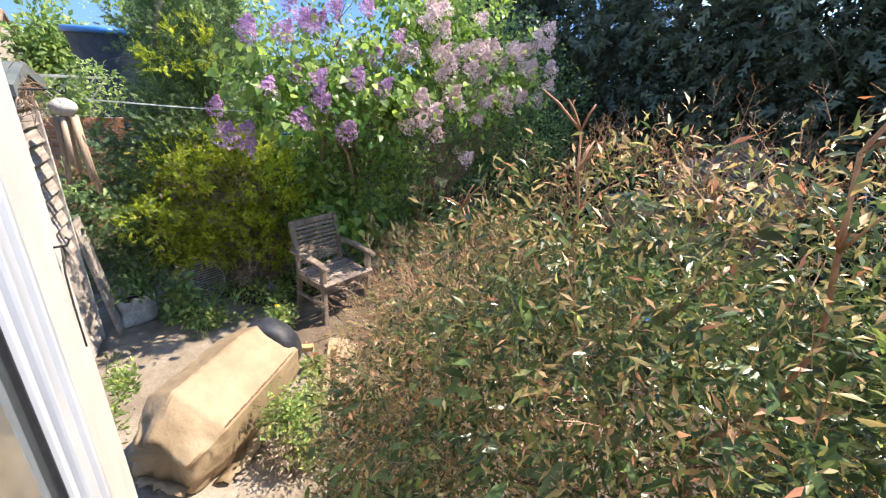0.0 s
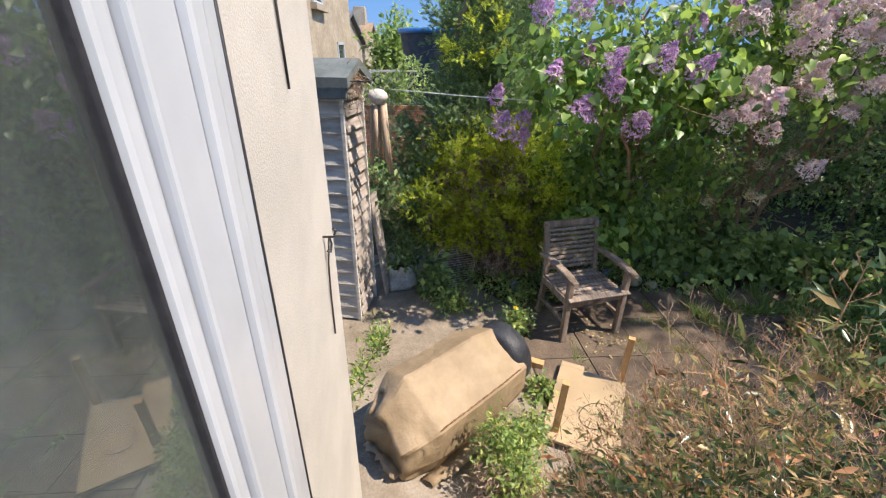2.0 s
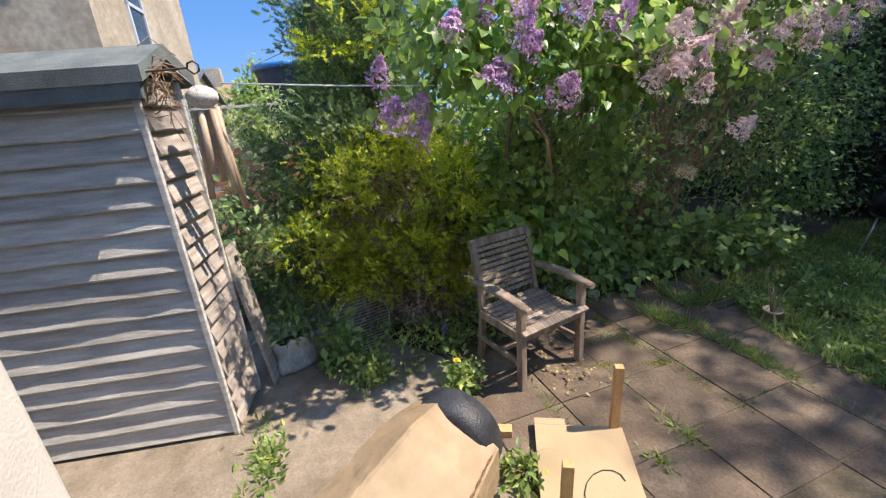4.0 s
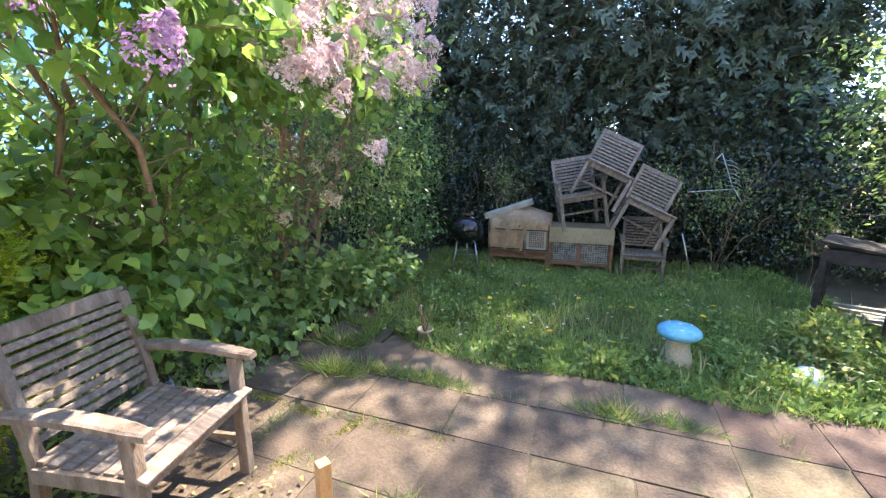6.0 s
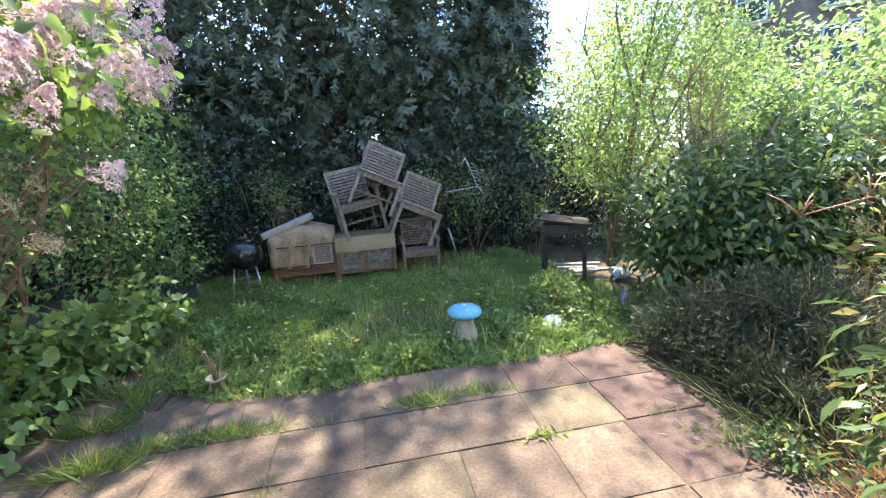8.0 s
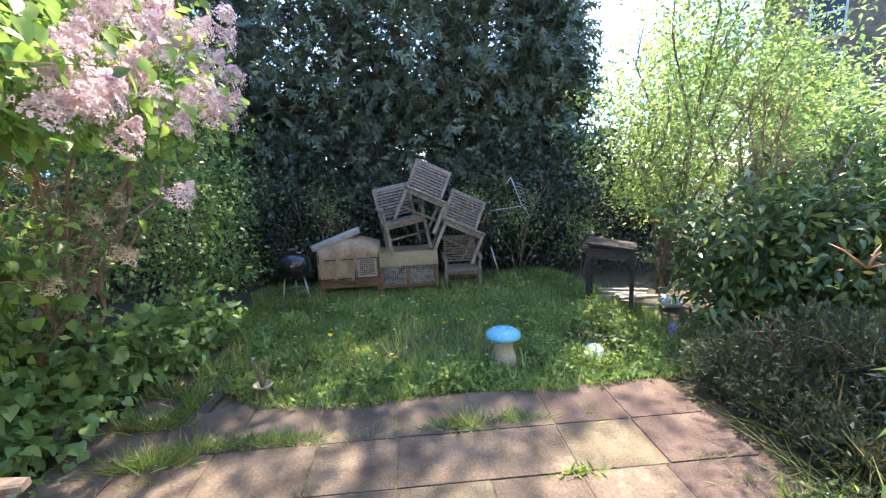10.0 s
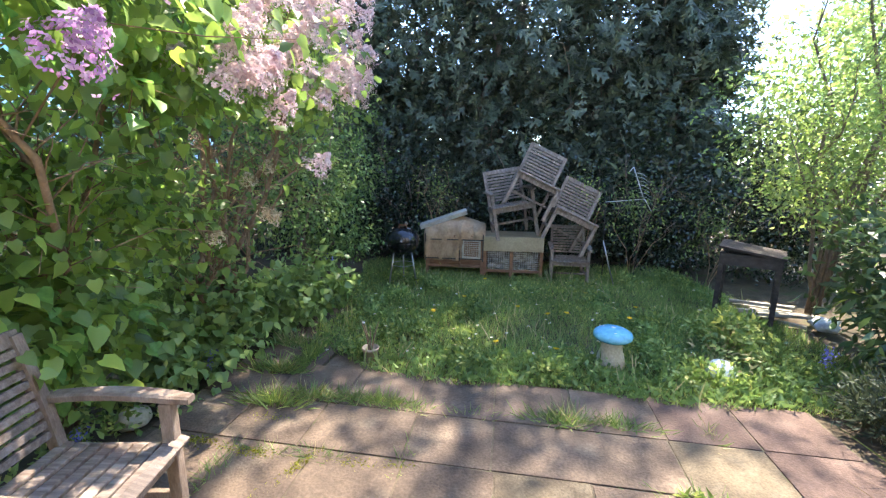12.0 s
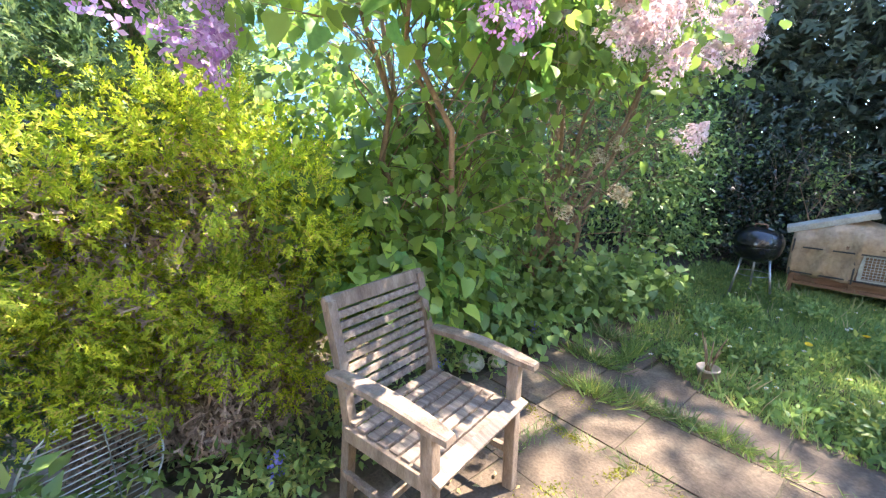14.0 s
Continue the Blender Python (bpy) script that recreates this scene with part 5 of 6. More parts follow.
lil2 = shrub("lilac_bush", 15, "tall lilac with pale pink fading blossom and bare stems", (-4.0, 4.2, 0),
             [(pinkside, L_LILAC, 820, 4, .08, .062, T_HEART, dict(droop=.7, out=.5, shell=.8, lump=.35)),
              ([(-3.75, 3.9, 1.2, .5, .8, .6)], L_WILLOW, 200, 3, .12, .05, T_OVAL, dict(droop=.2, shell=.9, lump=.3))],
             [(-3.1, 3.5, 2.3), (-3.05, 4.2, 2.3), (-3.5, 4.0, 2.9), (-3.2, 4.8, 2.3), (-3.6, 3.4, 1.7), (-3.5, 4.1, 1.5), (-3.7, 4.6, 2.6), (-3.3, 3.9, 1.9), (-3.35, 4.4, 1.3), (-3.45, 3.6, 1.0), (-3.4, 4.9, 1.7)], .026, .007, bark=M_TWIG, twigs_per=26, twig_len=.5)
heads = [panicle_mesh(s, 0.115 + 0.015 * (s % 4), 0.062 + 0.009 * (s % 3), 320, 0.0145) for s in range(6)]
heads_pink = [panicle_mesh(s + 20, 0.12 + 0.015 * (s % 4), 0.070 + 0.010 * (s % 3), 330, 0.0155) for s in range(6)]
for me in heads:
    me.materials.append(F_PURPLE)
for me in heads_pink:
    me.materials.append(F_PINK)
rs = random.Random(21)
purple = [(1.85, 2.26), (2.31, 2.33), (2.73, 2.34), (3.04, 2.27), (2.36, 2.15), (2.33, 2.22), (2.10, 1.98), (2.17, 1.96), (2.64, 1.85), (1.39, 1.99), (1.41, 1.84), (1.44, 1.76), (1.60, 1.81), (1.57, 1.67)]
spots = [(-2.82, .795 + (y - .795) * .79, 1.725 + (z - 1.725) * .79) if y > 1.65 else (-3.16, .795 + (y - .795) * .94, 1.725 + (z - 1.725) * .94) for y, z in purple] + [(-2.95 - 0.5 * rs.random(), rs.uniform(1.6, 3.0), rs.uniform(2.2, 3.1)) for _ in range(26)]
for k, (x, y, z) in enumerate(spots):
    sc = rs.uniform(1.0, 1.35)
    tagged(part("flower_head", heads[k % 6], F_PURPLE, lil, m=Matrix.Translation(Vector((x, y, z - 0.06)) - Vector(LILAC_BASE)) @ pose(0, 0, 0, rs.uniform(-25, 25), rs.uniform(10, 50), rs.uniform(0, 60)) @ Matrix.Scale(sc, 4)), kind="stuff")
pink = [(3.50, 2.06), (3.55, 2.0), (3.45, 2.12), (3.83, 2.22), (3.24, 1.89), (3.30, 1.95), (4.24, 1.94), (4.65, 2.23), (4.09, 1.47), (3.59, 1.79), (3.42, 1.93), (3.9, 2.1), (4.4, 2.15), (5.0, 2.2), (3.65, 1.95), (3.75, 2.15), (3.35, 2.2)]
spots = [(-2.70 - 0.10 * rs.random(), .795 + (y - .795) * .85, 1.725 + (z - 1.725) * .85) for y, z in pink] + [(-2.75 - 0.4 * rs.random(), rs.uniform(2.9, 5.2), rs.uniform(1.95, 2.9)) for _ in range(56)]
for k, (x, y, z) in enumerate(spots):
    sc = rs.uniform(1.0, 1.4)
    tagged(part("flower_head", heads_pink[k % 6], F_PINK, lil2, m=Matrix.Translation(Vector((x, y, z - 0.06)) - Vector((-4.0, 4.2, 0))) @ pose(0, 0, 0, rs.uniform(-30, 30), rs.uniform(-10, 50), rs.uniform(0, 60)) @ Matrix.Scale(sc, 4)), kind="stuff")
cream = [panicle_mesh(s + 40, 0.09, 0.06, 110, 0.017) for s in range(2)]
for me in cream:
    me.materials.append(F_CREAM)
for k, (x, y, z) in enumerate([(-3.02, 3.56, 1.20), (-3.0, 3.50, 1.25), (-3.25, 3.75, 1.42), (-3.2, 3.3, 1.12), (-3.25, 4.0, 1.5)]):
    tagged(part("faded_flower_head", cream[k % 2], F_CREAM, lil2, "faded cream flower head", m=Matrix.Translation(Vector((x, y, z - 0.04)) - Vector((-4.0, 4.2, 0))) @ pose(0, 0, 0, rs.uniform(-40, 40), rs.uniform(20, 70), 0)), kind="stuff")
# the large leaves that hang over the chair, one by one
one_leaf = leaf_mesh("leaf", np.zeros((1, 3)), np.array([[0, 1.0, 0]]), np.array([[0, 0, 1.0]]), np.ones(1), T_HEART)
L_LILAC_ONE = leaf_mat("lilac_leaf_single", [(0.0, (0.13, 0.27, 0.07)), (1.0, (0.20, 0.37, 0.09))], 0.36, 0.5)
one_leaf.materials.append(L_LILAC_ONE)
rng = np.random.default_rng(5)
C, O = crown_points(rng, [(-3.55, 2.45, 0.78, .20, .36, .26), (-3.55, 2.85, .68, .20, .3, .24), (-3.0, 2.1, 2.0, .2, .5, .3), (-2.95, 2.8, 1.95, .2, .45, .3)], 210, .5)
for p, o in zip(C, O):
    d = Vector((o[0] * .8 + rng.normal() * .5, o[1] * .6 + rng.normal() * .5, -0.7 + rng.normal() * .35)).normalized()
    n = Vector((0.6 + rng.normal() * .3, rng.normal() * .4, 0.8)).normalized()
    x = d.cross(n).normalized()
    n = x.cross(d)
    s = 0.062 + 0.035 * rng.random()
    rot = Matrix((x, d, n)).transposed().to_4x4()
    part("leaf", one_leaf, L_LILAC_ONE, lil, m=Matrix.Translation(Vector(p) - Vector(LILAC_BASE)) @ rot @ Matrix.Scale(s, 4))

# golden conifer, with its bare brown foot
gold = [(-4.02, 1.28, 1.12, .36, .36, .34), (-3.98, 1.72, 1.22, .38, .36, .40), (-3.92, 2.02, 1.02, .30, .28, .34), (-3.86, 1.98, .68, .24, .24, .20), (-3.95, 1.5, .80, .30, .34, .24), (-4.05, 1.05, .80, .28, .28, .26)]
upper = [(-4.22, 1.42, 1.62, .32, .40, .36), (-4.45, 1.36, 1.60, .32, .26, .50), (-4.52, 1.44, 2.25, .38, .30, .55), (-4.62, 1.62, 1.95, .45, .40, .55), (-4.66, 1.66, 2.6, .45, .40, .7), (-4.7, 1.55, 3.4, .34, .34, .8), (-4.62, 1.80, 2.1, .45, .4, .55)]
rng = np.random.default_rng(28)
C, O = crown_points(rng, gold, 96, .12, .2)
gold_lumps = [(p[0], p[1], p[2], a, a, a * .85) for p, a in zip(C, rng.uniform(.12, .20, len(C)))]
shrub("golden_conifer", 21, "golden yellow-green conifer with a brown bare foot", (-4.45, 1.5, 0),
      [([(e[0] - .06, e[1], e[2], e[3] * .62, e[4] * .68, e[5] * .66) for e in gold], M_DEAD, 380, 4, .03, .07, T_SPRAY_COARSE, dict(droop=.1, wild=.9)),
       (gold_lumps, L_GOLD, 2500, 10, .008, .036, T_FAN, dict(droop=-.35, out=1.0, wild=.42, shell=.5, lump=.25, flat=.3, fan=2.2)),
       (upper, L_CONIFER, 1700, 11, .012, .048, T_FAN, dict(droop=-.5, out=.9, wild=.42, shell=.4, lump=.38, flat=.3, fan=2.6)),
       ([(-4.25, 1.36, 2.30, .24, .20, .20), (-4.20, 1.55, 2.38, .22, .22, .20)], L_GOLD, 45, 15, .012, .042, T_FAN, dict(droop=-.4, out=1.0, wild=.42, fan=2.2)),
       ([(-4.27, 1.56, .36, .26, .46, .36), (-4.02, 1.80, .32, .24, .30, .30)], M_DEAD, 2300, 3, .03, .075, T_SPRAY_COARSE, dict(droop=.5, wild=.9))],
      [(-4.45, 1.4, 3.6), (-4.1, 1.2, 1.2), (-4.0, 1.8, 1.3), (-4.2, 1.6, 1.7), (-3.95, 1.95, .8)], .05, .01, twigs_per=18, twig_len=.3, category="conifer")
shrub("juniper_bush", 25, "dark green feathery conifer bush beside the shed", (-4.35, .7, 0),
      [([(-4.3, .70, .95, .35, .38, .55), (-4.20, .85, .55, .22, .24, .26), (-4.38, .98, 1.38, .28, .20, .34)], L_CONIFER, 480, 12, .02, .055, T_FAN, dict(droop=.4, out=.8, wild=.5, shell=.5, lump=.3, fan=2.2)),
       ([(-3.85, .42, 1.25, .12, .16, .12), (-3.95, .55, 1.0, .10, .10, .10)], L_SHRUB, 32, 4, .05, .055, T_OVAL, {})],
      [(-4.3, .7, 1.3), (-4.2, .9, .8)], .03, .008)
shrub("bean_plant", 27, "leafy green plant growing in the planter bag", (-3.92, .66, .2),
      [([(-3.90, .68, .34, .12, .15, .10)], L_SHRUB, 60, 3, .04, .06, T_OVAL, {})], None)

# beds under the lilac
shrub("broadleaf_shrub", 71, "low bright green shrub at the lawn's corner", (-3.95, 4.15, 0),
      [([(-3.85, 4.05, .42, .38, .42, .36), (-3.70, 4.45, .30, .34, .40, .26), (-4.0, 3.6, .45, .35, .4, .35), (-3.75, 3.85, .18, .3, .5, .16), (-3.50, 4.75, .26, .26, .36, .24), (-3.42, 5.2, .26, .28, .36, .24)], L_SHRUB, 1150, 4, .06, .075, T_HEART, dict(droop=.4, shell=.6))],
      [(-3.8, 4.1, .6), (-3.7, 4.4, .5), (-3.9, 3.7, .6)], .012, .004)
shrub("green_shrub", 73, "dense mid-green shrub beside the black barbecue", (-3.9, 5.9, 0),
      [([(-3.75, 5.75, 1.2, .55, .7, .75), (-3.55, 6.2, .7, .45, .5, .55), (-4.0, 5.2, 1.5, .6, .6, .8), (-3.7, 6.6, 1.6, .6, .6, .9), (-4.1, 5.6, 2.5, .8, 1.0, .8)], L_SHRUB, 3300, 4, .07, .055, T_OVAL, dict(shell=.6, lump=.28))],
      [(-3.7, 5.6, 1.8), (-3.6, 6.1, 1.2), (-3.9, 5.2, 2.0), (-3.7, 6.5, 2.0), (-3.5, 5.3, 1.5)], .022, .006, twigs_per=12)
shrub("bed_weeds", 75, "low weeds filling the bed under the conifer", (-3.75, 1.9, 0),
      [([(-3.72, 1.45, .06, .35, .45, .12), (-3.62, 2.0, .06, .25, .4, .13), (-3.95, 2.7, .08, .3, .5, .16), (-3.65, 3.2, .06, .2, .35, .14), (-3.55, 1.05, .04, .2, .2, .09)], L_WEED, 700, 3, .05, .05, T_OVAL, dict(droop=-.2))], None, category="weeds")

# hedge, trees and neighbours' green round the garden
shrub("boundary_shrub", 79, "shaded dark green shrubs along the garden's boundary", (-5.3, 3.0, 0),
      [([(-5.25, 2.3, 1.2, .30, .50, 1.0), (-5.25, 3.1, 1.35, .32, .60, 1.15), (-5.2, 4.1, 1.35, .35, .65, 1.2), (-5.1, 4.9, 1.3, .35, .5, 1.1)], L_LAUREL, 1500, 4, .09, .085, T_OVAL, dict(shell=.7, lump=.4))],
      [(-5.3, 2.4, 1.9), (-5.2, 3.1, 2.2), (-5.2, 4.0, 2.2), (-5.1, 4.8, 2.0)], .02, .006, twigs_per=14, twig_len=.5)
for k, (x, y, rx, rz, n) in enumerate(((-4.6, 7.7, .9, 1.1, 1300), (-3.0, 7.75, 1.0, 1.25, 1500), (-1.2, 7.85, 1.1, 1.2, 1500), (0.6, 7.6, 1.0, 1.2, 1500), (2.2, 7.2, 1.0, 1.1, 1300))):
    shrub("ivy_hedge", 100 + 3 * k, "dark ivy-grown hedge with glinting leaves", (x, y + .2, 0),
          [([(x, y, rz * .8, rx, .45, rz), (x + .3, y - .2, .5, rx * .8, .35, .6)], L_IVY, int(n * 1.5), 4, .09, .050, T_OVAL, dict(shell=.9, lump=.4, wild=.9)),
           ([(x, y + .5, rz, rx * 1.1, .3, rz * 1.1)], L_YEW, 600, 4, .10, .14, T_OVAL, dict(shell=.9))],
          [(x - .4, y - .25, rz * 1.4), (x + .3, y - .3, rz * 1.2), (x + .1, y - .35, rz), (x - .1, y - .4, .9)], .02, .006, twigs_per=10, twig_len=.5, category="hedge", group="back hedge")
for k, (x, y, h, r) in enumerate(((-4.9, 9.0, 8.6, 1.5), (-2.9, 9.2, 9.2, 1.5), (-1.1, 8.9, 8.8, 1.4), (0.7, 9.2, 9.5, 1.4), (1.65, 9.5, 8.9, 0.80), (-6.8, 8.2, 7.0, 1.5))):
    ells = [(x, y, 1.6, r, r * .8, 1.8), (x, y, 3.6, r * .98, r * .8, 1.6), (x + .2, y, 5.4, r * .85, r * .75, 1.3), (x - .1, y, 6.9, r * .7, r * .6, 1.0), (x + .25, y, 8.0, r * .6, r * .5, .9), (x - .3, y, h - .3, r * .5, r * .4, .9)]
    shrub("evergreen_tree", 130 + 5 * k, "tall dark evergreen tree behind the hedge", (x, y, 0),
          [(ells[:2], L_YEW, 1500, 4, .13, .22, T_FAN, dict(shell=.5, droop=.35, out=.8, lump=.28)),
           # sparse upper crowns, mostly out of view, placed to dapple the ground
           (ells[2:], L_YEW, 520, 4, .16, .20, T_SPRAY_COARSE, dict(shell=.9, droop=.2, out=.8, lump=.4)),
           # thin unseen tops, added so that their shade reaches the patio
           ([(x + .2, y, h + .7, r * .7, r * .6, .8), (x - .2, y + .2, h + 1.9, r * .6, r * .5, .8)], L_YEW, 55, 4, .22, .17, T_SPRAY_COARSE, dict(shell=.95, out=.8, lump=.4))],
          [(x, y, h + 2.2), (x - r * .7, y - .5, 4.5), (x + r * .7, y - .4, 4.0), (x + r * .5, y - .6, 2.5), (x - r * .5, y - .6, 2.2)], .10, .02, category="tree", twigs_per=8, twig_len=.7, group="back trees")
for k, (x, y, rx, ry, rz) in enumerate(((-6.4, 3.6, .6, 1.9, 1.95), (-6.2, 6.4, .7, 1.6, 1.6), (-5.4, -.2, .4, .5, .35))):
    shrub("neighbour_hedge", 170 + 4 * k, "sunlit green hedge in the next garden", (x, y, 0),
          [([(x, y, rz * .8, rx, ry, rz)], L_SHRUB, 1100, 4, .10, .09, T_OVAL, dict(shell=.5))], [(x, y, rz)], .03, .01, category="hedge")
for k, (x, y, h, r) in enumerate(((-15, 4.2, 5.4, 1.7), (-19, 1.15, 3.5, 0.95), (-24, 6.0, 7.5, 2.5), (9.0, 15.0, 7.0, 2.6), (12.0, 8.0, 5.5, 2.2))):
    shrub("far_tree", 190 + 4 * k, "round leafy tree in a garden farther off", (x, y, 0),
          [([(x, y, h * .62, r, r, h * .38), (x + r * .5, y - r * .3, h * .5, r * .7, r * .7, h * .3)], L_WILLOW if k != 2 else L_SHRUB, 1100, 4, .25, .24, T_OVAL, dict(shell=.7, lump=.3))],
          [(x, y, h * .8), (x + r * .5, y, h * .6), (x - r * .5, y, h * .6)], .12, .03, category="tree")
# added twigs whose pale leaves stand in for sun glints in the hedge
for k, (x, y, z, rx, rz) in enumerate(((.30, 7.05, .95, .55, .55), (-.35, 7.15, 1.1, .3, .4), (-2.45, 7.1, 1.15, .32, .45), (1.1, 6.6, .8, .4, .5))):
    shrub("bramble", 220 + 3 * k, "thin pale-leaved twigs added for sun glints before the hedge", (x, y, 0),
          [([(x, y, z, rx, .22, rz)], L_WILLOW, int(130 * rx / .4), 3, .07, .045, T_OVAL, dict(shell=.95, lump=.3))],
          [(x - rx * .6, y, z + rz * .5), (x + rx * .5, y - .1, z + rz * .6), (x + .1, y - .15, z), (x + rx, y, z - rz * .3)], .006, .003, bark=M_TWIG, twigs_per=12, twig_len=.35, category="bramble", group="brambles")
shrub("climber", 215, "yellow-green climber over the trellis", (-7.0, .4, 1.5),
      [([(-6.95, .45, 1.75, .15, .5, .22), (-6.9, .95, 1.85, .2, .3, .3)], L_WILLOW, 220, 4, .05, .07, T_OVAL, {})], None, category="climber")

# right side
# the 4.3 m crown lobe is unseen, added to shade the lavender corner
shrub("pale_tree", 41, "light-leaved small tree with many upright stems", (1.75, 5.75, 0),
      [([(1.30, 5.6, 2.05, .80, .55, .62), (2.2, 5.8, 2.9, .95, .7, 1.1), (3.0, 5.5, 2.3, .8, .7, .9), (1.7, 5.7, 1.5, .7, .5, .6), (2.6, 5.9, 4.0, .9, .8, .8), (1.75, 5.4, 4.3, .8, .7, .6), (1.15, 5.4, 1.3, .3, .3, .3)], L_WILLOW, 5000, 4, .08, .052, T_OVAL, dict(shell=.75, lump=.32, droop=.1))],
      [(1.2, 5.5, 3.0), (1.7, 5.7, 3.6), (2.2, 5.9, 4.4), (2.7, 5.8, 3.9), (3.1, 5.5, 3.0), (1.5, 5.4, 2.2), (2.4, 5.3, 3.0), (1.0, 5.3, 1.7)], .022, .006, twigs_per=20, twig_len=.55, category="tree")
shrub("laurel_shrub", 51, "dark glossy laurel overhanging the lawn", (2.2, 4.4, 0),
      [([(1.65, 4.45, .85, .70, .5, .50), (2.35, 4.2, .88, .75, .6, .52), (3.2, 3.8, .95, .8, .7, .65), (4.1, 3.2, 1.0, .8, .8, .75), (3.2, 4.7, 1.15, .8, .6, .68), (1.5, 4.25, .42, .5, .32, .40), (2.3, 3.95, .5, .6, .4, .45)], L_LAUREL, 4400, 5, .07, .105, T_LANCE, dict(shell=.6, droop=.35, lump=.32))],
      [(1.7, 4.3, 1.1), (2.3, 4.1, 1.4), (3.1, 3.8, 1.4), (2.7, 4.5, 1.7), (1.9, 3.9, .9)], .03, .01, twigs_per=10)
shrub("bare_shrub", 53, "half-dead shrub, a tangle of bare brown twigs", (2.1, 4.9, 0),
      [([(2.0, 4.85, 1.6, .45, .35, .55)], M_DEAD, 160, 4, .08, .035, T_LONG, dict(shell=.9, lump=.3))],
      [(1.7, 4.7, 1.9), (1.9, 4.8, 2.2), (2.1, 4.9, 2.3), (2.3, 4.8, 2.0), (2.5, 5.0, 2.1), (1.8, 4.6, 1.5), (2.2, 4.6, 1.6)], .016, .005, bark=M_TWIG, twigs_per=34, twig_len=.5)
shrub("hedge_shrub", 55, "tall mixed shrubs closing the garden's side", (5.0, 4.5, 0),
      [([(4.6, 5.0, 1.6, 1.2, 1.2, 1.3), (5.2, 3.0, 1.4, 1.0, 1.5, 1.2), (5.2, 1.0, 1.3, 1.0, 1.4, 1.2)], L_SHRUB, 2200, 4, .12, .10, T_OVAL, dict(shell=.6))], [(4.6, 5, 2.2), (5.2, 3, 2)], .04, .01)
shrub("hedge_shrub", 59, "tall leafy shrub behind the light-leaved tree", (3.5, 8.2, 0),
      [([(2.9, 8.3, 1.75, .9, .5, 1.55), (4.1, 8.0, 1.9, .9, .6, 1.9), (5.2, 7.0, 1.8, .9, .8, 1.8)], L_SHRUB, 2200, 4, .10, .10, T_OVAL, dict(shell=.6, lump=.3))], [(3.0, 8.2, 2.8), (4.1, 8.0, 3.0)], .04, .01)
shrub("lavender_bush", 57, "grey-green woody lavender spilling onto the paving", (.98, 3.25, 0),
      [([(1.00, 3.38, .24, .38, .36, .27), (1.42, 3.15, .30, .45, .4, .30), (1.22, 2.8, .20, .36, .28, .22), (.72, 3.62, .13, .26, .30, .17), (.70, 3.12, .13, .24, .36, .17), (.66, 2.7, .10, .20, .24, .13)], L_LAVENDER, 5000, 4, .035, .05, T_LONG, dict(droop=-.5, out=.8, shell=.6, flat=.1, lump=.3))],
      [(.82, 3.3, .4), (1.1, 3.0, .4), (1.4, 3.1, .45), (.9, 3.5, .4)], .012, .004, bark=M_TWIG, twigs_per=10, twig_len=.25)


def blades(name, seed, n, area, h0, h1, tem, mat, label, category, lean=0.35, z=0.0, keep=None, kind="stuff"):
    """Grass or weeds over a rectangle (x0, x1, y0, y1)."""
    rng = np.random.default_rng(seed)
    x0, x1, y0, y1 = area
    P = np.stack([x0 + (x1 - x0) * rng.random(n), y0 + (y1 - y0) * rng.random(n), np.full(n, z)], 1)
    if keep is not None:
        P = P[keep(P[:, 0], P[:, 1])]
    m = len(P)
    patch = 0.5 + 0.5 * np.sin(P[:, 0] * 3.1 + 1.3 * np.sin(P[:, 1] * 2.2)) * np.sin(P[:, 1] * 3.7 + P[:, 0])
    S = h0 + (h1 - h0) * rng.random(m) * (0.45 + 0.55 * patch)
    D = np.stack([rng.normal(size=m) * lean, rng.normal(size=m) * lean, np.ones(m)], 1)
    Nn = rng.normal(size=(m, 3)) * np.array((1, 1, .1))
    me = leaf_mesh(name, P, D, Nn, S, tem)
    return tagged(part(name, me, mat), label, category, kind=kind)


def on_lawn(x, y):
    edge = 3.86 - 0.054 * (x + 1.75) + 0.05 * np.sin(x * 4) + np.where(x < -2.55, (-2.55 - x) * 0.75, 0)
    left = np.where(y < 5.2, -3.15, -3.5) + 0.08 * np.sin(y * 5)
    return (y > edge) & (x > left) & (x < 1.35 - 0.1 * (y - 4))


blades("lawn_grass", 301, 56000, (-3.6, 1.5, 3.6, 7.6), .05, .13, T_BLADE, L_GRASS, "overgrown green lawn grass", "grass", z=-.03, keep=on_lawn)
blades("lawn_grass_fine", 302, 36000, (-3.6, 1.5, 3.6, 7.6), .03, .08, T_BLADE, L_WEED, "short pale green lawn grass", "grass", z=-.03, lean=.7, keep=on_lawn)
blades("lawn_weeds", 303, 20000, (-3.4, 1.4, 3.6, 7.2), .03, .065, T_OVAL, L_WEED, "low broad-leaved weeds in the lawn", "weeds", lean=1.4, z=0.0, keep=lambda x, y: on_lawn(x, y) & (np.sin(x * 2.3 + 1) * np.sin(y * 2.9) > -.2))
blades("seed_grass", 306, 2600, (-3.2, 1.2, 3.8, 7.2), .12, .26, T_BLADE, L_LONGGRASS, "tall pale seeding grass in the lawn", "grass", z=-.03, lean=.3, keep=lambda x, y: on_lawn(x, y) & (np.sin(x * 3.3) * np.sin(y * 2.6 + 1) > .1))
blades("edge_weeds", 304, 2600, (-3.2, 1.0, 3.75, 4.35), .04, .085, T_OVAL, L_SHRUB, "leafy weeds along the lawn's edge", "weeds", lean=1.2, z=0.02, keep=on_lawn)
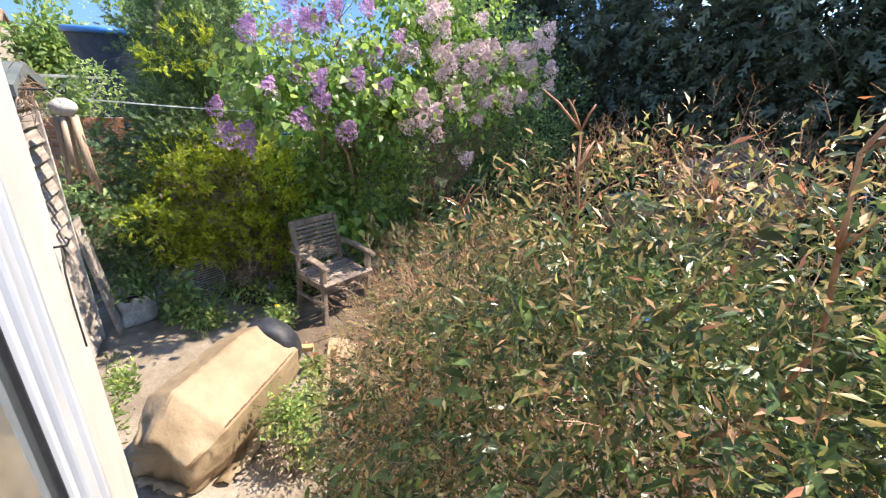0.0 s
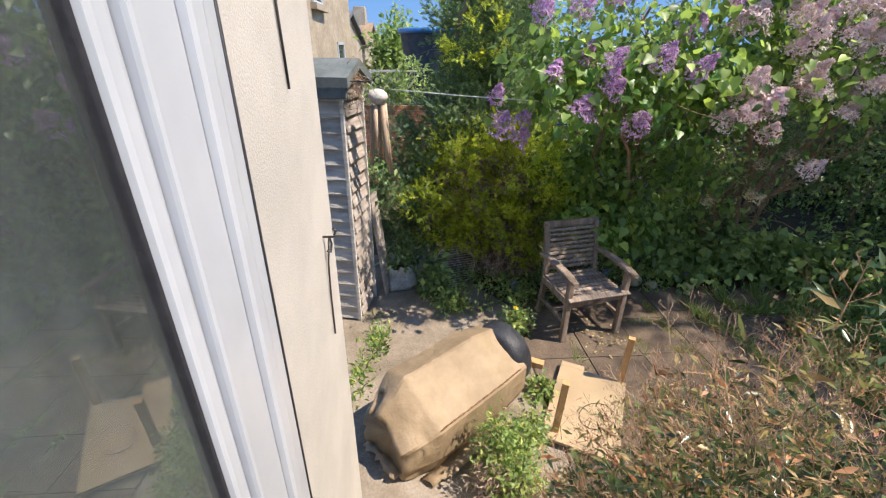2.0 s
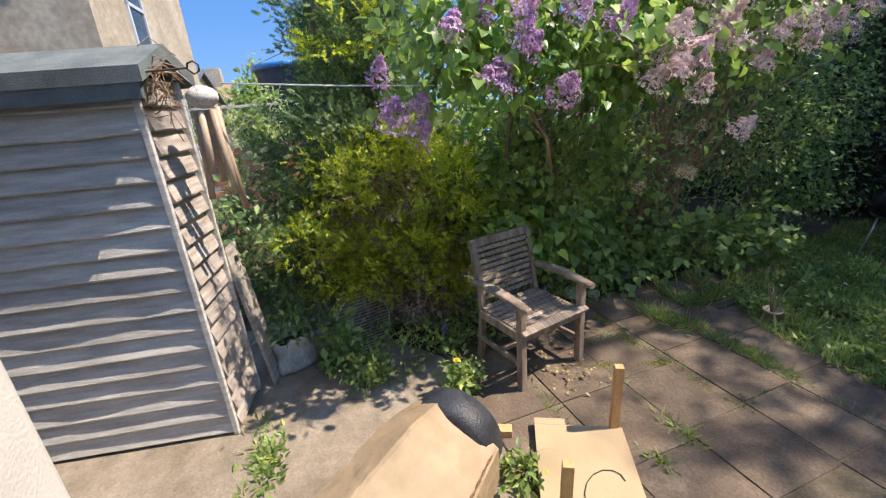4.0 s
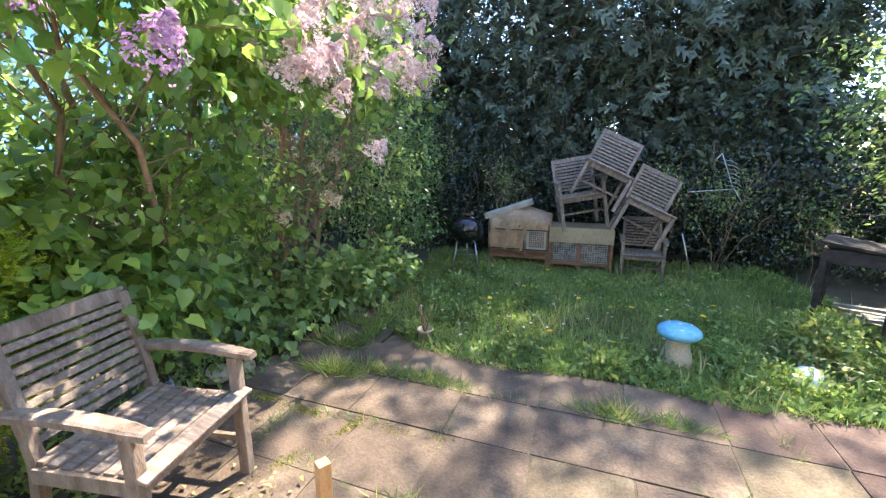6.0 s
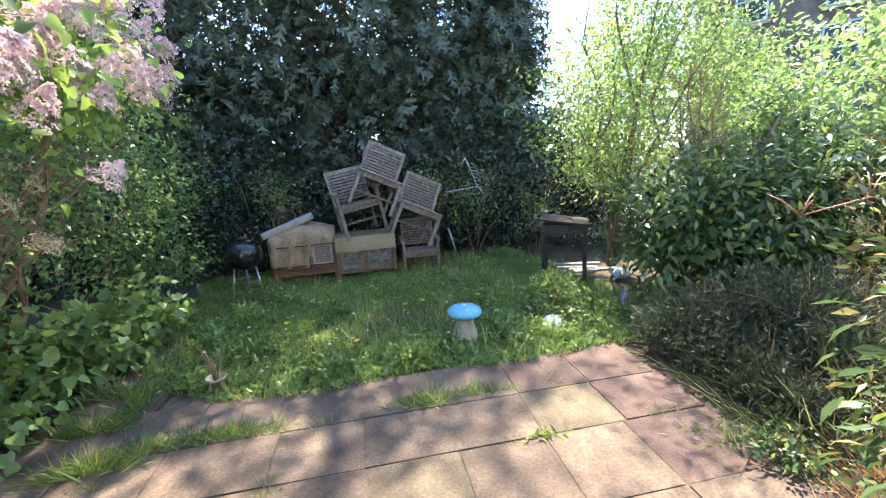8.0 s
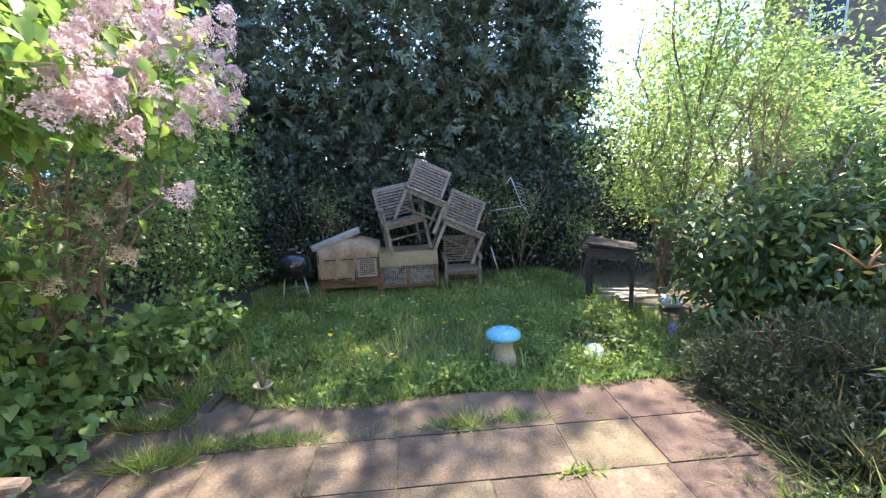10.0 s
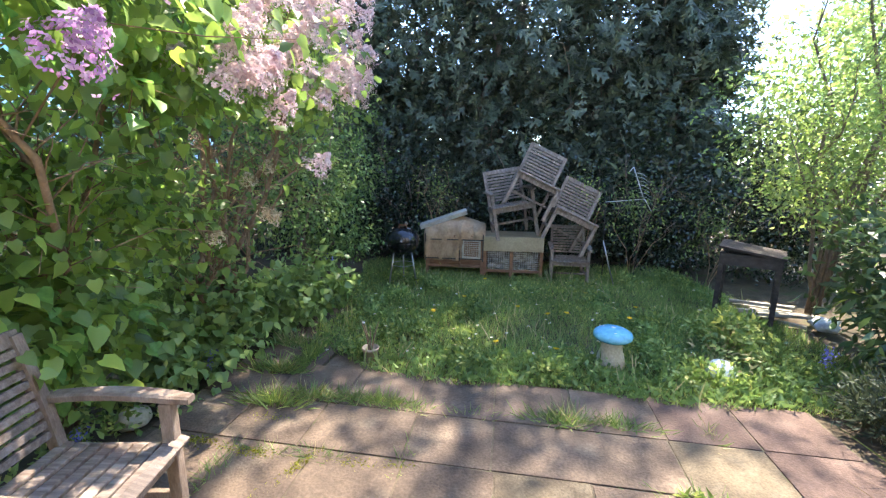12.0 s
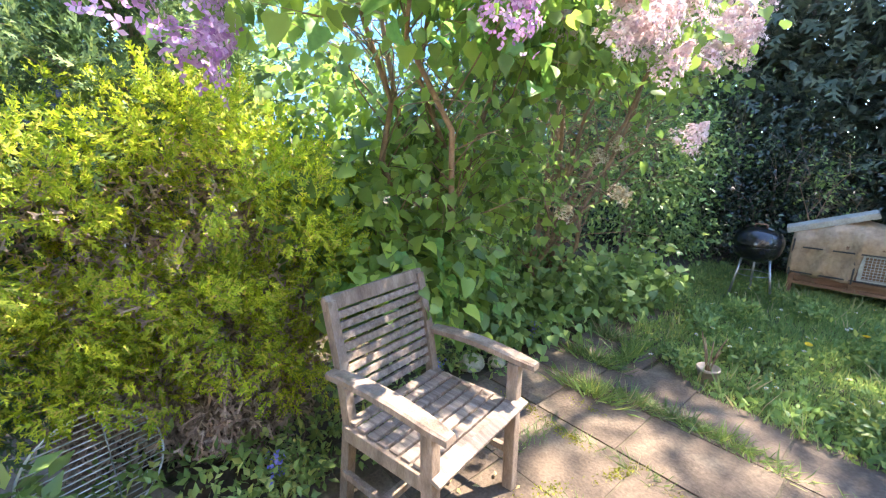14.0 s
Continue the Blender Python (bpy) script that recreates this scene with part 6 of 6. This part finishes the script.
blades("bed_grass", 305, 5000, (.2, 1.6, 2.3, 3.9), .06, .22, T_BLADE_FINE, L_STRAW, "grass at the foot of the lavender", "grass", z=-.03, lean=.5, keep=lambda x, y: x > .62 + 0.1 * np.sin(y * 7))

rng = np.random.default_rng(307)
for k in range(46):
    x, y = rng.uniform(-3.0, 1.0), 3.95 + 3.0 * rng.random() ** 1.6
    if on_lawn(np.array([x]), np.array([y - .08]))[0]:
        r = rng.uniform(.07, .17)
        me = foliage("lawn_clump", 310 + k, [(x, y, .05, r, r, .07)], int(500 * r), 3, .03, .045, T_OVAL, droop=-.2, out=.6, shell=.7)
        tagged(part("lawn_clump", me, L_WEED if k % 3 else L_SHRUB), "clump of broad-leaved weeds in the lawn", "weeds", "lawn clumps", "stuff")


def tuft(m, seed, n, h, mat, label, spread=0.05, lean=0.6, tem=T_BLADE, group="grass in the joints"):
    rng = np.random.default_rng(seed)
    P = np.concatenate([rng.normal(size=(n, 2)) * spread * np.array((1.8, .5)), np.full((n, 1), -0.01)], 1)
    D = np.stack([P[:, 0] * 2 / max(spread, .01) * .2 + rng.normal(size=n) * lean, rng.normal(size=n) * lean, np.ones(n) * .8], 1)
    me = leaf_mesh("tuft", P, D, rng.normal(size=(n, 3)) * np.array((1, 1, .3)) + np.array((0, 0, .4)), h * (.5 + .8 * rng.random(n)), tem)
    return tagged(part("grass_tuft", me, mat, m=m), label, "grass", group, "stuff")


joints = [(-1.26, 3.50, .08, 70), (-1.15, 3.50, .11, 60), (-0.85, 3.48, .09, 80), (-1.75, 3.50, .05, 40), (-0.35, 3.46, .05, 40), (-0.69, 2.98, .06, 30), (-2.35, 3.54, .09, 120), (-2.55, 3.56, .09, 120), (-2.15, 3.52, .07, 60),
          (-2.09, 3.05, .05, 26), (-2.55, 3.02, .06, 50), (-2.85, 3.03, .05, 46), (-3.02, 3.45, .12, 140), (-2.80, 3.55, .10, 120), (-3.02, 2.83, .06, 60), (-2.62, 2.62, .05, 40), (-2.2, 3.5, .05, 40), (-2.14, 2.55, .08, 26), (-2.58, 2.05, .07, 30), (-2.40, 1.55, .06, 26), (.02, 2.95, .05, 20), (.25, 2.62, .09, 40), (.15, 2.75, .07, 30), (-3.2, 3.85, .12, 160), (-3.05, 4.1, .12, 160), (-3.3, 4.3, .12, 140)]
for k, (x, y, h, n) in enumerate(joints):
    tuft(pose(x, y, 0.0, 0, 0, -3 + (90 if k % 5 == 4 else 0)), 400 + k, int(n * 1.6), h * 1.15, L_WEED if k % 3 == 0 else L_LONGGRASS if k % 3 == 1 else L_GRASS, "tuft of grass growing in a paving joint")
for k, (x, y) in enumerate(((-2.12, 2.53), (-2.02, 2.28), (-1.22, 3.46), (-0.65, 2.97), (-2.33, 1.62), (.0, 4.05), (.12, 3.95), (-.45, 4.0), (-.15, 4.15))):
    tuft(pose(x, y, 0.0), 450 + k, 34 if k < 5 else 46, .065 if k < 5 else .12, L_WEED, "leafy dandelion rosette in the paving", .03, 1.2, T_LONG, "rosettes")
for k, (x, y, n) in enumerate(((-2.90, 3.01, 420), (-2.60, 2.96, 300), (-2.35, 2.99, 160), (-3.25, 3.05, 300), (-2.78, 2.6, 160), (-2.1, 3.0, 90), (-2.95, 3.3, 200))):
    tuft(pose(x, y, 0.004, 0, 0, -3 + (70 if k % 3 == 1 else 0)), 480 + k, n, .016, L_MOSS, "yellow-green moss grown over a paving joint", .04, 1.0, T_DIAMOND, "moss")
for k, (x, y, h, n) in enumerate(((.10, 2.04, .26, 90), (.42, 2.12, .30, 110), (.70, 2.2, .28, 90), (.62, 2.45, .34, 110))):
    tuft(pose(x, y, 0, 0, 0, 40 * k), 475 + k, n, h, L_RUST if k < 2 else L_LONGGRASS if k == 3 else L_DRYTWIG, "clump of dry orange grass beside the bush", .11, 1.3, T_BLADE_FINE, "dry grass")
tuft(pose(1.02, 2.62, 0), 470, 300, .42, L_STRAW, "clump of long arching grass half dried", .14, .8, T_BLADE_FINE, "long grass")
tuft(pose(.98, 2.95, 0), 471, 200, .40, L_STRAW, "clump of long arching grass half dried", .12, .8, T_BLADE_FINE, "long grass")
tuft(pose(-3.05, .42, 0), 472, 260, .07, L_WEED, "tuft of weeds at the shed's foot", .09, 1.0, T_LONG, "weeds")
tuft(pose(-2.6, .30, 0), 473, 160, .07, L_WEED, "tuft of weeds at the wall's foot", .09, 1.0, T_LONG, "weeds")


def weed_plant(base, seed, h, r, label, mat=None, n=240, size=.055, tem=None):
    x, y, z = base
    return shrub("weed", seed, label, base, [([(x, y, z + h * .55, r, r, h * .5)], mat or L_WEED, n, 3, .03, size, tem or T_OVAL, dict(shell=.8, droop=.1, lump=.3))],
                 [(x + r * .4, y, z + h * .8), (x - r * .4, y + r * .3, z + h * .7), (x, y - r * .4, z + h * .75)], .005, .002, bark=M_TWIG, category="weed", twigs_per=6, twig_len=.12)


weed_plant((-1.68, 1.14, 0), 501, .44, .13, "tall leafy green weed beside the paper sack", L_WEED, 520, .030)
weed_plant((-1.50, 1.20, 0), 502, .34, .14, "bushy green weed with browned stalks", L_WEED, 420, .030)
weed_plant((-1.80, 1.36, 0), 503, .32, .10, "leafy green weed beside the paper sack", L_WEED, 260, .030)
weed_plant((-1.52, 1.06, 0), 504, .26, .10, "browned dead weed stalks among green ones", M_DEAD, 180, .035, T_LONG)
weed_plant((-2.98, 1.62, 0), 505, .24, .12, "flowering dandelion weed in front of the chair", L_WEED, 160, .05)
weed_plant((-3.45, 1.12, 0), 507, .14, .14, "low green weed on the concrete", L_WEED, 120, .05)
weed_plant((-3.72, .96, 0), 521, .38, .13, "broad-leaved bright green plant beside the grill rack", L_SHRUB, 90, .085)
weed_plant((-3.50, 1.84, 0), 523, .20, .12, "pale green weed going to seed by the chair", L_WEED, 140, .04)
weed_plant((-2.25, 1.60, 0), 509, .12, .08, "small weed between the slabs", L_WEED, 60, .05)
weed_plant((.25, 4.55, 0), 511, .36, .22, "sunlit yellow-green weeds at the lawn's corner", L_WEED, 420, .05)
weed_plant((.16, 4.42, 0), 513, .18, .22, "sunlit yellow-green weeds at the lawn's corner", L_LONGGRASS, 200, .07, T_LONG)
weed_plant((.30, 2.45, 0), 515, .12, .16, "round-leaved weeds at the patio's corner", L_LAUREL, 150, .034)


def flower(base, seed, mat, h, r, label, category, petals=14, group=""):
    t = thing(category, pose(*base), label, category, group)
    rng = np.random.default_rng(seed)
    part("stem", tube([(0, 0, 0), (.006, .004, h * .5), (0, 0, h)], .0018, 4), L_GRASS, t)
    a = np.arange(petals) / petals * 2 * math.pi
    D = np.stack([np.cos(a), np.sin(a), .25 + 0 * a], 1)
    me = leaf_mesh("petals", np.tile(np.array([[0, 0, h]]), (petals, 1)), D, np.tile(np.array([[0, 0, 1.0]]), (petals, 1)), np.full(petals, r), T_DIAMOND)
    part("petals", me, mat, t)
    part("eye", lathe([(r * .35, h - .002), (r * .35, h + .003), (.001, h + .006)], 8), F_YELLOW, t)
    return t


dand = flower((-2.97, 1.60, 0), 1, F_YELLOW, .27, .026, "yellow dandelion in flower", "dandelion", 18, "dandelions")
rs = random.Random(31)
for x, y in ((-1.55, 4.25), (-1.05, 4.95), (-.95, 5.0), (-1.9, 5.3), (-.6, 5.6), (-1.35, 5.1), (-.2, 5.2), (-1.7, 6.0), (-2.2, 4.9), (-.4, 4.9), (-1.15, 4.1)):
    copy_thing(dand, pose(x, y, -.12 + rs.uniform(0, .03), rs.uniform(-12, 12), rs.uniform(-12, 12), rs.uniform(0, 90)))
daisy = flower((-1.3, 4.7, 0), 2, F_WHITE, .11, .015, "white daisy in the lawn", "daisy", 14, "daisies")
for _ in range(80):
    x, y = rs.uniform(-2.9, .8), rs.uniform(4.05, 6.4)
    copy_thing(daisy, pose(x, y, rs.uniform(-.03, .02), rs.uniform(-15, 15), rs.uniform(-15, 15), 0))


def bluebell(base, seed):
    t = thing("bluebell", pose(*base), "bluebell spike with hanging blue flowers", "bluebell", "bluebells")
    rng = np.random.default_rng(seed)
    part("stem", tube([(0, 0, 0), (.01, 0, .12), (0, .01, .26)], .0025, 4), L_GRASS, t)
    n = 40
    f = rng.random(n)
    P = np.stack([rng.normal(size=n) * .014, rng.normal(size=n) * .014, .12 + .14 * f], 1)
    D = np.stack([rng.normal(size=n), rng.normal(size=n), -.6 + 0 * f], 1)
    part("bells", leaf_mesh("bells", P, D, rng.normal(size=(n, 3)), np.full(n, .025), T_OVAL), F_BLUE, t)
    return t


bb = bluebell((.77, 4.21, 0), 3)
for x, y in ((.80, 4.28), (-3.95, 6.55), (-3.85, 6.62), (-3.78, 6.45), (-4.0, 6.7), (-3.55, 3.62), (-3.62, 2.75), (-3.5, 1.75), (-3.6, 4.75), (-3.45, 5.0)):
    copy_thing(bb, pose(x, y, 0, 0, 0, rs.uniform(0, 180)))

# the big bush beside the steps
N_ELLS = [(-.30, 1.34, 1.00, .50, .42, .86), (.05, 1.40, 1.28, .46, .48, .86), (.40, 1.42, 1.28, .60, .56, .88), (.95, 1.45, 1.36, .62, .60, .84), (-.56, 1.24, 1.04, .30, .34, .58), (-.74, 1.22, .58, .24, .28, .46)]


def twig_template(seed):
    """A dry, forked flower stem in one plane."""
    r = random.Random(seed)
    V, F = [], []
    def seg(a, b, w):
        d = (b - a).normalized()
        s = Vector((-d.y, d.x, 0)) * w
        k = len(V)
        V.extend([tuple(a - s), tuple(a + s), tuple(b + s * .6), tuple(b - s * .6)])
        F.append((k, k + 1, k + 2, k + 3))
    seg(Vector((0, 0, 0)), Vector((0, .55, 0)), .011)
    seg(Vector((0, .55, 0)), Vector((.03, 1.0, .05)), .008)
    for i in range(5):
        y = .25 + .14 * i
        s = 1 if i % 2 else -1
        e = Vector((s * (.22 + .1 * r.random()) * (1.2 - y * .6), y + .18 + .1 * r.random(), r.uniform(-.15, .15)))
        a = Vector((0, y, 0))
        seg(a, e, .007)
        for f in (.6, 1.0):
            p = a.lerp(e, f)
            seg(p, p + Vector((r.uniform(-.05, .05), .07, r.uniform(-.06, .06))), .011)
    return np.array(V), np.array(F)


T_TWIG = twig_template(2)
nandina = shrub("nandina_bush", 61, "dense bush of green and rust-tinged leaves beside the steps", (.2, 1.5, 0),
                [(N_ELLS, L_NANDINA, 7400, 8, .012, .032, T_LONG, dict(droop=.35, out=.7, wild=.65, shell=.45, lump=.16, fan=1.8)),
                 (N_ELLS, L_NANDINA, 900, 4, .035, .032, T_OVAL, dict(droop=.4, out=.6, wild=.7, shell=.5, lump=.10)),
                 ([(e[0], e[1], e[2] + .06, e[3], e[4], e[5]) for e in N_ELLS], M_REDTWIG, 1500, 2, .04, .075, T_TWIG, dict(droop=-.8, out=.6, wild=.35, shell=.12, lump=.10)),
                 ([(e[0], e[1], e[2] + e[5] * .58, e[3] * .88, e[4] * .88, e[5] * .48) for e in N_ELLS], L_AMBER, 3400, 3, .035, .025, T_LONG, dict(droop=.1, out=.6, wild=.7, shell=.25, lump=.10)),
                 ([(e[0], e[1], e[2] - .1, e[3] * 1.01, e[4] * 1.01, e[5] * .8) for e in N_ELLS], L_LAUREL, 1600, 3, .05, .060, T_LANCE, dict(droop=.6, out=.6, wild=.5, shell=.15, lump=.10)),
                 ([(-.58, 1.22, 1.12, .30, .34, .58), (-.76, 1.2, .62, .24, .28, .46), (-.3, 1.24, 1.5, .38, .32, .36)], L_DRYTWIG, 1300, 2, .03, .065, T_TWIG, dict(droop=-.7, out=.6, wild=.4, shell=.2)),
                 ([(-.58, 1.24, 1.25, .30, .32, .40), (-.76, 1.2, .70, .22, .26, .42)], L_RUST, 420, 3, .04, .030, T_LONG, dict(shell=.5))],
                [(-.5, 1.3, 1.35), (-.2, 1.45, 1.5), (.2, 1.3, 1.95), (.5, 1.6, 2.0), (.9, 1.6, 1.9), (1.3, 1.7, 1.9), (-.3, 1.1, 1.2)], .018, .005, bark=M_TWIG, twigs_per=16, twig_len=.3)
# long dry shoots that stand out of it
rng = np.random.default_rng(66)
for k, (x, y, z, dx, dy, dz) in enumerate(((-.35, 1.3, 1.5, -.10, -.02, .42), (-.05, 1.25, 1.8, -.05, .0, .38), (.35, 1.2, 2.0, .02, .05, .40), (.6, 1.3, 2.05, .05, 0, .42), (-.6, 1.2, 1.3, -.22, .02, .22), (.0, 1.75, 1.15, -.35, .30, .12), (.3, 1.75, 1.30, -.1, .45, .15))):
    a = Vector((x, y, z)) - Vector((.2, 1.5, 0))
    b = a + Vector((dx, dy, dz))
    bm = bmesh.new()
    pts = limb_points(a - Vector((dx, dy, dz)) * .6, b, rng, .12, 5)
    add_tube(bm, pts, [.005, .0045, .004, .0035, .003, .002], 5)
    for j in (2, 3, 4, 5):
        for s in range(3):
            e = pts[j] + Vector((rng.normal() * .05, rng.normal() * .05, .04 + .04 * rng.random()))
            add_tube(bm, [pts[j], pts[j].lerp(e, .6) + Vector((0, 0, .006)), e], [.003, .0025, .0015], 4)
    part("dry_shoot", bm, M_REDTWIG, nandina, "red-brown dry shoot")
    n = 26
    P = np.array([pts[2 + i % 4] for i in range(n)]) + rng.normal(size=(n, 3)) * .03
    part("dry_leaves", leaf_mesh("dry_leaves", P, rng.normal(size=(n, 3)) + np.array((0, 0, -.3)), rng.normal(size=(n, 3)), .012 + .014 * rng.random(n), T_LONG), L_RUST, nandina)
